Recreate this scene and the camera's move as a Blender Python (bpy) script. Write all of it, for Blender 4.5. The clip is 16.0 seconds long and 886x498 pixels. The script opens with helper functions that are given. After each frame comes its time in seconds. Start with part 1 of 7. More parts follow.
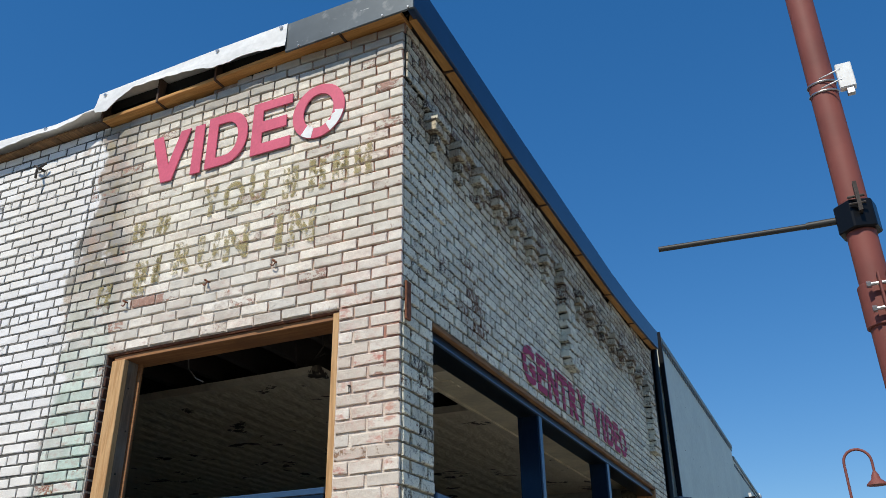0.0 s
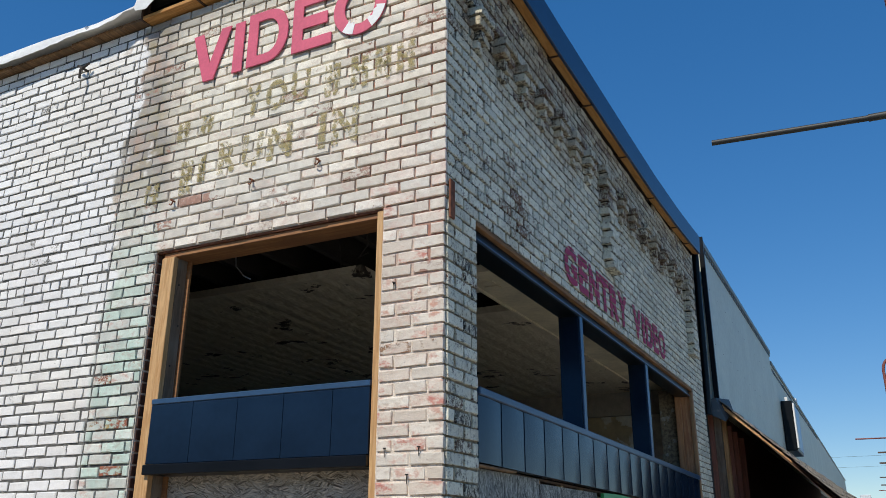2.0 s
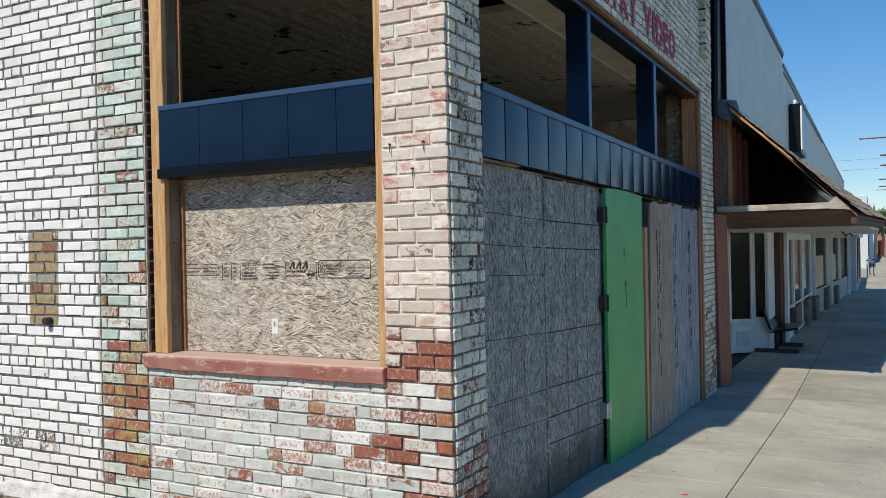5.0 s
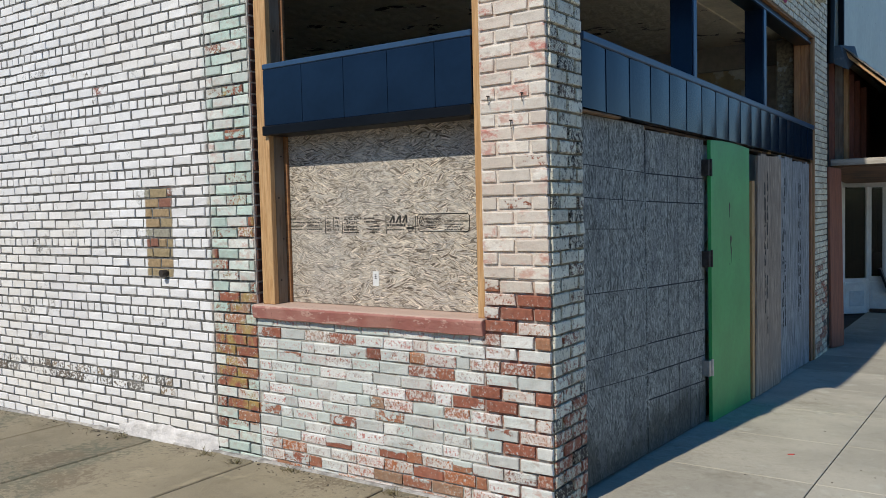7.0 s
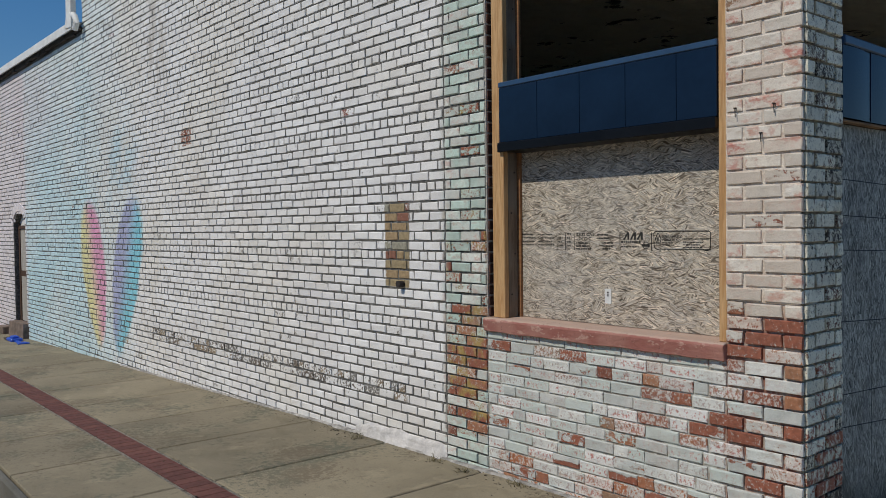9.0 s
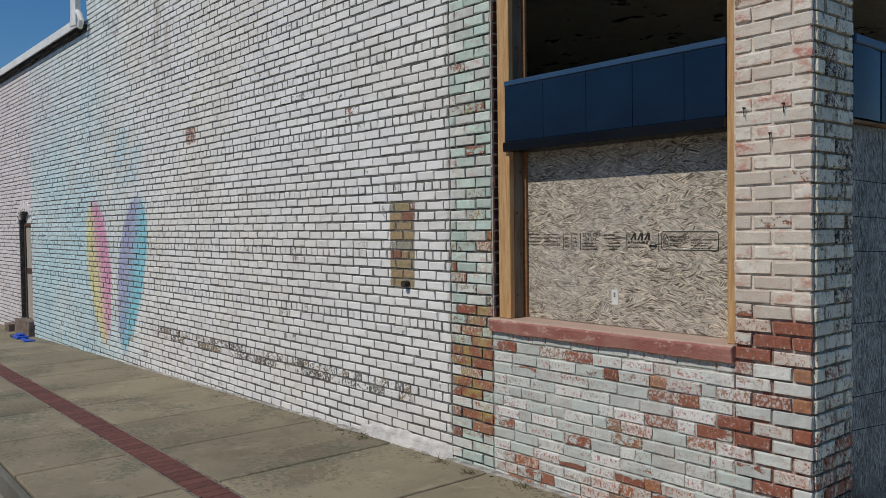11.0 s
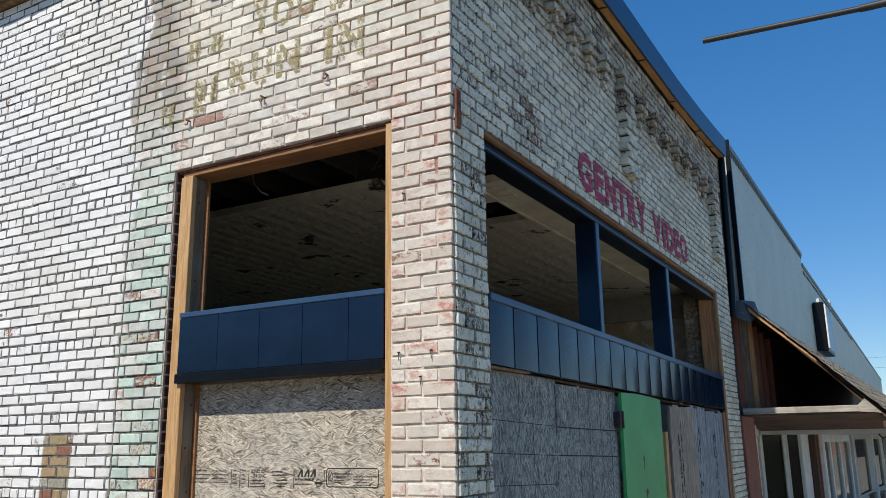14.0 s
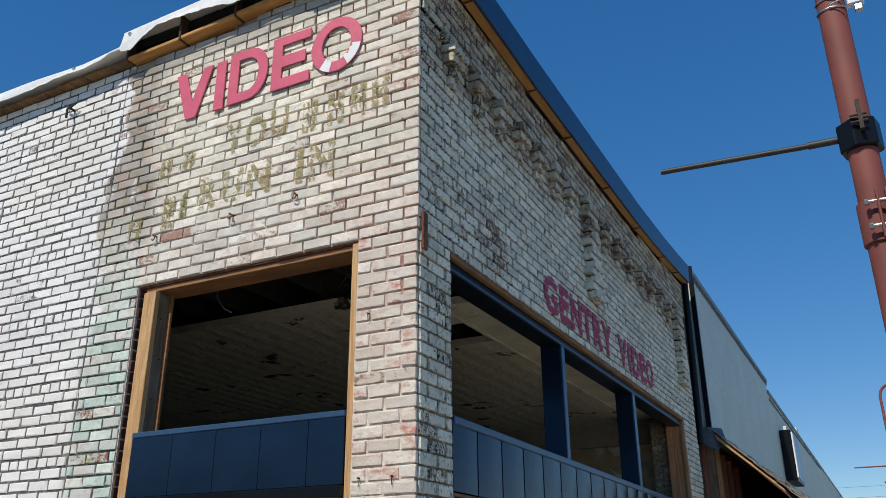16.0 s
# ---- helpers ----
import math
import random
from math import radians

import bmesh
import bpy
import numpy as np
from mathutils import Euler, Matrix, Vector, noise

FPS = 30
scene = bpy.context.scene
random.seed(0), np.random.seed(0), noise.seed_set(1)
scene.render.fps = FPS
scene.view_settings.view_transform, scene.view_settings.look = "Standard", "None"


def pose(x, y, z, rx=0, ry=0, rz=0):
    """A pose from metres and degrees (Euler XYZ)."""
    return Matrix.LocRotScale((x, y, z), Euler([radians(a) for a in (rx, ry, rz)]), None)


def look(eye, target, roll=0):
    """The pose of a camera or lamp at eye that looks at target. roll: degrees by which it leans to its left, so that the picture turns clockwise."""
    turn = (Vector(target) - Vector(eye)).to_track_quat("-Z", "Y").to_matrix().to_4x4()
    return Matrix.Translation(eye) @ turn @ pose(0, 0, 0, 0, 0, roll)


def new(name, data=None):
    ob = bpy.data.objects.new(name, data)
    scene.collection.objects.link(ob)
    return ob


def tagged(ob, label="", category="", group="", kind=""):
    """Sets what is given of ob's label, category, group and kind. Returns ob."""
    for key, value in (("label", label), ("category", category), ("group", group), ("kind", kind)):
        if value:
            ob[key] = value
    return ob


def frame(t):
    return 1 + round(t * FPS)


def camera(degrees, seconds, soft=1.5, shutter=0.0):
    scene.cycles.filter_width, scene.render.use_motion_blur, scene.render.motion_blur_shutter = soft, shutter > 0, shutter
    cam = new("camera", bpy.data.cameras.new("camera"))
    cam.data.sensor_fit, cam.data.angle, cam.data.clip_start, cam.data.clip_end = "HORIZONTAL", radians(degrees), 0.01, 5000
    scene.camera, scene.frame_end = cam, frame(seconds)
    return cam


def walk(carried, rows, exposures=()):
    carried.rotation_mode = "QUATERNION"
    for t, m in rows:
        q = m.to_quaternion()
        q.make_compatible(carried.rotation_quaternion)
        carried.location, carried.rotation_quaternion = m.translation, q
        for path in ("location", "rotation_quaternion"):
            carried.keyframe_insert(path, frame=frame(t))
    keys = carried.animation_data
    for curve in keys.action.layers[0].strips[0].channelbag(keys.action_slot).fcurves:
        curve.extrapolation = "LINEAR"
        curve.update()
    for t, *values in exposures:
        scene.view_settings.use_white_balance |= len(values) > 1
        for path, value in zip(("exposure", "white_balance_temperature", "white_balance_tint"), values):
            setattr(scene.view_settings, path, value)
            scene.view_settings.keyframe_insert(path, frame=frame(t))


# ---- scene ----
cam = camera(56.8, 16.0, soft=0.45)
PATH = [
    (0, (1.87, -3.612, 1.807), (1.134, -1.971, 2.681), -1.0),
    (0.5, (1.861, -3.614, 1.796), (1.103, -1.961, 2.628), -0.7),
    (1, (1.85, -3.61, 1.79), (1.063, -1.949, 2.578), -0.3),
    (1.5, (1.84, -3.608, 1.781), (1.018, -1.937, 2.51), -0.1),
    (2, (1.829, -3.603, 1.769), (0.971, -1.924, 2.434), 0.3),
    (2.5, (1.823, -3.603, 1.759), (0.941, -1.9, 2.325), 0.2),
    (3, (1.826, -3.6, 1.744), (0.932, -1.867, 2.186), 0.0),
    (3.4, (1.834, -3.6, 1.727), (0.939, -1.852, 2.103), -0.3),
    (3.5, (1.834, -3.599, 1.725), (0.941, -1.845, 2.081), -0.4),
    (4, (1.836, -3.59, 1.711), (0.933, -1.823, 1.961), -0.7),
    (4.5, (1.843, -3.578, 1.685), (0.924, -1.805, 1.787), -0.9),
    (4.7, (1.846, -3.573, 1.675), (0.923, -1.8, 1.72), -1.0),
    (6.8, (1.846, -3.585, 1.626), (0.764, -1.907, 1.524), -1.3),
    (7, (1.845, -3.591, 1.631), (0.71, -1.948, 1.531), -1.4),
    (7.5, (1.829, -3.618, 1.626), (0.558, -2.076, 1.54), -1.1),
    (8, (1.81, -3.626, 1.631), (0.431, -2.179, 1.562), -0.6),
    (8.5, (1.788, -3.638, 1.633), (0.323, -2.277, 1.582), -0.7),
    (8.7, (1.781, -3.64, 1.632), (0.285, -2.313, 1.585), -0.7),
    (10.8, (1.736, -3.625, 1.649), (0.161, -2.395, 1.58), -0.8),
    (11, (1.745, -3.619, 1.656), (0.212, -2.336, 1.595), -0.7),
    (11.3, (1.77, -3.609, 1.656), (0.393, -2.159, 1.642), -0.0),
    (11.4, (1.781, -3.601, 1.655), (0.456, -2.102, 1.654), -0.2),
    (11.5, (1.791, -3.591, 1.655), (0.52, -2.046, 1.667), 0.0),
    (12, (1.836, -3.574, 1.662), (0.714, -1.92, 1.731), -0.1),
    (12.5, (1.894, -3.574, 1.694), (0.82, -1.893, 1.84), -0.4),
    (13, (1.943, -3.586, 1.704), (0.9, -1.899, 1.959), -1.1),
    (13.5, (1.971, -3.595, 1.709), (0.965, -1.903, 2.06), -1.3),
    (14, (1.985, -3.607, 1.72), (1.025, -1.915, 2.184), -0.8),
    (14.5, (1.992, -3.604, 1.724), (1.063, -1.912, 2.25), -0.7),
    (15, (1.994, -3.599, 1.73), (1.095, -1.922, 2.346), -0.3),
    (15.5, (1.994, -3.59, 1.73), (1.123, -1.922, 2.408), -0.3),
    (16, (1.998, -3.594, 1.729), (1.15, -1.942, 2.47), -0.4),
]
walk(cam, [(t, look(eye, target, roll)) for t, eye, target, roll in PATH], [(0, -0.12), (0.7, -0.2), (1.5, -0.22), (2.2, -0.14), (3.0, -0.03), (4.7, -0.04), (7, -0.2), (7.5, -0.37), (8, -0.57), (8.5, -0.70), (10.8, -0.80), (11, -0.77), (11.5, -0.48), (12, -0.22), (12.5, -0.08), (13, -0.04), (14, -0.05), (15, -0.13), (16, -0.22)])

# ---- daylight ----
SUN = Vector((-0.07, -0.89, 1.0)).normalized()
world = bpy.data.worlds.new("sky")
scene.world = world
world.use_nodes = True
wt = world.node_tree
sky = wt.nodes.new("ShaderNodeTexSky")
sky.sky_type = "NISHITA"
sky.sun_disc = False
sky.sun_elevation = math.asin(SUN.z)
sky.sun_rotation = math.atan2(SUN.x, SUN.y)
sky.altitude, sky.air_density, sky.dust_density, sky.ozone_density = 300, 0.92, 0.0, 3.8
wt.nodes["Background"].inputs["Strength"].default_value = 0.240
deep = wt.nodes.new("ShaderNodeHueSaturation")
deep.inputs["Saturation"].default_value = 1.66
deep.inputs["Hue"].default_value = 0.507
soften = wt.nodes.new("ShaderNodeGamma")
soften.inputs["Gamma"].default_value = 0.62
wt.links.new(sky.outputs[0], soften.inputs["Color"])
wt.links.new(soften.outputs[0], deep.inputs["Color"])
clean = wt.nodes.new("ShaderNodeMix")
clean.data_type, clean.blend_type = "RGBA", "MULTIPLY"
clean.inputs[0].default_value = 1.0
clean.inputs[7].default_value = (0.90, 0.97, 1.0, 1)
wt.links.new(deep.outputs[0], clean.inputs[6])
wt.links.new(clean.outputs[2], wt.nodes["Background"].inputs["Color"])
sun = new("sun", bpy.data.lights.new("sun", "SUN"))
sun.data.energy, sun.data.angle, sun.data.color = 4.45, radians(0.53), (1.0, 0.94, 0.815)
sun.matrix_world = look(SUN * 30, (0, 0, 0))


# ---- node helpers ----
class Nodes:
    """Short calls for the nodes of one material."""

    def __init__(self, name):
        self.m = bpy.data.materials.new(name)
        self.m.use_nodes = True
        self.t = self.m.node_tree
        self.bsdf = self.t.nodes["Principled BSDF"]
        self.pos = self.node("ShaderNodeNewGeometry").outputs["Position"]
        s = self.node("ShaderNodeSeparateXYZ", Vector=self.pos)
        self.x, self.y, self.z = s.outputs

    def node(self, kind, **inputs):
        n = self.t.nodes.new(kind)
        for k, v in inputs.items():
            self.put(n.inputs[k.replace("_", " ")], v)
        return n

    def put(self, socket, v):
        if isinstance(v, bpy.types.NodeSocket):
            self.t.links.new(v, socket)
        else:
            if isinstance(v, tuple) and len(v) == 3 and socket.type == "RGBA":
                v = (*v, 1)
            socket.default_value = v

    def math(self, op, a, b=0.0, c=0.0, clamp=False):
        n = self.node("ShaderNodeMath")
        n.operation, n.use_clamp = op, clamp
        for s, v in zip(n.inputs, (a, b, c)):
            self.put(s, v)
        return n.outputs[0]

    def add(self, a, b): return self.math("ADD", a, b)
    def sub(self, a, b): return self.math("SUBTRACT", a, b)
    def mul(self, a, b): return self.math("MULTIPLY", a, b)
    def most(self, a, b): return self.math("MAXIMUM", a, b)

    def step(self, v, a, b, lo=0.0, hi=1.0):
        n = self.node("ShaderNodeMapRange", Value=v)
        n.interpolation_type = "SMOOTHSTEP"
        for k, w in (("From Min", a), ("From Max", b), ("To Min", lo), ("To Max", hi)):
            n.inputs[k].default_value = w
        return n.outputs[0]

    def band(self, v, a, b, soft=0.02):
        return self.mul(self.step(v, a - soft, a + soft), self.step(v, b - soft, b + soft, 1.0, 0.0))

    def area(self, u, v, u0, u1, v0, v1, soft=0.02, softv=None):
        return self.mul(self.band(u, u0, u1, soft), self.band(v, v0, v1, softv or soft))

    def vec(self, v=None, scale=(1, 1, 1), rot=(0, 0, 0), loc=(0, 0, 0)):
        n = self.node("ShaderNodeMapping", Vector=v or self.pos)
        n.inputs["Scale"].default_value, n.inputs["Rotation"].default_value, n.inputs["Location"].default_value = scale, rot, loc
        return n.outputs[0]

    def noise(self, scale, v=None, detail=4.0, rough=0.55, warp=0.0):
        n = self.node("ShaderNodeTexNoise", Vector=v or self.pos, Scale=scale, Detail=detail, Roughness=rough, Distortion=warp)
        return n.outputs[0]

    def cells(self, scale, v=None, feature="F1"):
        n = self.node("ShaderNodeTexVoronoi", Vector=v or self.pos, Scale=scale)
        n.feature = feature
        return n

    def mix(self, f, a, b, kind="MIX"):
        n = self.node("ShaderNodeMix")
        n.data_type, n.blend_type = "RGBA", kind
        self.put(n.inputs[0], f)
        self.put(n.inputs[6], a)
        self.put(n.inputs[7], b)
        return n.outputs[2]

    def ramp(self, f, stops, kind="LINEAR"):
        n = self.node("ShaderNodeValToRGB", Fac=f)
        n.color_ramp.interpolation = kind
        e = n.color_ramp.elements
        while len(e) < len(stops):
            e.new(0.5)
        for k, (p, c) in zip(e, stops):
            k.position, k.color = p, (*c, 1)
        return n.outputs[0]

    def shade(self, c, v, lo, hi):
        """Multiply the colour by a factor between lo and hi after v in 0..1."""
        f = self.step(v, 0.25, 0.75, lo, hi)
        n = self.node("ShaderNodeCombineXYZ", X=f, Y=f, Z=f)
        return self.mix(1.0, c, n.outputs[0], "MULTIPLY")

    def done(self, colour, rough=0.8, height=None, strength=0.4, dist=0.004, metal=0.0, alpha=None, spec=None):
        self.put(self.bsdf.inputs["Base Color"], colour)
        self.put(self.bsdf.inputs["Roughness"], rough)
        self.put(self.bsdf.inputs["Metallic"], metal)
        if spec is not None:
            self.put(self.bsdf.inputs["Specular IOR Level"], spec)
        if alpha is not None:
            self.put(self.bsdf.inputs["Alpha"], alpha)
        if height is not None:
            b = self.node("ShaderNodeBump", Height=height, Strength=strength, Distance=dist)
            self.t.links.new(b.outputs[0], self.bsdf.inputs["Normal"])
        return self.m


def chance(n, single):
    """A random number for each piece: of its own object, or of its island in a joined mesh."""
    if single:
        return n.node("ShaderNodeObjectInfo").outputs["Random"]
    return n.node("ShaderNodeNewGeometry").outputs["Random Per Island"]


# ---- brick materials ----
RED = [(0.0, (0.22, 0.08, 0.052)), (0.3, (0.35, 0.12, 0.07)), (0.6, (0.30, 0.105, 0.065)), (0.85, (0.40, 0.18, 0.095)), (1.0, (0.30, 0.19, 0.12))]


def own(n, r):
    """Coordinates that jump from brick to brick, so that wear does not run on across a joint."""
    off = n.node("ShaderNodeCombineXYZ", X=n.mul(r, 7.3), Y=n.mul(r, 3.1), Z=n.mul(r, 5.7))
    a = n.node("ShaderNodeVectorMath", Vector=n.pos)
    n.put(a.inputs[1], off.outputs[0])
    return a.outputs[0]


def flakes(n, share, at, size=30.0, stretch=(1, 1, 0.6), fine=(0.5, 0.5, 1.5)):
    """Where paint has come off: share is the part of the surface that is bare."""
    f = n.add(n.mul(n.noise(size, n.vec(at, stretch), 9, 0.80), 0.56), n.mul(n.noise(size * 4.3, n.vec(at, fine), 5, 0.7), 0.30))
    edge = n.sub(0.565, n.mul(share, 0.27))
    return n.step(n.sub(f, edge), -0.015, 0.015)


def some(n, r, share, lo, hi):
    """Wear differs from brick to brick: a few are nearly bare, the others keep most of their paint."""
    mixed = n.add(n.mul(r, 0.92), n.sub(n.mul(n.noise(9.0, None, 4), 0.62), 0.27))
    bare = n.step(n.sub(mixed, n.sub(1.0, share)), -0.15, 0.15)
    return n.add(n.mul(share, lo), n.mul(bare, hi))


def other(n, r, k):
    return n.math("FRACT", n.mul(r, k))


def bared(n, share, r, chip=0.16, size=26.0):
    """Whole bricks lose their paint, and those near the limit keep sharp-edged chips of it."""
    edge = n.mul(n.sub(n.noise(size, n.vec(own(n, r), (0.8, 0.8, 1.4)), 6.0, 0.62, 0.8), 0.5), chip * 3.0)
    fine = n.mul(n.sub(n.noise(size * 6, n.vec(own(n, r), (1.6, 1.6, 0.6)), 5, 0.8), 0.5), chip * 1.5)
    return n.step(n.add(n.sub(share, r), n.add(edge, fine)), -0.02, 0.02)


def side_brick(single):
    n = Nodes("painted_side_brick" + ("_piece" if single else ""))
    r = chance(n, single)
    r2, r3 = other(n, r, 37.7), other(n, r, 91.3)
    x, z = n.x, n.z
    stray = n.mul(n.mul(n.sub(n.noise(3.0, None, 4), 0.52), 1.3), n.step(z, 3.1, 3.6))
    near = n.mul(n.step(n.add(x, stray), -2.56, -2.45), n.step(x, -2.95, -2.75))
    white = n.mix(n.step(n.noise(1.3, None, 3), 0.42, 0.66), (0.87, 0.855, 0.84), (0.825, 0.80, 0.785))
    white = n.mix(n.mul(n.step(n.noise(0.8, n.vec(loc=(3, 1, 7)), 3), 0.45, 0.65), 0.30), white, (0.80, 0.73, 0.60))
    # sprayed colours of the mural
    haze = n.mul(n.step(x, -13.75, -13.45), n.step(n.add(x, n.mul(n.noise(0.9), 3.0)), -9.4, -6.4, 1.0, 0.0))
    haze = n.mul(haze, n.step(n.noise(0.7, None, 3), 0.25, 0.62, 0.45, 1.0))
    haze = n.mul(haze, n.step(z, 1.2, 4.4, 0.80, 0.40))
    white = n.mix(haze, white, (0.50, 0.76, 0.83))
    white = n.mix(n.mul(n.step(x, -13.7, -13.4, 1.0, 0.0), 0.6), white, (0.78, 0.68, 0.71))
    white = n.mix(n.mul(n.area(x, z, -14.4, -11.8, 3.1, 4.4, 0.8), 0.5), white, (0.76, 0.66, 0.69))
    white = n.mix(n.mul(n.area(x, z, -9.6, -8.3, 2.0, 3.0, 0.4), n.step(n.noise(2.5), 0.4, 0.65, 0.0, 0.6)), white, (0.45, 0.68, 0.80))
    wob = n.mul(n.sub(n.noise(3.0), 0.5), 0.16)
    for cx, lean, out in ((-9.93, 0.19, -1), (-8.86, -0.30, 1)):
        u = n.add(n.add(n.sub(x, cx), n.mul(n.sub(z, 0.7), lean)), wob)
        w = n.math("DIVIDE", n.sub(z, 1.05), 1.02)
        d = n.add(n.math("POWER", n.math("DIVIDE", n.math("ABSOLUTE", u), n.add(0.36, n.mul(z, 0.12))), 2.0), n.math("POWER", n.math("ABSOLUTE", w), 1.9))
        m = n.step(d, 0.72, 1.14, 1.0, 0.0)
        s = n.step(n.add(n.mul(u, out), n.mul(n.sub(1.0, z), 0.12)), -0.24, 0.24)
        c = n.mix(s, (0.78, 0.30, 0.48), (0.82, 0.74, 0.34)) if out < 0 else n.mix(s, (0.36, 0.38, 0.60), (0.20, 0.62, 0.75))
        white = n.mix(n.mul(m, 0.88), white, c)
    white = n.shade(n.shade(white, n.noise(11.0, None, 5), 0.95, 1.03), r2, 0.94, 1.03)
    white = n.mix(n.mul(n.mul(n.area(x, z, -7.85, -7.35, 3.2, 5.4, 0.12, 0.7), n.step(n.noise(5.0, n.vec(scale=(1, 1, 0.3)), 5), 0.40, 0.60)), 0.5), white, (0.40, 0.33, 0.25))
    # older paint round the window
    tan = n.mix(n.step(n.noise(2.2, None, 4), 0.40, 0.62), (0.76, 0.69, 0.595), (0.82, 0.775, 0.695))
    tan = n.mix(n.mul(n.step(z, 3.6, 4.3), 0.60), tan, (0.85, 0.80, 0.665))
    tan = n.mix(n.mul(n.step(r2, 0.55, 0.95), 0.30), tan, (0.60, 0.50, 0.43))
    wash = n.mul(n.step(n.add(x, n.mul(n.sub(n.noise(2.0, n.vec(scale=(1, 1, 0.4)), 4), 0.5), 0.7)), -1.95, -2.2), n.step(z, 3.6, 4.3))
    tan = n.mix(n.mul(wash, n.step(r2, 0.0, 1.0, 0.8, 1.0)), tan, n.mix(n.step(n.noise(7.0, None, 4), 0.42, 0.62), (0.39, 0.355, 0.315), n.mix(n.step(r3, 0.5, 0.7), (0.38, 0.32, 0.20), (0.40, 0.30, 0.24))))
    tan = n.mix(n.mul(n.mul(n.step(x, -0.62, -0.15), n.step(z, 2.9, 3.6)), n.step(r3, 0.3, 0.9, 0.05, 0.40)), tan, (0.60, 0.44, 0.37))
    mint = n.mix(n.step(n.noise(3.0, None, 3), 0.42, 0.6), (0.70, 0.695, 0.655), (0.62, 0.645, 0.61))
    under = n.mul(near, n.step(z, 0.95, 1.2, 1.0, 0.0))
    low = n.mul(under, n.area(x, z, -2.1, -0.30, -0.3, 0.99, 0.03))
    tan = n.mix(under, tan, mint)
    strip = n.mul(n.area(x, z, -2.55, -2.09, -0.2, 3.6, 0.02, 0.7), 0.9)
    tan = n.mix(strip, tan, n.mix(n.step(n.add(r2, n.mul(n.sub(n.noise(9.0), 0.5), 0.8)), 0.35, 0.75), (0.52, 0.665, 0.585), (0.72, 0.74, 0.68)))
    tan = n.shade(n.shade(tan, r3, 0.84, 1.07), n.noise(14.0, None, 5), 0.86, 1.06)
    tan = n.mix(n.mul(low, n.step(r2, 0.55, 0.8, 0.0, 0.7)), tan, n.mix(n.step(r3, 0.4, 0.6), (0.56, 0.62, 0.575), (0.78, 0.76, 0.735)))
    # rubbed marks in short strokes over the middle of the brick faces
    mid = n.step(n.math("ABSOLUTE", n.sub(n.math("FRACT", n.math("DIVIDE", z, 0.07)), 0.5)), 0.18, 0.36, 1.0, 0.0)
    rub = n.step(n.noise(24.0, n.vec(own(n, r), (0.6, 0.6, 1.1)), 8, 0.68), 0.50, 0.66)
    rub = n.mul(rub, n.step(n.add(r3, n.mul(n.noise(6.0), 0.8)), 0.18, 1.0))
    dab = n.step(n.noise(75.0, n.vec(own(n, r), (0.8, 0.8, 0.6)), 7, 0.76), 0.535, 0.56)
    dab = n.mul(n.mul(dab, mid), n.step(n.add(r3, n.mul(n.noise(13.0, own(n, r), 3), 0.9)), 0.45, 1.05))
    tan = n.mix(n.mul(n.mul(rub, n.sub(1.0, low)), n.step(z, 3.2, 4.0, 0.60, 0.28)), tan, n.mix(n.step(r2, 0.4, 0.8), (0.46, 0.35, 0.28), (0.55, 0.27, 0.20)))
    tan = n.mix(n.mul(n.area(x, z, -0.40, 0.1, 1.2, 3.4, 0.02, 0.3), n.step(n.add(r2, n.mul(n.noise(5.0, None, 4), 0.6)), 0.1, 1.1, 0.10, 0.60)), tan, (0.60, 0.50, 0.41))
    pink = n.mul(n.area(x, z, -0.40, 0.1, 1.2, 3.6, 0.02, 0.2), n.step(n.noise(17.0, n.vec(own(n, r), (0.6, 0.6, 1.0)), 8, 0.7), 0.50, 0.64))
    tan = n.mix(n.mul(pink, n.step(n.add(r3, n.mul(n.noise(8.0), 0.6)), 0.35, 1.1)), tan, n.mix(n.step(r2, 0.4, 0.7), (0.56, 0.31, 0.235), (0.52, 0.20, 0.155)))
    tan = n.mix(n.mul(n.mul(dab, near), n.step(low, 0, 1, 0.12, 0.85)), tan, n.mix(n.step(r2, 0.35, 0.6), (0.40, 0.30, 0.27), (0.46, 0.14, 0.11)))
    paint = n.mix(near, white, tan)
    # bricks round the window that stand bare
    share = n.mul(near, 0.012)
    for u0, u1, w0, w1, su, sv, k in ((-2.53, -2.09, 0.24, 1.10, 0.02, 0.03, 0.74), (-2.53, -2.09, 1.05, 1.75, 0.02, 0.2, 0.30), (-2.53, -2.09, 1.7, 2.5, 0.02, 0.3, 0.11), (-2.53, -2.0, 3.7, 5.0, 0.05, 0.2, 0.08),
                                      (-2.0, -0.42, 0.74, 0.94, 0.25, 0.03, 0.40), (-1.0, -0.42, 0.52, 0.94, 0.2, 0.05, 0.46), (-2.05, -0.42, -0.2, 0.26, 0.1, 0.03, 0.56), (-1.5, -0.3, -0.2, 0.22, 0.3, 0.05, 0.74),
                                      (-2.05, -0.42, 0.30, 0.74, 0.1, 0.05, 0.05), (-0.40, 0.1, 0.34, 1.20, 0.03, 0.14, 0.68), (-0.40, 0.1, -0.2, 0.36, 0.03, 0.05, 0.30), (-0.40, 0.1, 1.18, 1.5, 0.03, 0.1, 0.20), (-0.25, 0.1, 3.0, 5.0, 0.1, 0.4, 0.09), (-1.96, -1.70, 3.785, 3.86, 0.02, 0.005, 0.95)):
        share = n.most(share, n.mul(n.area(x, z, u0, u1, w0, w1, su, sv), k))
    off_near = n.mul(bared(n, share, r, 0.24, 20.0), near)
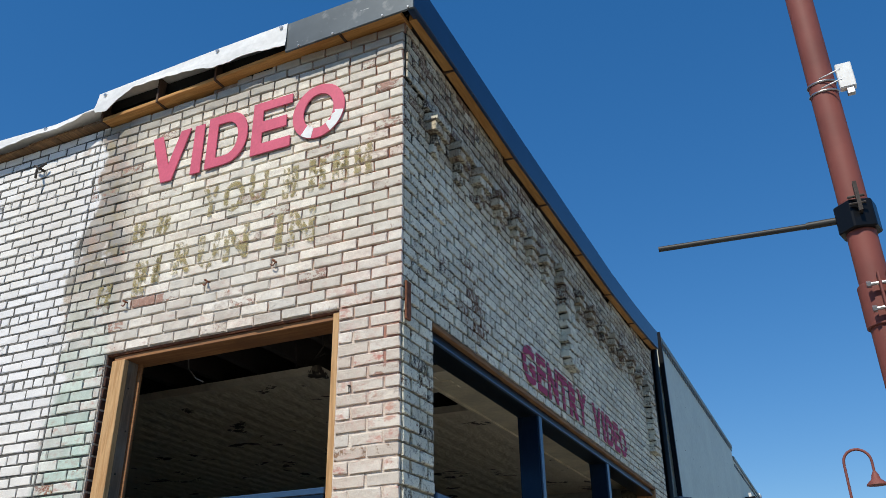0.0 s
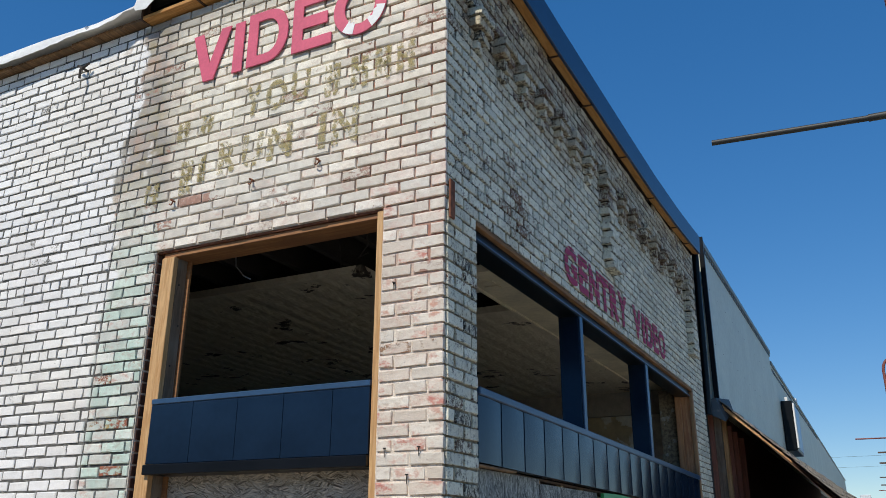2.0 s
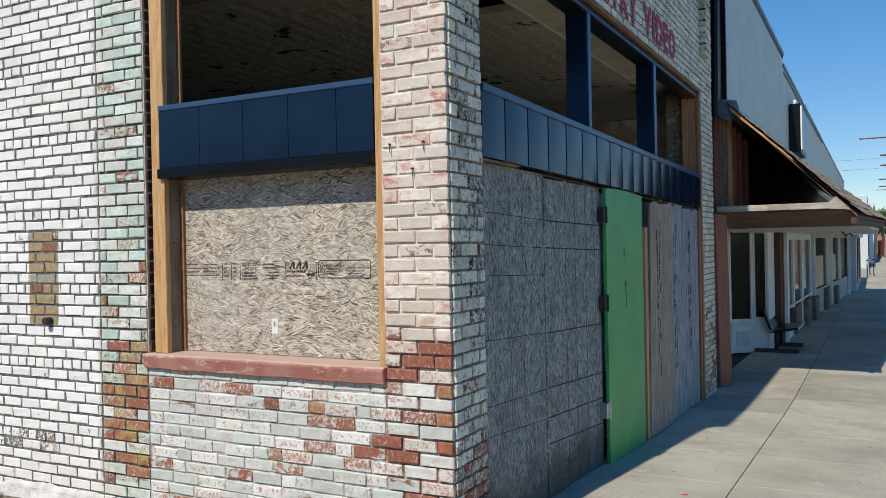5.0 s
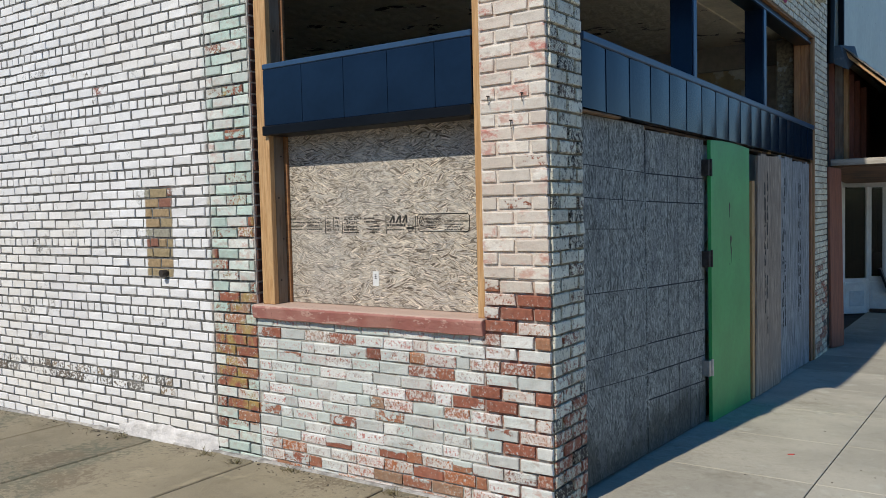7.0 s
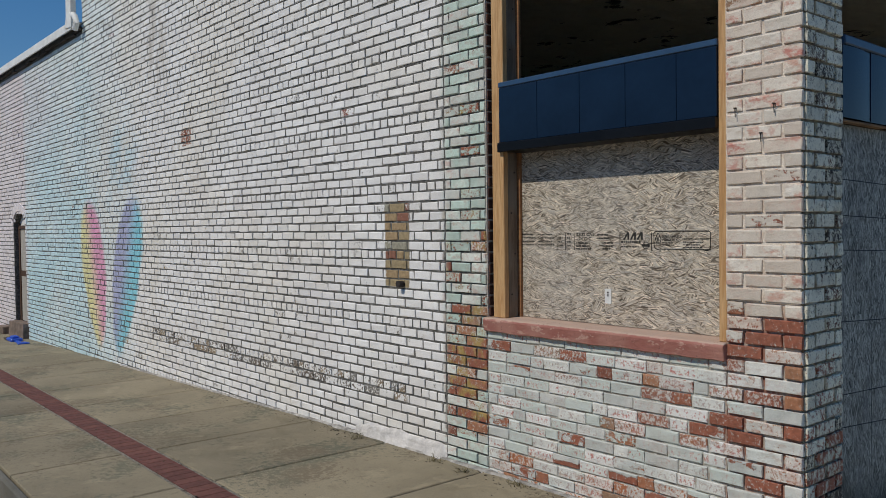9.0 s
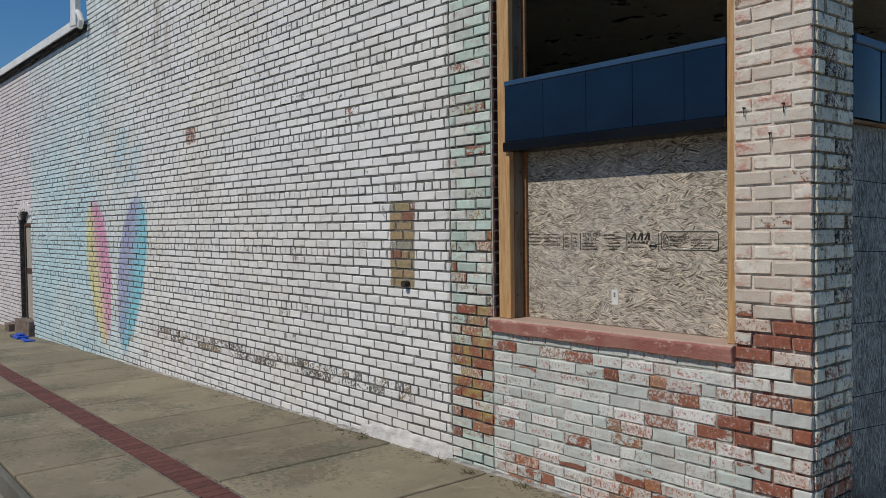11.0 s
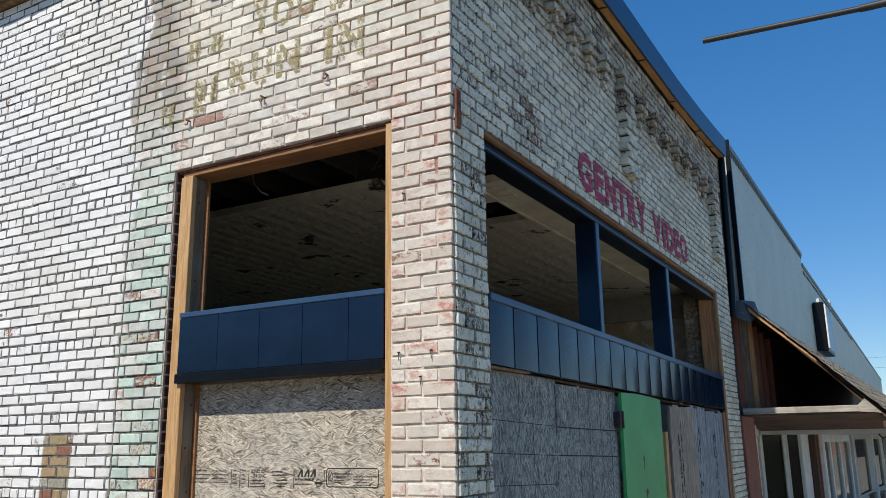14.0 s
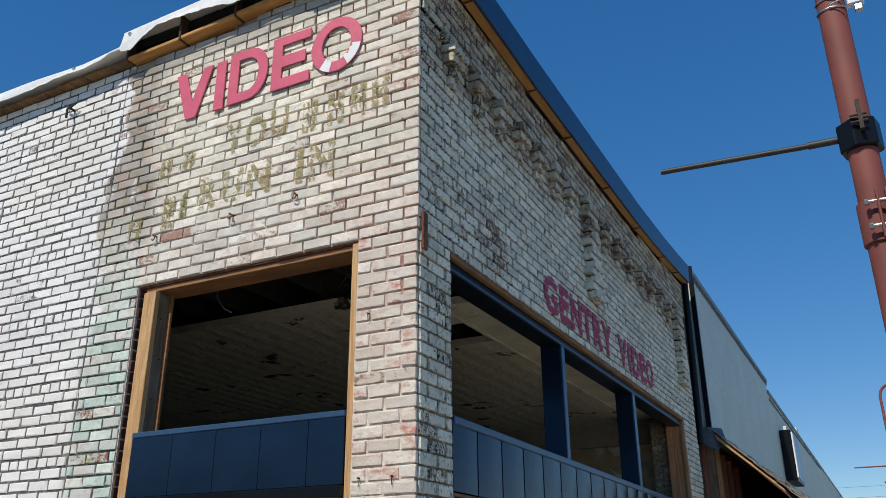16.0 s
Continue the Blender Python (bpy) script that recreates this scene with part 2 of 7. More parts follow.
    # chips in the long white wall
    clump = n.step(n.noise(1.15, n.vec(scale=(1, 1, 1.5)), 4, 0.6), 0.52, 0.66)
    share = n.add(0.05, n.mul(clump, 0.12))
    for u0, u1, w0, w1, sv, k in ((-3.19, -2.90, 1.20, 1.83, 0.012, 0.85), (-6.92, -6.66, 2.55, 2.74, 0.02, 0.9)):
        share = n.most(share, n.mul(n.area(x, z, u0, u1, w0, w1, 0.025, sv), k))
    worn = n.mul(n.area(x, z, -7.9, -2.95, 0.345, 0.49, 0.25, 0.008), n.step(n.noise(1.3), 0.3, 0.55, 0.35, 0.75))
    off_far = flakes(n, n.math("MINIMUM", some(n, r, share, 0.55, 0.40), 0.56), own(n, r))
    off_far = n.most(off_far, n.mul(n.step(n.add(n.noise(46.0, own(n, r), 4, 0.6), n.mul(n.sub(r, 0.5), 0.22)), 0.50, 0.54), n.step(worn, 0.30, 0.45)))
    off_far = n.most(off_far, n.mul(bared(n, n.area(x, z, -3.19, -2.90, 1.20, 1.83, 0.01, 0.01), r, 0.2), n.area(x, z, -3.19, -2.90, 1.20, 1.83, 0.01, 0.01)))
    off = n.most(off_near, n.mul(off_far, n.sub(1.0, near)))
    bare = n.ramp(r2, RED)
    bare = n.mix(n.mul(n.area(x, z, -2.06, -0.3, -0.3, 0.36, 0.03), n.step(r3, 0.25, 0.4)), bare, (0.40, 0.145, 0.065))
    bare = n.mix(n.step(x, -2.52, -2.56), bare, n.ramp(r2, [(0, (0.22, 0.205, 0.185)), (0.78, (0.15, 0.135, 0.12)), (0.88, (0.30, 0.10, 0.065)), (0.95, (0.40, 0.29, 0.14))], "CONSTANT"))
    bare = n.mix(n.area(x, z, -6.95, -6.6, 2.5, 2.8, 0.02), bare, (0.33, 0.13, 0.08))
    bare = n.mix(n.mul(n.area(x, z, -8.0, -2.8, 0.3, 0.5, 0.03), n.step(r2, 0.12, 0.3)), bare, n.mix(n.step(r3, 0.4, 0.6), (0.17, 0.14, 0.115), (0.31, 0.24, 0.165)))
    bare = n.mix(n.area(x, z, -3.2, -2.9, 1.18, 1.84, 0.02), bare, n.ramp(r2, [(0, (0.27, 0.12, 0.08)), (0.14, (0.36, 0.28, 0.16)), (0.45, (0.34, 0.32, 0.25)), (0.7, (0.38, 0.27, 0.15)), (0.86, (0.42, 0.41, 0.36))], "CONSTANT"))
    bare = n.mix(n.mul(n.area(x, z, -2.53, -2.09, 0.3, 3.6, 0.02), n.step(n.noise(8.0), 0.48, 0.6)), bare, (0.40, 0.27, 0.09))
    bare = n.mix(n.mul(n.area(x, z, -2.5, 0.1, 2.9, 5.4, 0.1), 0.70), bare, (0.47, 0.31, 0.25))
    bare = n.shade(bare, n.noise(40.0, None, 5), 0.72, 1.15)
    left = n.step(n.add(n.noise(60.0, n.vec(own(n, r), (1.0, 1.0, 0.8)), 7, 0.8), n.step(r3, 0.1, 0.9, -0.07, 0.09)), 0.51, 0.55)
    bare = n.mix(n.mul(n.mul(left, near), 0.8), bare, tan)
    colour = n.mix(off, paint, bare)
    dirt = n.mul(n.step(n.noise(3.4, n.vec(scale=(1, 1, 0.35)), 5), 0.52, 0.74), n.mix(near, (0.10, 0.10, 0.10), (0.22, 0.22, 0.22)))
    colour = n.mix(dirt, colour, (0.36, 0.31, 0.26))
    # Top courses: grey brick, with the roof edge's shadow put into the colour.
    eave_shade = n.mul(n.mul(n.step(n.add(z, n.mul(n.noise(3.0), 0.1)), 5.16, 5.26), n.step(x, -2.45, -2.35)), 0.55)
    colour = n.mix(eave_shade, colour, (0.26, 0.25, 0.225))
    pits = n.step(n.noise(115.0, own(n, r), 4, 0.7), 0.62, 0.68)
    colour = n.mix(n.mul(pits, n.mix(near, (0.22, 0.22, 0.22), (0.30, 0.30, 0.30))), colour, n.mix(near, (0.15, 0.13, 0.115), (0.27, 0.145, 0.105)))
    colour = n.shade(colour, n.noise(260.0, None, 3), 0.88, 1.08)
    h = n.add(n.mul(off, -0.5), n.add(n.add(n.mul(n.noise(90.0, None, 4), 0.6), n.mul(pits, -0.6)), n.mul(n.noise(28.0, None, 4), 1.0)))
    return n.done(colour, n.step(off, 0, 1, 0.62, 0.92), h, 0.6, 0.007)


def front_brick(single):
    n = Nodes("painted_front_brick" + ("_piece" if single else ""))
    r = chance(n, single)
    r2 = other(n, r, 37.7)
    y, z = n.y, n.z
    paint = n.mix(n.step(n.noise(2.0, None, 4), 0.4, 0.62), (0.86, 0.825, 0.675), (0.79, 0.75, 0.60))
    paint = n.shade(paint, r2, 0.86, 1.06)
    paint = n.mix(n.mul(n.step(n.noise(4.0, n.vec(scale=(1, 1, 0.4)), 4), 0.54, 0.7), 0.38), paint, (0.42, 0.38, 0.28))
    share = n.add(0.13, n.mul(n.step(n.noise(1.3, n.vec(scale=(1, 1, 0.7)), 4), 0.46, 0.66), 0.14))
    share = n.most(share, n.mul(n.step(n.add(z, n.mul(n.noise(1.8), 0.5)), 4.62, 4.95), 0.36))
    share = n.most(share, n.mul(n.area(y, z, 0.75, 1.3, 3.45, 4.2, 0.2), 0.40))
    share = n.most(share, n.mul(n.step(n.add(z, n.mul(n.noise(4.0), 0.7)), 1.9, 0.9), 0.45))
    share = n.most(share, n.mul(n.area(y, z, -0.1, 0.45, 0.3, 3.4, 0.05), 0.32))
    bare = n.ramp(r2, [(0, (0.045, 0.035, 0.028)), (0.5, (0.07, 0.05, 0.038)), (0.8, (0.15, 0.065, 0.042)), (1, (0.14, 0.115, 0.085))])
    bare = n.mix(n.mul(n.step(z, 1.3, 0.9), n.step(r2, 0.1, 0.25)), bare, (0.36, 0.115, 0.065))
    bare = n.mix(n.mul(n.step(n.noise(1.1, None, 3), 0.40, 0.55), n.step(z, 3.2, 3.5)), bare, (0.17, 0.085, 0.055))
    bare = n.mix(n.area(y, z, 0.6, 1.4, 3.3, 4.3, 0.2), bare, (0.19, 0.08, 0.035))
    off = flakes(n, some(n, r, n.mul(share, 0.9), 0.98, 0.20), own(n, r), 34.0, (1, 1, 0.8), (1, 1, 0.8))
    tawny = n.mul(n.step(n.add(z, n.mul(n.sub(n.noise(1.6, None, 4), 0.5), 1.1)), 4.35, 4.85), n.step(n.add(r2, n.mul(n.sub(n.noise(6.0, None, 4), 0.5), 0.8)), 0.05, 0.65, 0.3, 1.0))
    paint = n.mix(n.mul(tawny, 0.85), paint, n.mix(n.step(n.noise(11.0, None, 4), 0.42, 0.58), (0.56, 0.47, 0.31), (0.36, 0.27, 0.17)))
    colour = n.mix(off, paint, bare)
    rim = n.step(n.math("ABSOLUTE", n.sub(n.math("FRACT", n.math("DIVIDE", z, 0.07)), 0.5)), 0.30, 0.44)
    rim = n.step(n.add(n.mul(rim, 0.085), n.noise(38.0, n.vec(own(n, r), (1, 1.2, 0.7)), 6, 0.72)), 0.585, 0.615)
    colour = n.mix(n.mul(n.mul(rim, n.step(z, 3.2, 3.6, 0.7, 1.0)), n.step(off, 0, 1, 0.9, 0.3)), colour, n.mix(n.step(r2, 0.5, 0.6), (0.05, 0.04, 0.032), (0.13, 0.075, 0.05)))
    colour = n.mix(n.mul(n.step(n.noise(7.0, None, 4), 0.54, 0.72), 0.30), colour, (0.20, 0.15, 0.09))
    pits = n.step(n.noise(95.0, n.vec(own(n, r), (1, 1.3, 0.8)), 4, 0.7), 0.60, 0.65)
    colour = n.mix(n.mul(pits, 0.70), colour, (0.055, 0.045, 0.035))
    colour = n.shade(colour, n.noise(240.0, None, 3), 0.86, 1.08)
    return n.done(colour, 0.72, n.add(n.mul(off, -0.5), n.add(n.mul(pits, -0.5), n.mul(n.noise(50.0, None, 5), 1.0))), 0.75, 0.007)


def mortar_mat(front):
    n = Nodes("front_mortar" if front else "side_mortar")
    f = n.noise(30.0, None, 5)
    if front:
        # Upper joints nearly black: the shadow line in the gaps is in the colour.
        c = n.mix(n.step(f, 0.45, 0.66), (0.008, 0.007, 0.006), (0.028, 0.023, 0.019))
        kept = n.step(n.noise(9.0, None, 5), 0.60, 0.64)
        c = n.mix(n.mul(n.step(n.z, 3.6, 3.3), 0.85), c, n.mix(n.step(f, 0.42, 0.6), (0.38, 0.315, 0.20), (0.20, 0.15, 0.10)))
        c = n.mix(n.mul(kept, 0.8), c, n.mix(n.step(f, 0.4, 0.6), (0.40, 0.385, 0.34), (0.55, 0.53, 0.47)))
    else:
        near = n.step(n.x, -2.12, -2.08)
        c = n.mix(n.step(f, 0.45, 0.65), (0.085, 0.082, 0.076), (0.20, 0.193, 0.18))
        c = n.mix(n.mul(n.step(n.noise(6.0, n.vec(loc=(5, 2, 1)), 5), 0.58, 0.70), 0.5), c, (0.45, 0.43, 0.40))
        pale = n.mix(n.step(n.noise(18.0, None, 5), 0.42, 0.6), (0.72, 0.645, 0.56), (0.57, 0.465, 0.385))
        pale = n.mix(n.mul(n.step(n.add(n.x, n.mul(n.noise(2.5, None, 4), 1.3)), 0.15, 0.75), n.step(n.z, 2.6, 3.3)), pale, n.mix(n.step(n.noise(7.0, None, 4), 0.42, 0.58), (0.50, 0.36, 0.30), (0.36, 0.17, 0.13)))
        pale = n.mix(n.step(n.z, 0.98, 0.9), pale, n.mix(n.step(n.noise(12.0), 0.4, 0.6), (0.55, 0.55, 0.50), (0.31, 0.27, 0.23)))
        pale = n.mix(n.mul(n.step(n.x, -0.45, -0.36), n.step(n.z, 1.3, 1.1)), pale, n.mix(n.step(n.noise(14.0), 0.45, 0.55), (0.30, 0.15, 0.11), (0.42, 0.36, 0.31)))
        pale = n.mix(n.mul(n.step(n.x, -1.95, -2.2), n.step(n.z, 3.6, 4.3)), pale, (0.25, 0.225, 0.20))
        aloft = n.mul(n.step(n.z, 3.3, 4.5, 0.6, 1.0), n.mul(n.step(n.z, 3.2, 3.4), n.step(n.noise(5.0, None, 4), 0.35, 0.55, 0.55, 1.0)))
        pale = n.mix(aloft, pale, n.mix(n.step(n.noise(9.0, None, 4), 0.42, 0.58), n.mix(n.step(n.add(n.x, n.noise(2.5, None, 4)), -0.5, 0.0), (0.23, 0.19, 0.16), (0.33, 0.165, 0.105)), n.mix(n.step(n.x, -1.3, -0.7), (0.18, 0.12, 0.095), (0.29, 0.12, 0.08))))
        cream = n.mul(n.area(n.x, n.z, -2.0, -0.75, 3.5, 4.95, 0.35, 0.2), n.step(n.noise(6.0, None, 4), 0.40, 0.56, 0.15, 0.65))
        pale = n.mix(cream, pale, (0.80, 0.745, 0.66))
        c = n.mix(near, c, pale)
    return n.done(n.shade(c, n.noise(120.0, None, 3), 0.8, 1.15), 0.95, f, 0.7, 0.006)


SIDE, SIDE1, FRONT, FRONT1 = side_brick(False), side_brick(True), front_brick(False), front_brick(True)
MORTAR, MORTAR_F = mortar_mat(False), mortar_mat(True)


# ---- other materials ----
def plain(name, colour, rough=0.7, metal=0.0, lo=0.85, hi=1.1, scale=12.0, bump=0.25, spec=None, dist=0.003):
    n = Nodes(name)
    c = n.shade(colour, n.noise(scale, None, 5), lo, hi)
    c = n.shade(c, n.noise(scale * 9, None, 3), 0.93, 1.05)
    return n.done(c, rough, n.noise(scale * 6, None, 4), bump, dist, metal, spec=spec)


def wood(name, a, b, axis="z", rough=0.72, grain=9.0, stain=None):
    n = Nodes(name)
    s = {"x": (0.35, 5, 5), "y": (5, 0.35, 5), "z": (5, 5, 0.35)}[axis]
    ring = n.noise(grain, n.vec(scale=s), 5, 0.6, 0.8)
    c = n.mix(n.step(ring, 0.38, 0.62), a, b)
    c = n.shade(c, n.noise(60.0, n.vec(scale=s), 3), 0.86, 1.08)
    if stain:
        c = n.mix(n.mul(n.step(n.noise(2.6, None, 5), 0.46, 0.66), 0.75), c, stain)
    return n.done(c, rough, ring, 0.35, 0.003)


def osb(name, tone, grey, plane):
    """Strand board: long flakes of many directions, each with its own tone, with dark gaps between them."""
    n = Nodes(name)
    turns = (5, -14, 24, -33, 58) if plane == "y" else (3, -14, 20, -32, 48)
    layers = []
    cell = 19.0 if plane == "y" else 21.0
    for i, turn in enumerate(turns):
        rot = (0, radians(turn), 0) if plane == "y" else (radians(turn), 0, 0)
        size = (1, 1, 9.5) if plane == "y" else (1, 8.5, 1)
        v = n.vec(n.vec(rot=rot, loc=(i * 3.1, i * 1.7, i * 2.3)), size)
        wob = n.node("ShaderNodeVectorMath", Vector=n.node("ShaderNodeTexNoise", Vector=v, Scale=5.0).outputs[1])
        wob.operation = "SCALE"
        wob.inputs["Scale"].default_value = 0.07
        wv = n.node("ShaderNodeVectorMath", Vector=v)
        n.put(wv.inputs[1], wob.outputs[0])
        at = wv.outputs[0]
        grain = n.noise(70.0, n.vec(at, (0.25, 0.25, 1.0) if plane == "y" else (0.25, 1.0, 0.25)), 3)
        layers.append((n.cells(cell, at).outputs["Color"], n.cells(cell, at, "DISTANCE_TO_EDGE").outputs["Distance"], grain))
    pick = n.node("ShaderNodeSeparateColor", Color=n.cells(17.0, n.vec(scale=(1, 1, 2.6) if plane == "y" else (1, 1.6, 1))).outputs["Color"])
    (v, gap, grain), rest = layers[0], layers[1:]
    for (c, e, g), (k, lim) in zip(rest, ((0, 0.40), (1, 0.66), (2, 0.74), (1, 0.93))):
        f = n.step(pick.outputs[k], lim, lim + 0.01)
        v = n.mix(f, v, c)
        gap = n.add(n.mul(gap, n.sub(1.0, f)), n.mul(e, f))
        grain = n.add(n.mul(grain, n.sub(1.0, f)), n.mul(g, f))
    sv = n.node("ShaderNodeSeparateColor", Color=v)
    a, b, c3 = tone
    c = n.ramp(sv.outputs[0], [(0, tuple(k * 0.6 for k in a)), (0.10, a), (0.26, b), (0.64, c3), (1, tuple(min(1, k * 1.35) for k in c3))])
    c = n.mix(n.mul(n.step(sv.outputs[1], 0.72, 0.80), 0.6), c, grey)
    c = n.mix(n.mul(n.step(n.noise(2.2, None, 4), 0.42, 0.66), 0.28), c, grey)
    c = n.shade(c, grain, 0.74, 1.18)
    if plane == "x":
        c = n.mix(n.step(n.add(n.z, n.mul(n.noise(3.0), -0.45)), -0.12, 0.22, 0.80, 0.0), c, (0.045, 0.045, 0.03))
        c = n.mix(n.mul(n.step(n.noise(9.0, n.vec(scale=(1, 1, 0.3)), 5), 0.52, 0.66), 0.4), c, (0.17, 0.175, 0.185))
    thin = n.step(n.noise(11.0, None, 4), 0.35, 0.7, 0.015, 0.085)
    crack = n.math("LESS_THAN", gap, thin)
    c = n.mix(n.mul(crack, 0.72), c, tuple(k * 0.45 for k in a))
    c = n.shade(c, n.noise(150.0, None, 3), 0.86, 1.10)
    h = n.add(sv.outputs[2], n.add(n.mul(crack, -0.8), n.mul(grain, 0.4)))
    return n.done(c, 0.85, h, 0.7, 0.003)


ORANGE = wood("weathered_orange_pine", (0.36, 0.17, 0.065), (0.26, 0.115, 0.045), "x", stain=(0.20, 0.09, 0.04))
PINE = {k: wood("new_pine_" + k, (0.58, 0.36, 0.17), (0.46, 0.25, 0.10), k) for k in "xyz"}
CEDAR = {k: wood("orange_pine_" + k, (0.57, 0.30, 0.095), (0.44, 0.205, 0.055), k) for k in "xy"}
OLD_Z = wood("weathered_grey_timber", (0.22, 0.155, 0.105), (0.13, 0.095, 0.065), "z", 0.85, stain=(0.20, 0.18, 0.15))
OLD_Y = wood("weathered_pale_plank", (0.50, 0.45, 0.38), (0.36, 0.32, 0.27), "x", 0.85, stain=(0.20, 0.17, 0.14))
ROT = wood("rotten_edge_wood", (0.33, 0.19, 0.09), (0.18, 0.105, 0.055), "y", 0.9, stain=(0.07, 0.045, 0.03))
BROWN = wood("brown_stained_board", (0.19, 0.105, 0.06), (0.12, 0.065, 0.04), "x", 0.75, stain=(0.05, 0.04, 0.03))
DARKWOOD = wood("dark_brown_timber", (0.10, 0.05, 0.03), (0.06, 0.035, 0.022), "z")
REDWOOD = wood("red_brown_painted_board", (0.30, 0.115, 0.07), (0.23, 0.085, 0.055), "z")
OSB_SUN = osb("strand_board", ((0.17, 0.13, 0.095), (0.46, 0.385, 0.295), (0.66, 0.58, 0.47)), (0.55, 0.52, 0.475), "y")
OSB_GREY = osb("weathered_strand_board", ((0.09, 0.092, 0.084), (0.27, 0.275, 0.25), (0.45, 0.455, 0.415)), (0.22, 0.225, 0.21), "x")
NAVY = plain("navy_sheet_metal", (0.008, 0.018, 0.037), 0.19, 0.0, 0.85, 1.15, 3.0, 0.03, 0.32)
NAVY.node_tree.nodes["Principled BSDF"].inputs["Specular Tint"].default_value = (0.40, 0.64, 0.92, 1)
NAVY_TRIM = plain("navy_metal_trim", (0.03, 0.07, 0.14), 0.34, 0.0, 0.9, 1.1, 3.0, 0.08, 0.5)
BLUE = plain("blue_fascia_metal", (0.014, 0.042, 0.11), 0.32, 0.0, 0.85, 1.1, 3.0, 0.08)
BLACK = plain("black_sheet_metal", (0.006, 0.007, 0.009), 0.32, 0.0, 0.8, 1.2, 4.0, 0.1, 0.2)
def scratched(name, colour):
    n = Nodes(name)
    c = n.shade(colour, n.noise(1.6, None, 5), 0.72, 1.22)
    line = n.most(n.step(n.noise(34.0, n.vec(scale=(0.25, 1, 2.2)), 3, 0.6), 0.70, 0.73), n.step(n.noise(30.0, n.vec(loc=(4, 2, 9), scale=(1.6, 1, 0.35)), 3, 0.6), 0.72, 0.75))
    c = n.mix(n.mul(line, 0.7), c, (0.50, 0.52, 0.52))
    c = n.mix(n.mul(n.step(n.noise(9.0, None, 4), 0.56, 0.70), 0.35), c, (0.30, 0.31, 0.31))
    return n.done(c, 0.5, n.noise(14.0, None, 3), 0.25, 0.003, 0.3)


SLATE = scratched("scuffed_grey_flashing", (0.085, 0.105, 0.12))
WHITE = plain("white_membrane", (0.80, 0.80, 0.79), 0.5, 0.0, 0.93, 1.03, 3.0, 0.3)
WHITEWOOD = plain("white_painted_wood", (0.80, 0.80, 0.78), 0.6, 0.0, 0.85, 1.05, 5.0, 0.2)
PINK = plain("faded_pink_plastic", (0.66, 0.12, 0.185), 0.45, 0.0, 0.9, 1.08, 5.0, 0.1)
GREEN = plain("green_door_paint", (0.045, 0.36, 0.10), 0.42, 0.0, 0.85, 1.12, 2.5, 0.12)
RUST = plain("rusty_steel", (0.22, 0.085, 0.045), 0.85, 0.3, 0.55, 1.4, 30.0, 0.6)
IRON = plain("dark_iron", (0.06, 0.05, 0.045), 0.7, 0.5, 0.6, 1.3, 25.0, 0.5)
STEEL = plain("galvanised_steel", (0.55, 0.56, 0.57), 0.35, 0.9, 0.8, 1.1, 20.0, 0.2)
CLAD = plain("grey_green_cladding", (0.60, 0.625, 0.52), 0.5, 0.0, 0.92, 1.05, 1.2, 0.08)
SOIL = plain("dark_debris", (0.10, 0.08, 0.06), 0.95, 0.0, 0.6, 1.3, 30.0, 0.8)
ROOM_DARK = plain("dark_fill", (0.06, 0.05, 0.042), 0.9, 0.0, 0.6, 1.3, 6.0, 0.4)
SHINGLE = plain("weathered_shingle", (0.23, 0.21, 0.185), 0.9, 0.0, 0.7, 1.2, 14.0, 0.6)
STONE = plain("brown_stone_plinth", (0.20, 0.15, 0.12), 0.9, 0.0, 0.6, 1.3, 8.0, 0.7)
ASPHALT = plain("pale_worn_street", (0.27, 0.245, 0.195), 0.9, 0.0, 0.75, 1.3, 20.0, 0.8)
BLUE_PLASTIC = plain("bright_blue_plastic", (0.02, 0.09, 0.55), 0.4)


def pole_mat():
    n = Nodes("red_brown_pole_paint")
    c = n.shade((0.20, 0.055, 0.042), n.noise(5.0, None, 4), 0.82, 1.15)
    chip = n.mul(n.step(n.noise(26.0, n.vec(scale=(1, 1, 0.45)), 4), 0.68, 0.71), n.step(n.noise(2.3), 0.5, 0.6))
    c = n.mix(chip, c, (0.55, 0.45, 0.42))
    return n.done(c, 0.68, n.noise(60.0), 0.1)


def black_pipe_mat():
    n = Nodes("chipped_black_pipe_paint")
    chip = n.step(n.noise(13.0, n.vec(scale=(1, 0.5, 0.5)), 5), 0.66, 0.69)
    c = n.mix(chip, n.shade((0.022, 0.022, 0.02), n.noise(9.0), 0.7, 1.4), (0.55, 0.55, 0.53))
    return n.done(c, 0.55, chip, 0.3)


def sill_mat():
    n = Nodes("faded_red_sill_paint")
    c = n.mix(n.step(n.noise(4.0, None, 5), 0.4, 0.65), (0.33, 0.125, 0.10), (0.40, 0.19, 0.15))
    top = n.step(n.add(n.z, n.mul(n.noise(22.0, None, 5), 0.012)), 1.046, 1.052)
    c = n.mix(n.mul(top, 0.8), c, (0.52, 0.40, 0.32))
    c = n.mix(n.mul(n.step(n.noise(26.0, n.vec(scale=(0.5, 1, 1)), 6, 0.7), 0.56, 0.62), 0.7), c, (0.56, 0.36, 0.29))
    c = n.mix(n.step(n.noise(60.0, n.vec(scale=(1, 1, 0.5)), 5, 0.7), 0.64, 0.68), c, (0.14, 0.07, 0.055))
    return n.done(c, 0.8, n.add(n.noise(35.0, None, 5), n.noise(9.0, None, 4)), 0.7, 0.010)


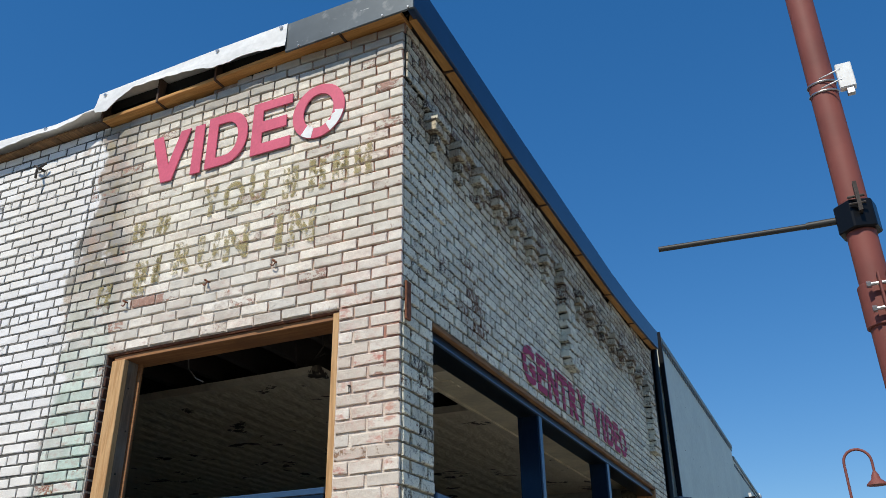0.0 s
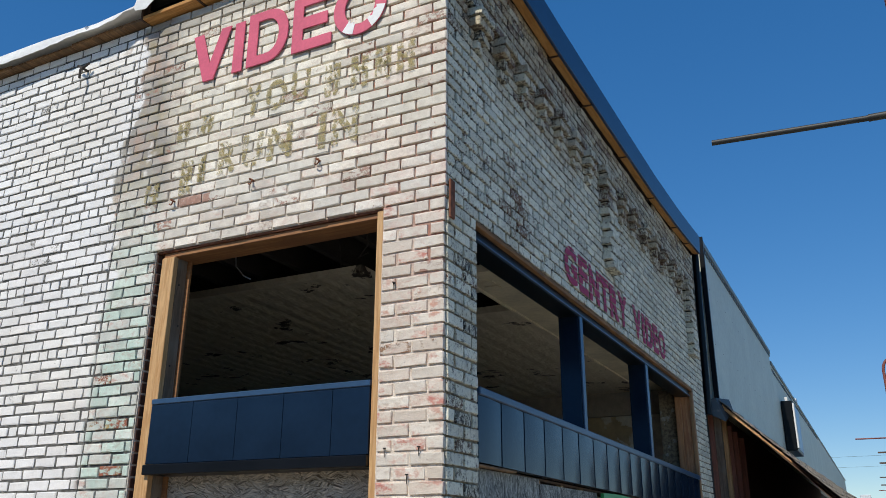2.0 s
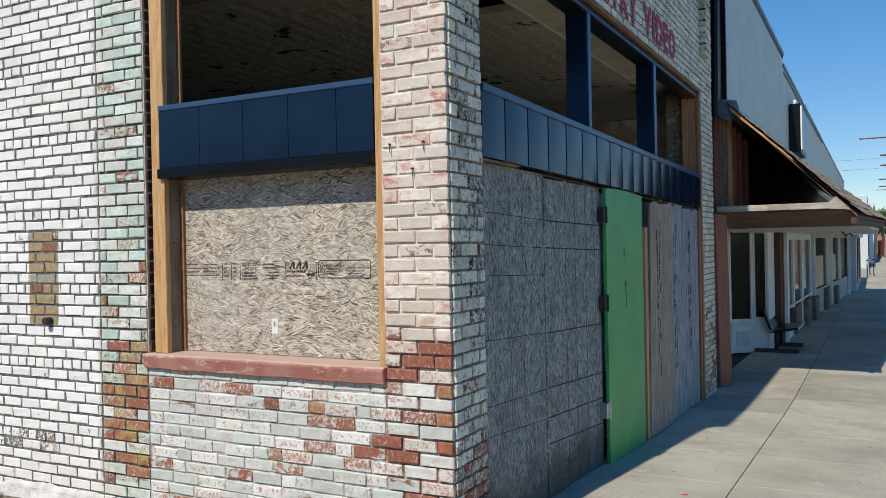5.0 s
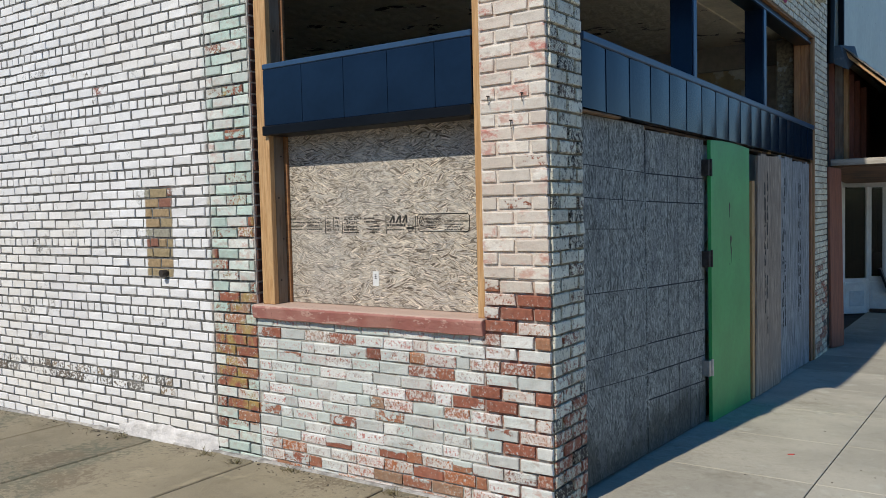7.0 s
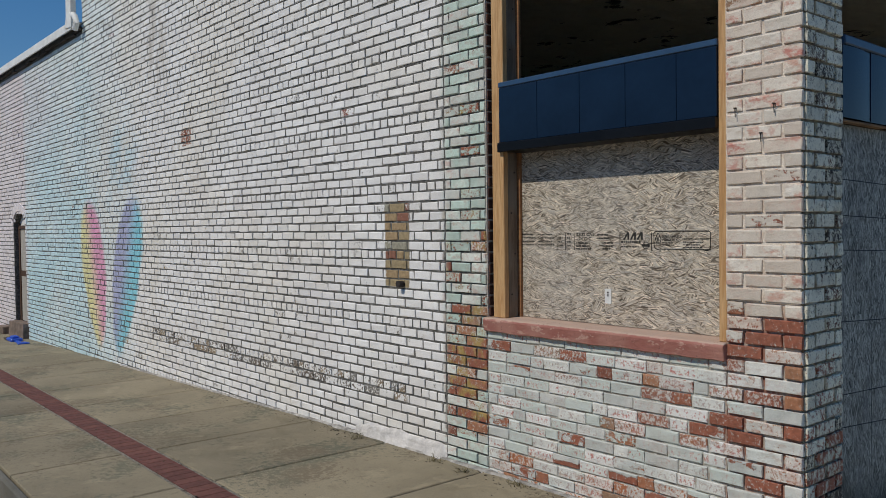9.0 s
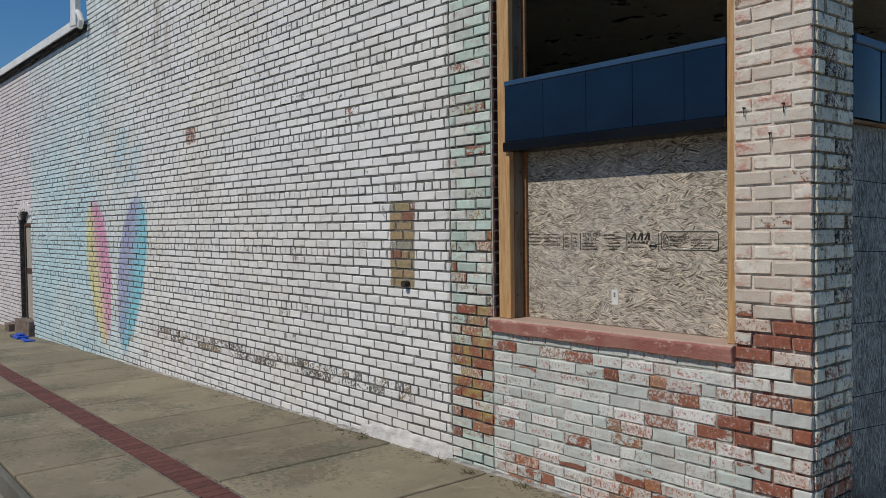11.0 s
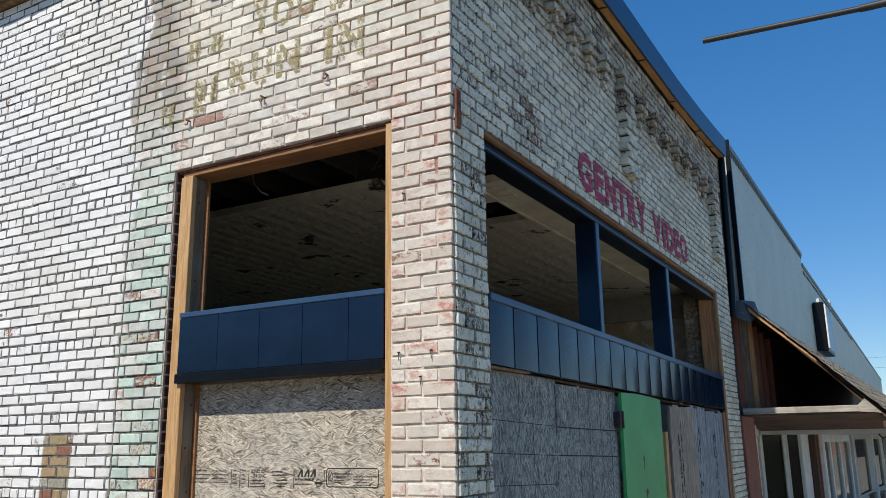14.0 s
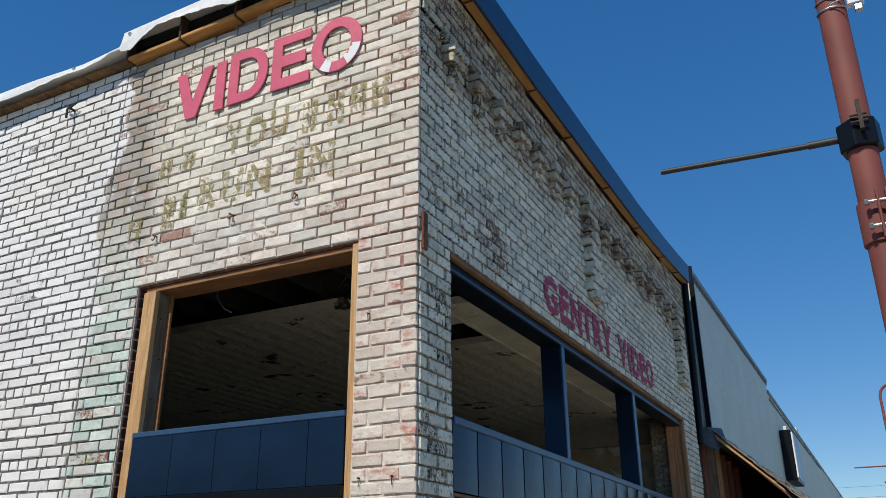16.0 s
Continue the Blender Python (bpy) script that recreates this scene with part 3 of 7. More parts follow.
def concrete(name, tint, moss=0.0):
    n = Nodes(name)
    r = n.node("ShaderNodeObjectInfo").outputs["Random"]
    big = n.noise(1.1, None, 5, 0.6)
    c = n.mix(n.step(big, 0.36, 0.64), tint, tuple(k * 0.78 for k in tint))
    c = n.mix(n.mul(n.step(n.noise(2.6, None, 6, 0.65, 0.6), 0.53, 0.70), 0.40), c, tuple(k * f for k, f in zip(tint, (0.52, 0.50, 0.44))))
    c = n.mix(n.mul(n.step(n.noise(4.5, None, 5, 0.6), 0.58, 0.70), 0.35), c, tuple(min(0.6, k * 1.5) for k in tint))
    if moss:
        # dark algae in fine speckles, thick in some places and thin in others
        thick = n.step(n.noise(0.75, None, 5, 0.6, 0.5), 0.38, 0.66, -0.05, 0.13)
        green = n.step(n.add(n.noise(24.0, None, 8, 0.80), thick), 0.545, 0.61)
        c = n.mix(n.mul(green, moss), c, n.mix(n.step(n.noise(1.7), 0.4, 0.6), (0.125, 0.125, 0.085), (0.16, 0.125, 0.08)))
    c = n.shade(c, n.noise(190.0, None, 3), 0.80, 1.14)
    c = n.shade(c, r, 0.88, 1.08)
    spots = n.step(n.cells(26.0).outputs["Distance"], 0.02, 0.05, 1.0, 0.0)
    c = n.mix(n.mul(spots, n.step(n.noise(1.9), 0.5, 0.6, 0.0, 0.7)), c, (0.13, 0.12, 0.10))
    return n.done(c, 0.88, n.add(n.noise(160.0, None, 4), n.mul(n.noise(9.0, None, 4), 0.6)), 0.45, 0.005)


def paver_mat():
    n = Nodes("red_brick_paver")
    r = n.node("ShaderNodeObjectInfo").outputs["Random"]
    c = n.ramp(r, [(0, (0.115, 0.042, 0.034)), (0.5, (0.135, 0.05, 0.04)), (1, (0.16, 0.062, 0.047))])
    return n.done(n.shade(c, n.noise(22.0, None, 5), 0.75, 1.15), 0.9, n.noise(80.0), 0.4)


def plaster_mat():
    n = Nodes("peeling_plaster")
    f = n.noise(1.5, None, 6, 0.6, 0.4)
    c = n.mix(n.step(f, 0.53, 0.55), (0.88, 0.85, 0.74), (0.62, 0.51, 0.31))
    c = n.mix(n.mul(n.step(n.noise(3.2, None, 5), 0.55, 0.60), 0.8), c, (0.80, 0.77, 0.69))
    return n.done(n.shade(c, n.noise(7.0, None, 5), 0.75, 1.1), 0.9, f, 0.6, 0.01)


def ceiling_mat():
    n = Nodes("flaking_ceiling_paint")
    f = n.noise(2.4, None, 7, 0.66, 0.3)
    c = n.mix(n.step(f, 0.60, 0.625), (0.70, 0.62, 0.47), (0.06, 0.045, 0.035))
    c = n.mix(n.mul(n.step(n.noise(9.0, None, 5), 0.52, 0.64), 0.40), c, (0.58, 0.50, 0.38))
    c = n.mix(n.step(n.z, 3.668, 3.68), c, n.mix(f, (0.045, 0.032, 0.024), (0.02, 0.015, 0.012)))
    tile = n.node("ShaderNodeTexWave", Vector=n.pos, Scale=1.6)
    tile.bands_direction = "X"
    return n.done(c, 0.85, n.add(n.mul(n.noise(14.0, n.vec(scale=(1, 0.5, 1)), 3), 1.0), n.mul(tile.outputs[1], 0.3)), 0.8, 0.02)


def faded(name, colour, share, most=1.0):
    """A worn coat of paint: it stays on the brick faces, and is gone from the joints."""
    n = Nodes(name)
    worn = n.step(n.noise(30.0, n.vec(scale=(1, 1, 0.7)), 6, 0.65), share, share + 0.10)
    lines = n.math("FRACT", n.math("DIVIDE", n.z, 0.07))
    keep = n.mul(n.mul(n.mul(worn, most), n.step(lines, 0.10, 0.15)), n.step(lines, 0.96, 0.92))
    return n.done(n.shade(colour, n.noise(20.0), 0.85, 1.1), 0.8, alpha=keep)


def glass_mat(name, tint=(0.62, 0.67, 0.62)):
    n = Nodes(name)
    clear = n.node("ShaderNodeBsdfTransparent", Color=tint)
    gloss = n.node("ShaderNodeBsdfGlossy", Roughness=0.03)
    both = n.node("ShaderNodeMixShader", Fac=n.node("ShaderNodeFresnel", IOR=1.28).outputs[0])
    n.t.links.new(clear.outputs[0], both.inputs[1])
    n.t.links.new(gloss.outputs[0], both.inputs[2])
    n.t.links.new(both.outputs[0], n.t.nodes["Material Output"].inputs["Surface"])
    return n.m


POLE, PIPE, SILL, PAVER = pole_mat(), black_pipe_mat(), sill_mat(), paver_mat()
SLAB_SIDE, SLAB_FRONT, KERB = concrete("stained_concrete_slab", (0.285, 0.24, 0.16), 0.85), concrete("pale_concrete_slab", (0.46, 0.42, 0.335), 0.22), concrete("old_kerb_concrete", (0.17, 0.16, 0.135), 0.7)
PLASTER, CEIL = plaster_mat(), ceiling_mat()
OCHRE, MAGENTA, INK = faded("faded_ochre_paint", (0.41, 0.335, 0.14), 0.43, 0.49), faded("worn_magenta_paint", (0.40, 0.045, 0.12), 0.30), plain("black_stamp_ink", (0.03, 0.028, 0.025), 0.9)
GLASS = glass_mat("shop_window_glass")


# ---- mesh helpers ----
class M:
    """Vertices and faces of one mesh."""

    def __init__(self):
        self.v, self.f = [], []

    def hexa(self, p):
        """A six-sided block from its four lower and four upper corners, each going round."""
        k = len(self.v)
        self.v += [tuple(q) for q in p]
        self.f += [tuple(k + i for i in q) for q in ((3, 2, 1, 0), (4, 5, 6, 7), (0, 1, 5, 4), (1, 2, 6, 5), (2, 3, 7, 6), (3, 0, 4, 7))]
        return self

    def box(self, x0, x1, y0, y1, z0, z1):
        return self.hexa([(x0, y0, z0), (x1, y0, z0), (x1, y1, z0), (x0, y1, z0), (x0, y0, z1), (x1, y0, z1), (x1, y1, z1), (x0, y1, z1)])

    def prism(self, poly, a, b, axis):
        """A flat outline pushed along an axis from a to b. The outline's pairs are the two other axes in order."""
        k, n = len(self.v), len(poly)
        for w in (a, b):
            for u, t in poly:
                self.v.append({"x": (w, u, t), "y": (u, w, t), "z": (u, t, w)}[axis])
        self.f += [tuple(range(k, k + n)), tuple(range(k + 2 * n - 1, k + n - 1, -1))]
        self.f += [(k + i, k + (i + 1) % n, k + n + (i + 1) % n, k + n + i) for i in range(n)]
        return self

    def tube(self, pts, r, n=12, ends=True):
        """A round bar through the points; r is one radius or one for each point."""
        pts = [Vector(p) for p in pts]
        rr = r if isinstance(r, (list, tuple)) else [r] * len(pts)
        k = len(self.v)
        up = None
        for i, p in enumerate(pts):
            d = (pts[min(i + 1, len(pts) - 1)] - pts[max(i - 1, 0)]).normalized()
            if up is None:
                up = d.orthogonal().normalized()
            up = (up - d * up.dot(d)).normalized()
            s = d.cross(up)
            for j in range(n):
                a = 2 * math.pi * j / n
                self.v.append(tuple(p + (up * math.cos(a) + s * math.sin(a)) * rr[i]))
        for i in range(len(pts) - 1):
            for j in range(n):
                a, b = k + i * n + j, k + i * n + (j + 1) % n
                self.f.append((a, b, b + n, a + n))
        if ends:
            self.f += [tuple(range(k + n - 1, k - 1, -1)), tuple(range(k + (len(pts) - 1) * n, k + len(pts) * n))]
        return self

    def mesh(self, name, bevel=0.0, smooth=False, seg=1):
        me = bpy.data.meshes.new(name)
        me.from_pydata(self.v, [], self.f)
        bm = bmesh.new()
        bm.from_mesh(me)
        bmesh.ops.recalc_face_normals(bm, faces=bm.faces)
        if bevel:
            edges = [e for e in bm.edges if len(e.link_faces) == 2 and e.calc_face_angle(0) > 0.5]
            bmesh.ops.bevel(bm, geom=edges, offset=bevel, segments=seg, profile=0.6, affect="EDGES", clamp_overlap=True)
        bm.to_mesh(me)
        bm.free()
        if smooth:
            me.polygons.foreach_set("use_smooth", [True] * len(me.polygons))
            me.set_sharp_from_angle(angle=0.7)
        return me


def part(name, m, material, parent=None, label="", bevel=0.0, smooth=False, seg=1):
    """Link a mesh as one object, under a thing or a part if one is given."""
    me = m.mesh(name, bevel, smooth, seg) if isinstance(m, M) else m
    me.materials.clear()
    me.materials.append(material)
    ob = new(name, me)
    if parent:
        ob.parent = parent
        ob.matrix_parent_inverse = parent.matrix_basis.inverted()
    return tagged(ob, label) if label else ob


def thing(name, label, category, group="", kind="", at=(0, 0, 0)):
    ob = new(name)
    ob.location = at
    ob.empty_display_size = 0.1
    return tagged(ob, label, category, group, kind)


def solid(name, m, material, label, category, group="", kind="", bevel=0.0, smooth=False, seg=1):
    return tagged(part(name, m, material, None, "", bevel, smooth, seg), label, category, group, kind)


def lettering(body, size, bold=0.0, depth=0.002, shear=0.0):
    """A mesh of the built-in font in the x-y plane, from its lower left corner."""
    c = bpy.data.curves.new("letters", "FONT")
    c.body, c.size, c.offset, c.extrude, c.shear, c.resolution_u = body, size, bold, depth, shear, 4
    ob = bpy.data.objects.new("letters", c)
    scene.collection.objects.link(ob)
    me = bpy.data.meshes.new_from_object(ob.evaluated_get(bpy.context.evaluated_depsgraph_get()))
    bpy.data.objects.remove(ob)
    bpy.data.curves.remove(c)
    return me


def laid(me, u0, u1, v0, v1, mapping):
    """Stretch a lettering mesh to the box u0..u1, v0..v1 and map it to the world."""
    co = np.empty(len(me.vertices) * 3)
    me.vertices.foreach_get("co", co)
    co = co.reshape(-1, 3)
    lo, hi = co.min(0), co.max(0)
    co[:, 0] = u0 + (co[:, 0] - lo[0]) / (hi[0] - lo[0]) * (u1 - u0)
    co[:, 1] = v0 + (co[:, 1] - lo[1]) / (hi[1] - lo[1]) * (v1 - v0)
    me.vertices.foreach_set("co", np.array([mapping(*p) for p in co]).ravel())
    me.update()
    return me


def lerp(a, b, t):
    return a + (b - a) * t


def ground_z(x, y):
    """The pavement falls away along the front street, and a little along the side street."""
    z = 0.06 + 0.008 * max(min(x, 2.5), -3.5) + 0.0225 * (max(x, -14.0) + 3.5 if x < -3.5 else 0.0)
    if y > 0:
        f = max(0.08 - 0.05 * y, -0.17 - 0.012 * y) if y < 12 else -0.32
        z = lerp(z, f, min(1, y / 0.8)) if y < 0.8 else f
    return z


C = 0.07  # height of a brick course


# ---- brickwork ----
rng = random.Random(4)


def brick_shape(u0, u1, w0, w1, d, rough=0.0034):
    """Corners of one worn brick: back, shoulder, round edge and face; u along the wall, w up, d out of it."""
    c = rng.uniform(0.003, 0.0070)
    j = lambda s=rough: rng.uniform(-s, s)
    out = []
    for inset, depth in ((0, -0.004), (0, d - c), (c * 0.3, d - c * 0.3), (c, d)):
        for u, w in ((u0 + inset, w0 + inset), (u1 - inset, w0 + inset), (u1 - inset, w1 - inset), (u0 + inset, w1 - inset)):
            out.append((u + j(), w + j() * 0.8, depth + (j(0.0020) if inset == c else j(0.0008))))
    return out


BRICK_FACES = [(0, 1, 5, 4), (1, 2, 6, 5), (2, 3, 7, 6), (3, 0, 4, 7), (4, 5, 9, 8), (5, 6, 10, 9), (6, 7, 11, 10), (7, 4, 8, 11), (8, 9, 13, 12), (9, 10, 14, 13), (10, 11, 15, 14), (11, 8, 12, 15), (12, 13, 14, 15)]


class Brickwork:
    """Courses of brick on one face of a wall. to_world maps (u, w, d) to the world."""

    def __init__(self, to_world):
        self.m, self.to_world, self.list = M(), to_world, []

    def lay(self, u0, u1, w0, w1, d=0.014):
        self.list.append((u0, u1, w0, w1, d))

    def mixed(self, k, u0, u1, d, joint):
        """One course of whole bricks with a half brick here and there."""
        w0 = k * C + joint * 0.5
        p = u0 - rng.uniform(0.0, 0.1)
        while p < u1 - 0.02:
            q = p + (0.104 if rng.random() < 0.24 else 0.205)
            q = u1 if u1 - q < 0.05 else q
            a, b, e = max(p, u0), min(q, u1), rng.uniform(-0.002, 0.002)
            if b - a > 0.03:
                self.lay(a + joint * 0.5, b - joint * 0.5, w0 + e, w0 + C - joint + e, d + rng.uniform(-0.003, 0.003))
            p = q

    def course(self, k, u0, u1, module, shift, d=0.018, joint=0.013, holes=(), z0=None, upright=0.0):
        """One course from u0 to u1; the joints stand at multiples of the module plus the shift."""
        w0 = (k * C if z0 is None else z0) + joint * 0.5
        w1 = w0 + C - joint
        cut = [(u0, u1)]
        for a, b, lo, hi in holes:
            if w1 > lo + 0.02 and w0 < hi - 0.02:
                cut = [q for p in cut for q in ((p[0], min(p[1], a)), (max(p[0], b), p[1])) if q[1] - q[0] > 0.025]
        for a, b in cut:
            i = math.floor((a - shift) / module)
            while shift + i * module < b:
                p, q = max(a, shift + i * module), min(b, shift + (i + 1) * module)
                i += 1
                if q - p < 0.03:
                    continue
                e = rng.uniform(-0.0022, 0.0022)
                v = (upright or joint) * 0.5
                self.lay(p + v, q - v, w0 + e, w1 + e, d + rng.uniform(-0.0035, 0.003))

    def build(self, wall, material, piece_material, pick, label):
        """Those that pick() takes become pieces of their own, up to 300; the rest is joined."""
        cache, n, rest = {}, 0, M()
        for u0, u1, w0, w1, d in self.list:
            if pick(u0, u1, w0, w1) and n < 300:
                n += 1
                size = (round((u1 - u0) * 50), rng.randrange(5))
                if size not in cache:
                    me = bpy.data.meshes.new("brick")
                    h = (w1 - w0) / 2
                    s = brick_shape(-size[0] / 100, size[0] / 100, -h, h, 0.018)
                    o = [Vector(self.to_world(*p)) - Vector(self.to_world(0, 0, 0)) for p in s]
                    me.from_pydata([tuple(p) for p in o], [], self.faces())
                    me.materials.append(piece_material)
                    cache[size] = me
                ob = new("brick", cache[size])
                ob.parent = wall
                ob.location = self.to_world((u0 + u1) / 2, (w0 + w1) / 2, d - 0.018)
            else:
                k = len(rest.v)
                rest.v += [self.to_world(*p) for p in brick_shape(u0, u1, w0, w1, d)]
                rest.f += [tuple(k + i for i in f) for f in self.faces()]
        me = bpy.data.meshes.new("brickwork")
        me.from_pydata(rest.v, [], rest.f)
        return tagged(part("brickwork", me, material, wall, label), kind="stuff")

    def faces(self):
        a, b, c = (Vector(self.to_world(*p)) for p in ((1, 0, 0), (0, 1, 0), (0, 0, 1)))
        o = Vector(self.to_world(0, 0, 0))
        right = (a - o).cross(b - o).dot(c - o) > 0
        return BRICK_FACES if right else [f[::-1] for f in BRICK_FACES]


# ---- side wall, along the side street ----
WIN_L, WIN_R, WIN_B, WIN_T = -2.09, -0.39, 0.98, 3.5
STEP_X, LOW_TOP, TOP = -10.28, 4.45, 5.32
DOOR_L, DOOR_R, DOOR_T = -14.43, -13.65, 1.80
BACK = 0.018  # mortar lies this far behind the brick faces

wall_side = thing("wall_side", "long white-painted brick side wall with a worn sprayed mural", "wall", kind="structure")
m = M()
FLUSH = 0.006  # the joints of the long white part are nearly full
m.box(-26, DOOR_L, FLUSH, 0.32, -0.3, LOW_TOP).box(DOOR_R, STEP_X, FLUSH, 0.32, -0.3, LOW_TOP)
m.prism([(DOOR_L, DOOR_T)] + [(lerp(DOOR_L, DOOR_R, i / 10), DOOR_T + 0.21 * math.sin(math.pi * i / 10)) for i in range(1, 10)] + [(DOOR_R, DOOR_T), (DOOR_R, LOW_TOP), (DOOR_L, LOW_TOP)], FLUSH, 0.32, "y")
m.box(STEP_X, -2.5, FLUSH, 0.32, -0.3, TOP).box(-2.5, WIN_L, 0.0105, 0.32, -0.3, TOP).box(WIN_L, WIN_R, 0.0125, 0.30, -0.3, WIN_B).box(WIN_L, -0.8, 0.0115, 0.30, WIN_T, 4.41).box(-0.8, WIN_R, 0.0165, 0.30, WIN_T, 4.41).box(WIN_L, WIN_R, 0.0165, 0.30, 4.41, TOP)
part("mortar", m, MORTAR, wall_side)
part("mortar", M().box(WIN_R, -BACK - 0.002, BACK, 0.42, -0.3, 1.26).box(WIN_R, -BACK - 0.002, 0.0095, 0.42, 1.26, 3.5).box(WIN_R, -BACK - 0.002, 0.0165, 0.42, 3.5, 4.41).box(WIN_R, -BACK - 0.002, 0.0165, 0.42, 4.41, TOP), MORTAR, wall_side)
part("mortar", M().box(-1.5, 0.004, 0.016, 0.20, TOP, 5.358).box(-0.95, 0.004, 0.016, 0.20, 5.358, 5.40).box(-BACK - 0.002, -0.004, 0.0105, 0.0213, 3.5, TOP), MORTAR, wall_side)

side = Brickwork(lambda u, w, d: (u, BACK - d, w))
for k in (76,):
    side.course(k, -1.30, 0.006, 0.195, 0.006)
arch = [(DOOR_L - 0.02, DOOR_R + 0.02, -1, DOOR_T), (DOOR_L + 0.08, DOOR_R - 0.08, DOOR_T, DOOR_T + 0.16)]
for k in range(-4, 76):
    z = k * C
    head = k % 7 == 6
    mod, sh = (0.0905, 0.02) if head else (0.1895, 0.095 * (k % 2) + rng.uniform(-0.02, 0.02))
    if z + C <= TOP + 0.02:
        side.course(k, STEP_X, -2.5, mod, sh, 0.018, 0.0145)
    if z + C <= LOW_TOP + 0.02:
        side.course(k, -19.0, STEP_X, mod, sh, 0.018, 0.0145, holes=arch)
    if z + C <= TOP + 0.02:
        hole = [(WIN_L, WIN_R, WIN_B - 0.05, WIN_T)]
        tip = 0.006 if z > 3.48 else 0.0
        if k == 73:
            side.course(k, -2.5, tip, 0.0975, 0.0, holes=hole)
        elif z < WIN_B - 0.06:
            side.course(k, -2.5, WIN_L, 0.205, 0.1025 * (k % 2) - 0.04, 0.021)
            side.mixed(k, WIN_L, WIN_R - 0.0975 * (k % 2), 0.0150, 0.0105)
            side.course(k, WIN_R - 0.0975 * (k % 2), 0.0, 0.195, 0.0975 * (k % 2), 0.019)
        else:
            side.course(k, -2.5, tip, 0.195, 0.0975 * (k % 2) + tip, 0.019, holes=hole)
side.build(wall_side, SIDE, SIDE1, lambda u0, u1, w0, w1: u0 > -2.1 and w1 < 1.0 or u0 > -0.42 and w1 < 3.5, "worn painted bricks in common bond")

# arch of bricks on edge over the side door
a_m = M()
for i in range(11):
    a = math.pi * (i + 0.5) / 11
    for rad in (0.465,):
        cx, cz = (DOOR_L + DOOR_R) / 2 + rad * math.cos(a), DOOR_T + rad * math.sin(a) * 0.60
        p = []
        for yy in (BACK, -0.012):
            for du, dv in ((-0.058, -0.065), (0.058, -0.065), (0.058, 0.065), (-0.058, 0.065)):
                p.append((cx + du * math.sin(a) + dv * math.cos(a), yy, cz - du * math.cos(a) + dv * math.sin(a)))
        a_m.hexa(p)
tagged(part("arch", a_m, SIDE, wall_side, "arched ring of painted bricks"), kind="")

# ---- front wall ----
FB, FE, END = 0.41, 6.70, 7.47
wall_front = thing("wall_front", "shaded front brick wall in peeling grey-white paint with corbelled panels", "wall", kind="structure")
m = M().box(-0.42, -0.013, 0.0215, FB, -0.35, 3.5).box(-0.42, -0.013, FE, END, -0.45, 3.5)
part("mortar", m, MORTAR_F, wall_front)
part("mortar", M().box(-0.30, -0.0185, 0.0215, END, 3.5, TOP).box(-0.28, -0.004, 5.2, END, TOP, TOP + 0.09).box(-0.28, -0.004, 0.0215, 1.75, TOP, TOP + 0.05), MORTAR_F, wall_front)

front = Brickwork(lambda u, w, d: (d - BACK, u, w))
PILASTERS = ((3.04, 3.36, 3.99), (6.66, 7.0, 3.92))
for k in range(-5, 76):
    z, s = k * C, 0.1025 * (k % 2)
    if z < 3.48:
        front.course(k, 0.020, FB, 0.205, 0.02 + s, 0.018, 0.011, upright=0.016)
        front.course(k, FE, END, 0.205, FE + s, 0.018)
    elif z + C <= TOP + 0.02:
        if z > 4.97:
            front.course(k, 0.0205, END, 0.205, s, 0.034, 0.0140, upright=0.022)
        else:
            edge = 0.0205
            for a, b, bottom in PILASTERS:
                a += 0.045 * (k % 2) if z >= bottom - 0.01 else 0
                front.course(k, edge, a, 0.205, s + 0.014 * (k % 3), 0.018, 0.0140, upright=0.023) if a - edge > 0.05 else None
                d = (0.105 if k % 2 else 0.092) if z >= bottom - 0.01 else 0.018
                front.course(k, a, b, 0.18 if d > 0.03 else 0.205, a + 0.09 * (k % 2) if d > 0.03 else s, d)
                edge = b
            front.course(k, edge, END, 0.205, s + 0.014 * (k % 3), 0.018, 0.0140, upright=0.023)
front.course(76, 0.0205, 1.75, 0.205, 0.0, 0.034)
for k in (76, 77):
    front.course(k, 5.2 if k == 76 else 6.3, END, 0.205, 0.1025 * (k % 2), 0.034)
# corbels: stacks of bricks that step out under the top band
for first, gap, count in ((0.43, 0.372, 7), (3.70, 0.445, 7)):
    for i in range(count):
        y = first + i * gap
        for row, (half, d) in enumerate(((0.155, 0.060), (0.108, 0.112), (0.108, 0.095), (0.056, 0.078), (0.056, 0.050))):
            w = (70 - row) * C
            o = rng.uniform(-0.008, 0.008)
            front.lay(y - half + o, y - 0.005 + o, w + 0.006, w + C - 0.008, d + rng.uniform(-0.007, 0.005))
            if half > 0.06:
                front.lay(y + 0.005 + o, y + half + o, w + 0.006, w + C - 0.008, d + rng.uniform(-0.012, 0.005))
            else:
                front.lay(y + 0.003 + o, y + half + o, w + 0.006, w + C - 0.008, d * 0.85 + rng.uniform(-0.006, 0.005))
front.build(wall_front, FRONT, FRONT1, lambda u0, u1, w0, w1: u1 < 0.43 and w1 < 3.5 or u1 < 2.6 and 3.5 < w0 < 4.2, "peeling grey-white bricks with corbels")

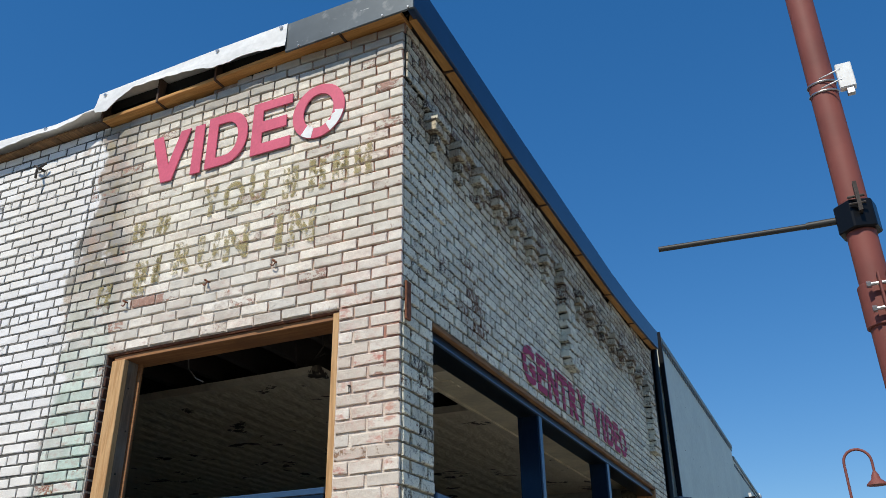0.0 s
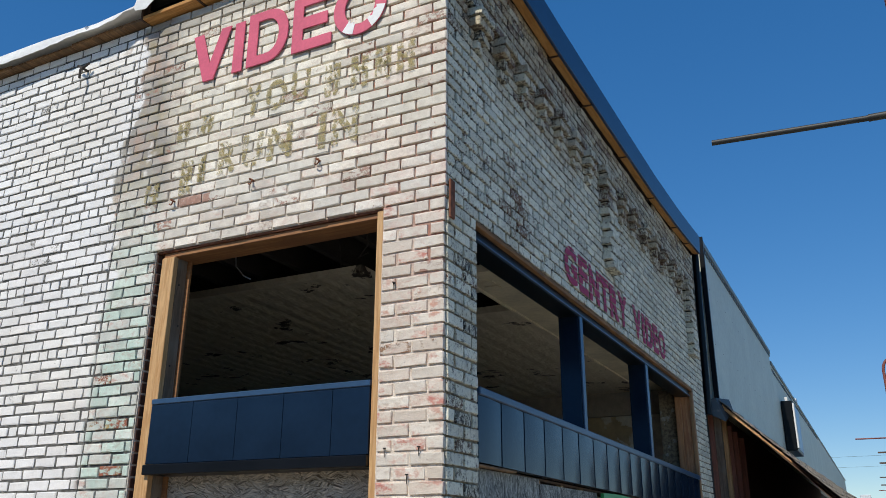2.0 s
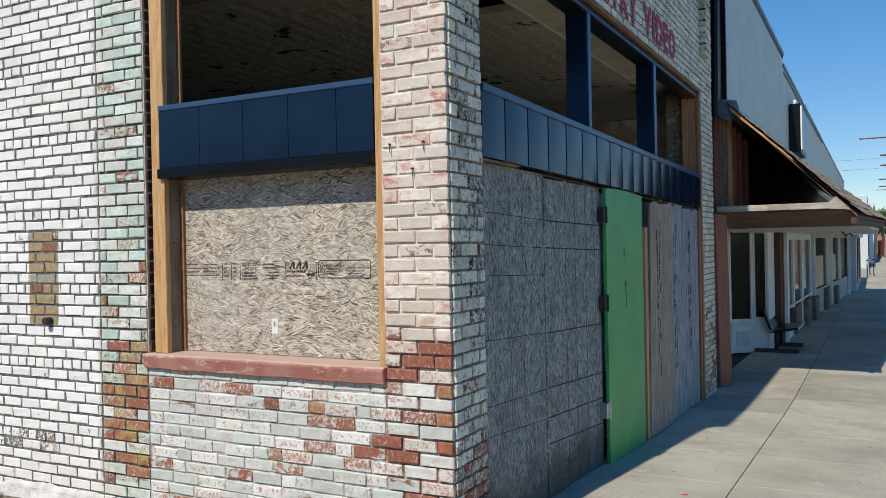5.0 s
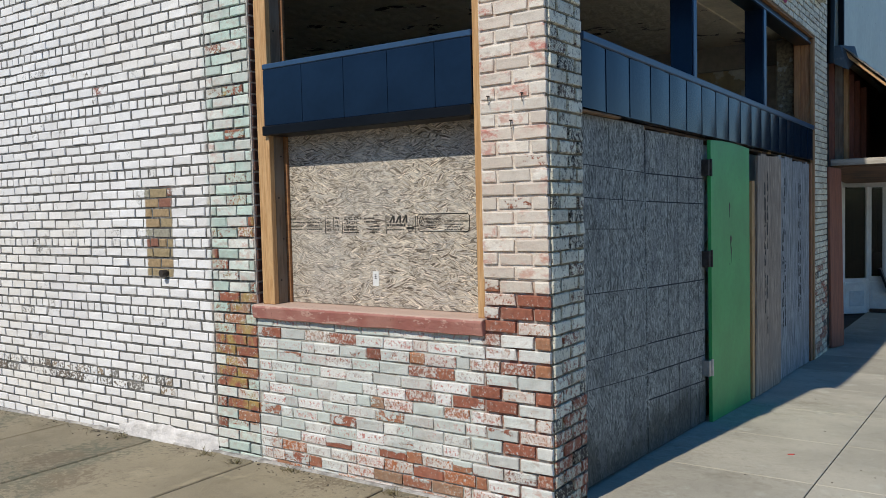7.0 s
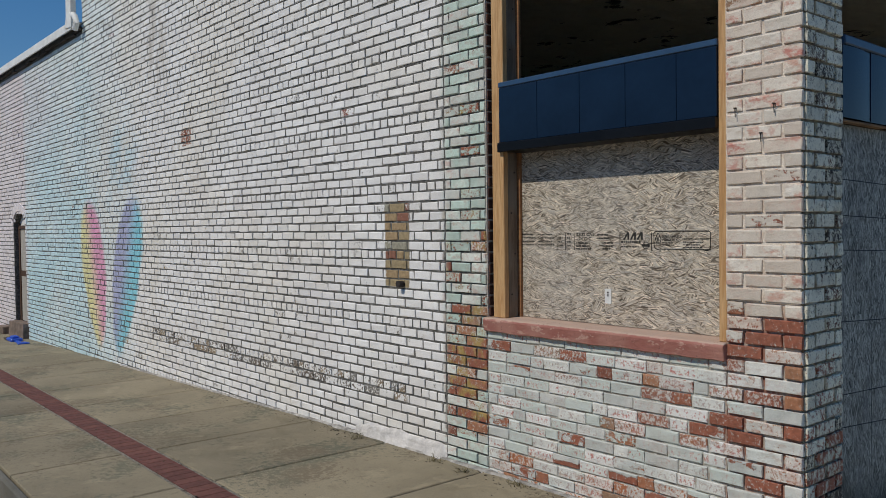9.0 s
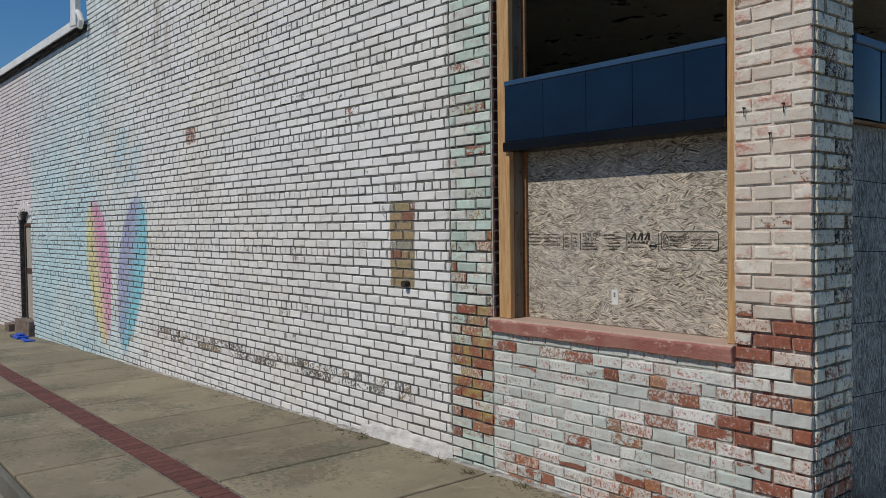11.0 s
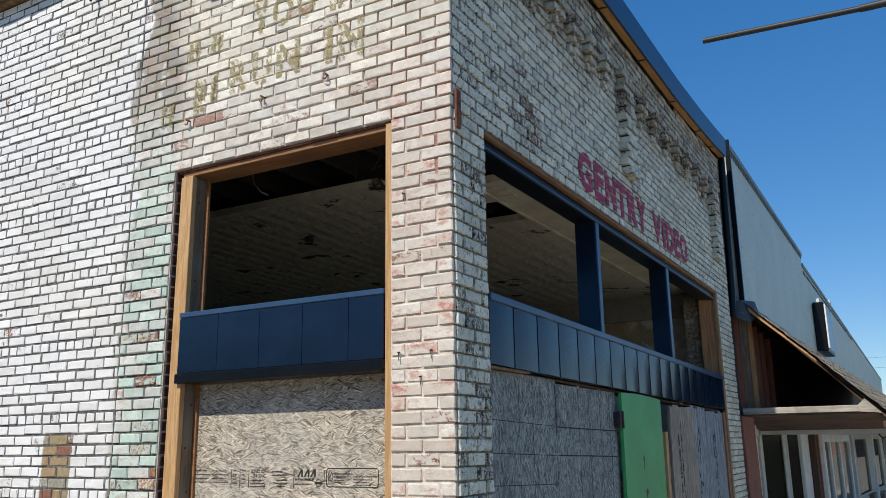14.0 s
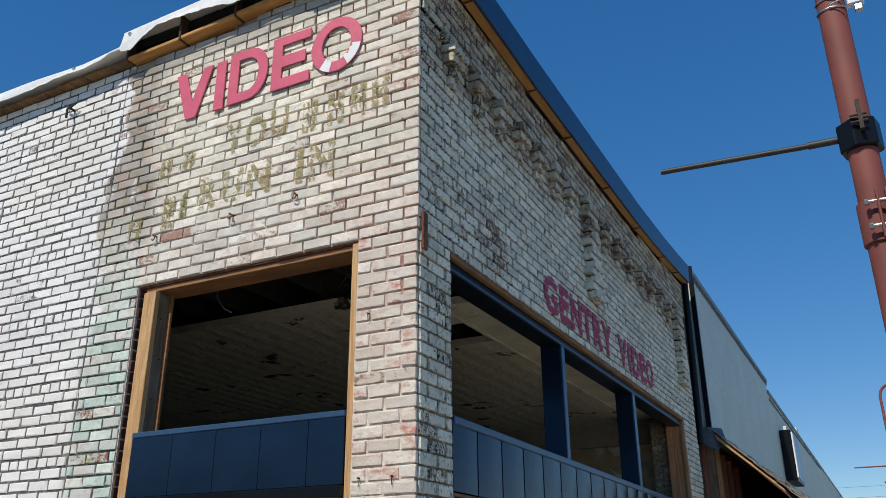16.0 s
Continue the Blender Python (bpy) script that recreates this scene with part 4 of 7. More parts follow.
# ---- inner room behind the openings ----
tagged(part("wall_back", M().box(-9.2, -0.42, 7.25, 7.45, -0.3, 4.2), PLASTER), "peeling plaster inner wall, tan under cream", "wall", kind="structure")
tagged(part("wall_inner", M().box(-9.4, -9.2, 0.33, 7.45, -0.3, 4.2), PLASTER), "peeling plaster wall at the back of the room", "wall", kind="structure")
tagged(part("floor", M().box(-9.2, -0.30, 0.33, 7.25, -0.3, -0.06), plain("dusty_floor", (0.36, 0.32, 0.265), 0.9)), "dusty dark floor of the gutted shop", "floor", kind="structure")
m = M()
m.box(-9.2, -1.30, 1.21, 7.25, 3.60, 3.66).box(-1.30, -0.70, 2.67, 7.25, 3.60, 3.66).box(-1.30, -0.70, 1.62, 2.07, 3.60, 3.66)
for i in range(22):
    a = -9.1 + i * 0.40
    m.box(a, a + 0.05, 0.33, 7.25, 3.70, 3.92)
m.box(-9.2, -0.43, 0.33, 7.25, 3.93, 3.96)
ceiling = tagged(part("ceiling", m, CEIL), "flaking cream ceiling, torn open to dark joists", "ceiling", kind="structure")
tagged(part("roof", M().box(-26, STEP_X, 0.1, 9, 4.2, 4.3).box(STEP_X, 0.0, 0.1, 7.6, 5.1, 5.2), ROOM_DARK), "flat roof deck behind the parapet", "roof", kind="structure")
tagged(part("trim", M().box(-9.2, -0.43, 7.16, 7.25, 3.30, 3.60), plain("cream_cornice", (0.46, 0.43, 0.36), 0.8), None), "embossed cream cornice under the ceiling", "cornice", kind="structure")
# Border strip lighter than the ceiling: light from the opening is in its colour.
border = M().box(-0.698, -0.43, 1.60, 7.16, 3.602, 3.66).box(-0.712, -0.690, 1.75, 7.16, 3.584, 3.601)
x = 1.60
while x < 2.1:
    border.box(-0.69 + rng.uniform(0, 0.1), -0.52 - rng.uniform(0, 0.08), x - 0.05, x + 0.02, 3.592, 3.601)
    x += 0.13
tagged(part("trim", border, plain("window_lit_border_paint", (0.80, 0.72, 0.54), 0.8, 0.0, 0.78, 1.08, 3.0, 0.4)), "smooth ceiling border with a thin batten, window light in its cream", "ceiling border", kind="structure")
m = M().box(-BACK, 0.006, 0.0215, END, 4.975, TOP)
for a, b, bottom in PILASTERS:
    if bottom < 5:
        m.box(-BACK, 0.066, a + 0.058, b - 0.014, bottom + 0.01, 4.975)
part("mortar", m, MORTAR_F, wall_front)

# ---- side window: timber frame, metal band, strand board, sill ----
window_1 = thing("window_1", "boarded side window in new pine framing, open above a navy band", "window", kind="structure")
part("frame_post", M().box(-2.045, -1.942, 0.018, 0.058, 1.052, 3.452), PINE["z"], window_1, "pale pine edge board", 0.003)
part("frame_post", M().box(-2.02, -1.944, 0.060, 0.142, 1.052, 3.452), OLD_Z, window_1, "weathered grey stud with nail heads", 0.003)
part("frame_post", M().box(-2.02, -1.922, 0.144, 0.164, 1.052, 3.452), ORANGE, window_1, "orange pine stop strip", 0.002)
part("frame_post", M().box(-0.435, -0.392, 0.018, 0.20, 1.052, 3.49), PINE["z"], window_1, "", 0.003)
part("frame_head", M().box(-2.045, -0.437, 0.034, 0.215, 3.454, 3.486), ORANGE, window_1, "orange pine head board", 0.003)
m = M()
for i in range(9):
    z = 1.2 + i * 0.26
    m.tube([(-1.944, 0.085 + 0.03 * (i % 2), z), (-1.9405, 0.085 + 0.03 * (i % 2), z)], 0.006, 8)
part("nail_heads", m, IRON, window_1)
part("board", M().box(-1.944, -0.437, 0.165, 0.183, 1.056, 2.104), OSB_SUN, window_1, "tan strand board with black printed stamps")
part("flange", M().box(-1.972, -0.437, 0.004, 0.20, 2.512, 2.545), NAVY_TRIM, window_1, "", 0.004)
# Drip edge near-black: the shade under the band is put into its colour.
part("flange", M().box(-1.972, -0.437, -0.010, 0.30, 2.105, 2.163), BLACK, window_1, "drip edge under the band, its underside shade in the black", 0.004)
seams = [-1.970, -1.642, -1.311, -0.990, -0.669, -0.438]
for a, b in zip(seams, seams[1:]):
    part("panel", M().box(a + 0.0015, b - 0.0015, 0.008, 0.30, 2.166, 2.510), NAVY, window_1, "navy sheet metal", 0.0015)
# printed stamps on the board
ST = 0.1642
stamp = lambda u, v, d: (u, ST - d, v)
ink = M()
bar = lambda a, b, lo, hi: ink.box(a, b, ST - 0.001, ST, lo, hi)
for a in (-1.627, -1.558, -1.489, -1.149, -0.934):
    bar(a - 0.0022, a + 0.0022, 1.488, 1.592)
for u0, u1, top, rows, pitch, high in ((-1.935, -1.79, 1.583, 4, 0.022, 0.0075), (-1.785, -1.645, 1.583, 4, 0.022, 0.0075), (-1.615, -1.575, 1.585, 4, 0.024, 0.009), (-1.545, -1.505, 1.585, 4, 0.024, 0.009),
                                      (-1.475, -1.335, 1.530, 3, 0.017, 0.009), (-1.315, -1.20, 1.580, 2, 0.020, 0.010), (-1.275, -1.19, 1.532, 3, 0.017, 0.009), (-1.14, -0.99, 1.538, 1, 0.018, 0.014), (-1.14, -0.99, 1.512, 1, 0.018, 0.009),
                                      (-0.864, -0.76, 1.536, 2, 0.013, 0.006), (-0.735, -0.59, 1.540, 3, 0.014, 0.006)):
    for i in range(rows):
        a = u0
        end = lerp(u0, u1, rng.uniform(0.72, 1.0))
        while a < end - 0.006:
            b = min(a + rng.uniform(0.006, 0.016), end)
            bar(a, b, top - i * pitch - high * rng.uniform(0.4, 0.6), top - i * pitch + high * rng.uniform(0.35, 0.6))
            a = b + rng.uniform(0.003, 0.006)
for i in range(3):
    a = -1.127 + i * 0.046
    ink.prism([(a, 1.551), (a + 0.013, 1.551), (a + 0.030, 1.578), (a + 0.031, 1.551), (a + 0.043, 1.551), (a + 0.043, 1.594), (a + 0.028, 1.594)], ST - 0.001, ST, "y")
ink.tube([(-0.972 + 0.019 * math.cos(a / 10 * math.pi), ST - 0.0005, 1.520 + 0.019 * math.sin(a / 10 * math.pi)) for a in range(21)], 0.0022, 4)
bar(-1.000, -0.945, 1.513, 1.527)
corner = [(-0.570, 1.502), (-0.905, 1.502), (-0.917, 1.512), (-0.919, 1.588), (-0.908, 1.599), (-0.580, 1.599), (-0.569, 1.588), (-0.572, 1.512), (-0.580, 1.500), (-0.596, 1.496), (-0.612, 1.502)]
ink.tube([(u, ST - 0.0005, w) for u, w in corner], 0.0026, 4)
ink.tube([(-0.893, ST - 0.0005, 1.590), (-0.909, ST - 0.0005, 1.558), (-0.902, ST - 0.0005, 1.535), (-0.878, ST - 0.0005, 1.535), (-0.872, ST - 0.0005, 1.556), (-0.891, ST - 0.0005, 1.590)], 0.0024, 4)
ink.tube([(-0.891, ST - 0.0005, 1.565), (-0.899, ST - 0.0005, 1.548), (-0.884, ST - 0.0005, 1.546), (-0.891, ST - 0.0005, 1.565)], 0.0024, 4)
part("stamp", ink, INK, window_1, "black printed grading stamps and logo outlines")
for body, u0, u1, v0, v1 in (("23/32 CAT", -1.474, -1.335, 1.572, 1.592), ("24 O.C.", -1.455, -1.350, 1.546, 1.566), ("SUSTAINABLE", -0.864, -0.742, 1.563, 1.576), ("FORESTRY", -0.864, -0.768, 1.546, 1.559), ("CERTIFIED SOURCING", -0.738, -0.582, 1.552, 1.562)):
    part("stamp", laid(lettering(body, 0.05, 0.001, 0.0005), u0, u1, v0, v1, stamp), INK, window_1)
part("sticker", M().box(-1.258, -1.213, 0.161, 0.165, 1.180, 1.266), WHITEWOOD, window_1, "small white paper sticker")
m = M()
for i in range(3):
    m.box(-1.242, -1.230, 0.1600, 0.1608, 1.222 + i * 0.010, 1.228 + i * 0.010)
part("sticker_print", m, INK, window_1)
# sill: a worn painted concrete ledge
m = M()
n_s = 26
prev = None
for i in range(n_s + 1):
    x = lerp(-2.10, -0.385, i / n_s)
    q = rng.uniform(-0.0016, 0.0016)
    ring = [(x, -0.024 + q, 0.962 + q * 2), (x, -0.034 + q, 1.035), (x, -0.020 + q, 1.050), (x, 0.235, 1.054), (x, 0.235, 0.962)]
    k = len(m.v)
    m.v += ring
    if prev is not None:
        m.f += [(prev + j, prev + (j + 1) % 5, k + (j + 1) % 5, k + j) for j in range(5)]
    prev = k
m.f += [(0, 1, 2, 3, 4), tuple(len(m.v) - 5 + j for j in range(5))]
part("sill", m, SILL, window_1, "chipped dusty-red painted sill", 0.004)
# dark broken brick ends in the left reveal
m = M()
for k in range(15, 50):
    m.box(-2.10, -2.088 + 0.012 * rng.random(), 0.02, 0.24, k * C + 0.006, k * C + C - 0.006)
part("reveal", m, plain("raw_brick_reveal", (0.10, 0.045, 0.032), 0.95, 0, 0.5, 1.4, 22.0, 0.8), window_1, "raw broken brick ends in the reveal", 0.003)
part("lintel", M().box(-2.12, -0.37, 0.020, 0.29, 3.488, 3.503), RUST, window_1, "rusty steel lintel")
# loose wires inside
for pts in (((-1.80, 0.35, 3.94), (-1.74, 0.37, 3.46), (-1.66, 0.36, 3.38), (-1.60, 0.36, 3.35)), ((-0.85, 0.5, 3.94), (-0.80, 0.5, 3.5), (-0.86, 0.5, 3.43), (-0.80, 0.52, 3.46)), ((-1.25, 0.8, 3.94), (-1.20, 0.8, 3.5), (-1.12, 0.8, 3.52))):
    solid("loose_cable", M().tube(pts, 0.005, 6), STEEL if pts[0][0] < -1.5 else IRON, "loose old cable hanging from the torn ceiling", "cable", "hanging cables", smooth=True)

# ---- front opening ----
window_2 = thing("window_2", "long open front clerestory with navy metal mullions and band", "window", kind="structure")
part("beam", M().box(-0.20, -0.04, FB, FE, 3.40, 3.497), BLACK, window_2, "dark head beam", 0.004)
part("trim_board", M().box(-0.055, -0.004, FB, FE, 3.468, 3.499), wood("stained_raw_strip", (0.30, 0.15, 0.06), (0.15, 0.075, 0.035), "y", 0.85), window_2, "rotten raw wood strip under the brick", 0.003)
part("trim_rail", M().box(-0.045, -0.022, FB, 6.6, 3.40, 3.412), NAVY_TRIM, window_2, "", 0.003)


def falls(y, z):
    """The metal band drops a little towards its far end."""
    return z - 0.0112 * (y - FB)


for y0, y1 in ((2.37, 2.44), (4.44, 4.53)):
    part("mullion", M().box(-0.205, -0.045, y0, y1 - 0.004, 2.46, 3.41), NAVY, window_2, "dark metal-clad mullion", 0.004)
    part("mullion_trim", M().box(-0.044, -0.03, y0, y1, 2.46, 3.41), NAVY_TRIM, window_2, "", 0.004)
FIR = wood("new_fir_post", (0.52, 0.27, 0.12), (0.40, 0.18, 0.08), "z")
part("frame_post", M().box(-0.215, -0.145, 6.615, 6.69, 2.2, 3.44), FIR, window_2, "orange fir stop", 0.004)
part("frame_post", M().box(-0.143, -0.044, 6.645, 6.69, 2.2, 3.44), FIR, window_2, "reddish fir post with knots", 0.004)
part("frame_post", M().box(-0.042, 0.0, 6.625, 6.695, -0.25, 3.46), wood("old_fir_strip", (0.42, 0.24, 0.11), (0.30, 0.16, 0.075), "z"), window_2, "", 0.004)
q = lambda x, y, z: (x, y, falls(y, z))
part("sill_rail", M().hexa([q(-0.22, FB, 2.498), q(0.008, FB, 2.498), q(0.008, 6.62, 2.492), q(-0.22, 6.62, 2.492), q(-0.22, FB, 2.541), q(0.008, FB, 2.541), q(0.008, 6.62, 2.541), q(-0.22, 6.62, 2.541)]), NAVY_TRIM, window_2, "", 0.005)


def bowed(a, b):
    """A metal panel that swells a little between its two seams."""
    arc = [(-0.0075 + 0.0055 * math.sin(math.pi * i / 8), lerp(a, b, i / 8)) for i in range(9)]
    m = M().prism([(-0.20, a)] + arc + [(-0.20, b)], 2.145, 2.498, "z")
    m.v = [(x, y, falls(y, z)) for x, y, z in m.v]
    return m


edges = [FB + 0.004] + [0.73 + 0.348 * i for i in range(17)] + [6.62]
for a, b in zip(edges, edges[1:]):
    part("panel", bowed(a + 0.001, b - 0.001), NAVY, window_2, "navy ribbed metal panel", 0, True)
    part("seam", M().box(-0.012, -0.0035, b - 0.003, b + 0.003, falls(b, 2.148), falls(b, 2.497)), NAVY, window_2) if b < 6.6 else None
part("ledge", M().hexa([q(-0.20, FB, 2.126), q(-0.078, FB, 2.126), q(-0.078, 6.62, 2.118), q(-0.20, 6.62, 2.118), q(-0.20, FB, 2.143), q(-0.078, FB, 2.143), q(-0.078, 6.62, 2.140), q(-0.20, 6.62, 2.140)]), BROWN, window_2, "splintered brown ledger board", 0.003)

# ---- front boarding ----
def base(y):
    return ground_z(0, y) + 0.01


boards = thing("front_boarding", "weathered grey strand board sheets closing the shop front", "boarding", kind="structure")
def board_sheet(a, b, za, zb, x=-0.055):
    return M().hexa([(x - 0.02, a, base(a)), (x, a, base(a)), (x, b, base(b)), (x - 0.02, b, base(b)), (x - 0.02, a, za), (x, a, za), (x, b, zb), (x - 0.02, b, zb)])


part("board", board_sheet(FB + 0.004, 1.424, 2.122, 2.120), OSB_GREY, boards, "weathered grey strand board")
part("board", board_sheet(1.432, 2.640, 2.094, 2.092, -0.051), OSB_GREY, boards, "weathered grey strand board")
line = plain("scored_dark_line", (0.035, 0.035, 0.04), 0.95)


def ruled(m, x, a, b, za, zb, w):
    """A line across a sheet from the height za to the height zb."""
    m.hexa([(x - 0.0005, a, za - w), (x + 0.0012, a, za - w), (x + 0.0012, b, zb - w), (x - 0.0005, b, zb - w), (x - 0.0005, a, za + w), (x + 0.0012, a, za + w), (x + 0.0012, b, zb + w), (x - 0.0005, b, zb + w)])


m = M()
for za, zb in ((1.852, 1.824), (1.672, 1.642), (1.500, 1.467), (1.142, 1.093), (0.775, 0.726), (0.612, 0.534)):
    ruled(m, -0.055, FB + 0.02, 1.415, za, zb, 0.0022)
for za, zb in ((1.819, 1.802), (1.642, 1.613), (1.087, 1.041), (0.729, 0.661), (0.536, 0.464), (0.364, 0.268)):
    ruled(m, -0.051, 1.44, 2.632, za, zb, 0.0042)
for y, w in ((0.863, 0.0012), (1.061, 0.0012)):
    m.box(-0.0555, -0.0540, y - w, y + w, base(y) + 0.3, 2.11)
for y, w in ((1.835, 0.002), (2.042, 0.0022), (2.275, 0.0022), (2.488, 0.0014)):
    m.box(-0.0515, -0.0500, y - w, y + w, base(y), 2.085)
part("scored_lines", m, line, boards, "dark printed grid lines on the sheets")
m = M()
for i, (a, b) in enumerate(((0.5, 0.9), (1.35, 1.62), (1.86, 1.98), (2.3, 2.42), (4.4, 4.62), (4.7, 5.0), (5.3, 5.7))):
    m.box(-0.10, -0.062, a, a + (b - a) * 0.4, 2.080 + 0.006 * (i % 3), falls(a, 2.123))
part("ledge", M().box(-0.05, -0.010, FB, 0.95, 2.124, 2.138), ROT, boards, "splintered strip end", 0.003)
part("shims", m, PINE["y"], boards, "split pine shims over the sheets", 0.002)
# green door, a little ajar
door = thing("door_1", "bright green flush door, slightly ajar on dark strap hinges", "door", kind="structure", at=(0.0, 2.70, 0))
def leaf(u, d, z):
    a = Vector((-0.02, 2.64, 0)).lerp(Vector((0.0, 3.67, 0)), u / 0.96)
    return (a.x + d, a.y, z)
m = M()
top = lambda u: 2.085 + 0.012 * math.sin(u * 3.4 + 0.5) - 0.02 * max(0, u - 0.7)
us = [i * 0.12 for i in range(9)]
for a, b in zip(us, us[1:]):
    m.hexa([leaf(a, -0.004, base(2.7 + a) - 0.005), leaf(a, 0.022, base(2.7 + a) - 0.005), leaf(b, 0.022, base(2.7 + b) - 0.005), leaf(b, -0.004, base(2.7 + b) - 0.005),
            leaf(a, -0.004, top(a)), leaf(a, 0.022, top(a)), leaf(b, 0.022, top(b)), leaf(b, -0.004, top(b))])
part("leaf", m, GREEN, door, "bright green painted leaf with black scuffs")
for z in (1.885, 1.20, 0.37):
    h = part("hinge", M().box(-0.050, 0.002, 2.575, 2.634, z - 0.06, z + 0.06).tube([(0.006, 2.636, z - 0.065), (0.006, 2.636, z + 0.065)], 0.010, 8), IRON if z > 0.5 else STEEL, door, "dark steel hinge" if z > 0.5 else "bare steel hinge", 0.002)
m = M()
for u, z, w, h in ((0.42, 1.60, 0.03, 0.10), (0.44, 1.34, 0.05, 0.09), (0.46, 1.25, 0.02, 0.12), (0.42, 1.13, 0.02, 0.012), (0.66, 1.15, 0.015, 0.012)):
    p = [leaf(u, 0.0225, z), leaf(u + w * 0.3, 0.0225, z + h * 0.2), leaf(u + w, 0.0225, z - h * 0.1), leaf(u + w * 0.5, 0.0225, z - h * 0.5), leaf(u + w * 0.25, 0.0225, z - h)]
    k = len(m.v)
    m.v += p + [(q[0] + 0.0012, q[1], q[2]) for q in p]
    m.f += [tuple(range(k, k + 5)), tuple(range(k + 5, k + 10))] + [(k + i, k + (i + 1) % 5, k + 5 + (i + 1) % 5, k + 5 + i) for i in range(5)]
part("scuffs", m, BLACK, door, "black scuffs")
part("stop_strip", M().hexa([(0.0, 3.72, base(3.7)), (0.03, 3.72, base(3.7)), (0.03, 3.80, base(3.8)), (0.0, 3.80, base(3.8)), (0.0, 3.74, 1.80), (0.03, 3.74, 1.80), (0.03, 3.82, 1.80), (0.0, 3.82, 1.80)]), PINE["z"], boards, "pine strip beside the door", 0.003)
# Dark backing added so the gap beyond the door reads dark.
part("gap_backing", M().box(-0.16, -0.10, 3.5, 4.1, -0.2, 2.10), DARKWOOD, boards)


def plank(a0, a1, b0, b1, x, zt, mat, lab, seed):
    """An upright sheet between two edges that lean (foot and head), with a splintered top."""
    q = random.Random(seed)
    m, n = M(), 9
    for i in range(n):
        f, g = i / n, (i + 1) / n
        t = zt + q.uniform(-0.016, 0.014)
        lo0, lo1, hi0, hi1 = lerp(a0, b0, f), lerp(a0, b0, g), lerp(a1, b1, f), lerp(a1, b1, g)
        m.hexa([(x - 0.02, lo0, base(lo0)), (x, lo0, base(lo0)), (x, lo1, base(lo1)), (x - 0.02, lo1, base(lo1)), (x - 0.02, hi0, t), (x, hi0, t), (x, hi1, t + 0.004), (x - 0.02, hi1, t + 0.004)])
    part("board", m, mat, boards, lab)


plank(3.84, 3.95, 4.80, 4.84, 0.028, 2.035, wood("weathered_tan_board", (0.50, 0.39, 0.29), (0.22, 0.165, 0.125), "z", 0.9, 12.0, (0.30, 0.24, 0.19)), "weathered tan board with printed stamps", 1)
plank(4.84, 4.90, 5.54, 5.53, -0.012, 2.055, wood("weathered_grey_board", (0.47, 0.47, 0.46), (0.14, 0.15, 0.155), "z", 0.9, 12.0, (0.25, 0.25, 0.24)), "weathered grey board", 2)
plank(5.585, 5.59, 6.44, 6.46, -0.022, 2.035, wood("weathered_blue_grey_board", (0.42, 0.435, 0.44), (0.14, 0.15, 0.16), "z", 0.9, 12.0, (0.24, 0.245, 0.24)), "weathered blue-grey board", 3)
m = M()
for y, w in ((4.16, 0.08), (4.26, 0.05), (5.06, 0.08), (5.16, 0.05), (5.86, 0.08), (5.95, 0.05)):
    z = 0.35
    x = 0.0286 if y < 4.8 else -0.0114 if y < 5.5 else -0.0214
    while z < 1.85:
        h = rng.uniform(0.02, 0.16)
        if rng.random() < 0.75:
            for q in range(rng.randrange(2, 5)):
                a = y + w * rng.random() * 0.7
                m.box(x - 0.0005, x + 0.001, a, a + rng.uniform(0.004, 0.012), z, z + h * rng.uniform(0.5, 1))
        z += h + 0.01
part("stamp", m, INK, boards, "runs of black printed stamps")
# Dark strip added so the gap on the hinge side reads dark.
part("gap_backing", M().box(-0.2, -0.08, 2.645, 2.69, -0.2, 2.07), DARKWOOD, boards)
part("corner_post", M().box(-0.06, -0.012, 6.50, 6.60, base(6.6), 2.04), wood("orange_fir_jamb", (0.34, 0.16, 0.07), (0.25, 0.10, 0.045), "z"), boards, "orange-brown timber jamb", 0.003)

# ---- roof edge over the front ----
fascia = thing("roof_fascia", "navy-blue metal fascia over new plywood soffit boards along the front", "fascia")


def rise(y):
    """The roof edge dips in the middle and climbs towards both ends."""
    return 0.16 * max(0.0, (y - 4.6) / 2.95) ** 1.6 + 0.062 * max(0.0, 1 - max(y, 0.0) / 1.75)


def climb(y):
    return rise(y) - 0.030 * max(0.0, 1 - max(y, 0.0) / 1.75)


FASCIA_END = 7.56
ys = [-0.115, 0.57, 1.75, 2.61, 3.76, 4.93, 6.1, 6.9, FASCIA_END]
m = M()
outline = [(0.062, 5.350), (0.112, 5.335), (0.125, 5.338), (0.136, 5.585), (0.130, 5.60), (0.062, 5.60)]
m.v = [(x, y, z + (rise(y) if z < 5.5 else climb(y))) for y in ys for x, z in outline]
m.f = [(i * 6 + j, i * 6 + (j + 1) % 6, i * 6 + 6 + (j + 1) % 6, i * 6 + 6 + j) for i in range(len(ys) - 1) for j in range(6)] + [tuple(range(6)), tuple(range(len(m.v) - 6, len(m.v)))]
part("metal_edge", m, BLUE, fascia, "navy-blue folded metal", 0.003)
m = M()
for a, b in zip([0.0] + ys[1:], ys[1:]):
    m.hexa([(-0.6, a, 5.535 + climb(a)), (0.062, a, 5.535 + climb(a)), (0.062, b, 5.535 + climb(b)), (-0.6, b, 5.535 + climb(b)), (-0.6, a, 5.555 + climb(a)), (0.062, a, 5.555 + climb(a)), (0.062, b, 5.555 + climb(b)), (-0.6, b, 5.555 + climb(b))])
part("metal_edge", m, BLUE, fascia)
ys[0] = 0.015
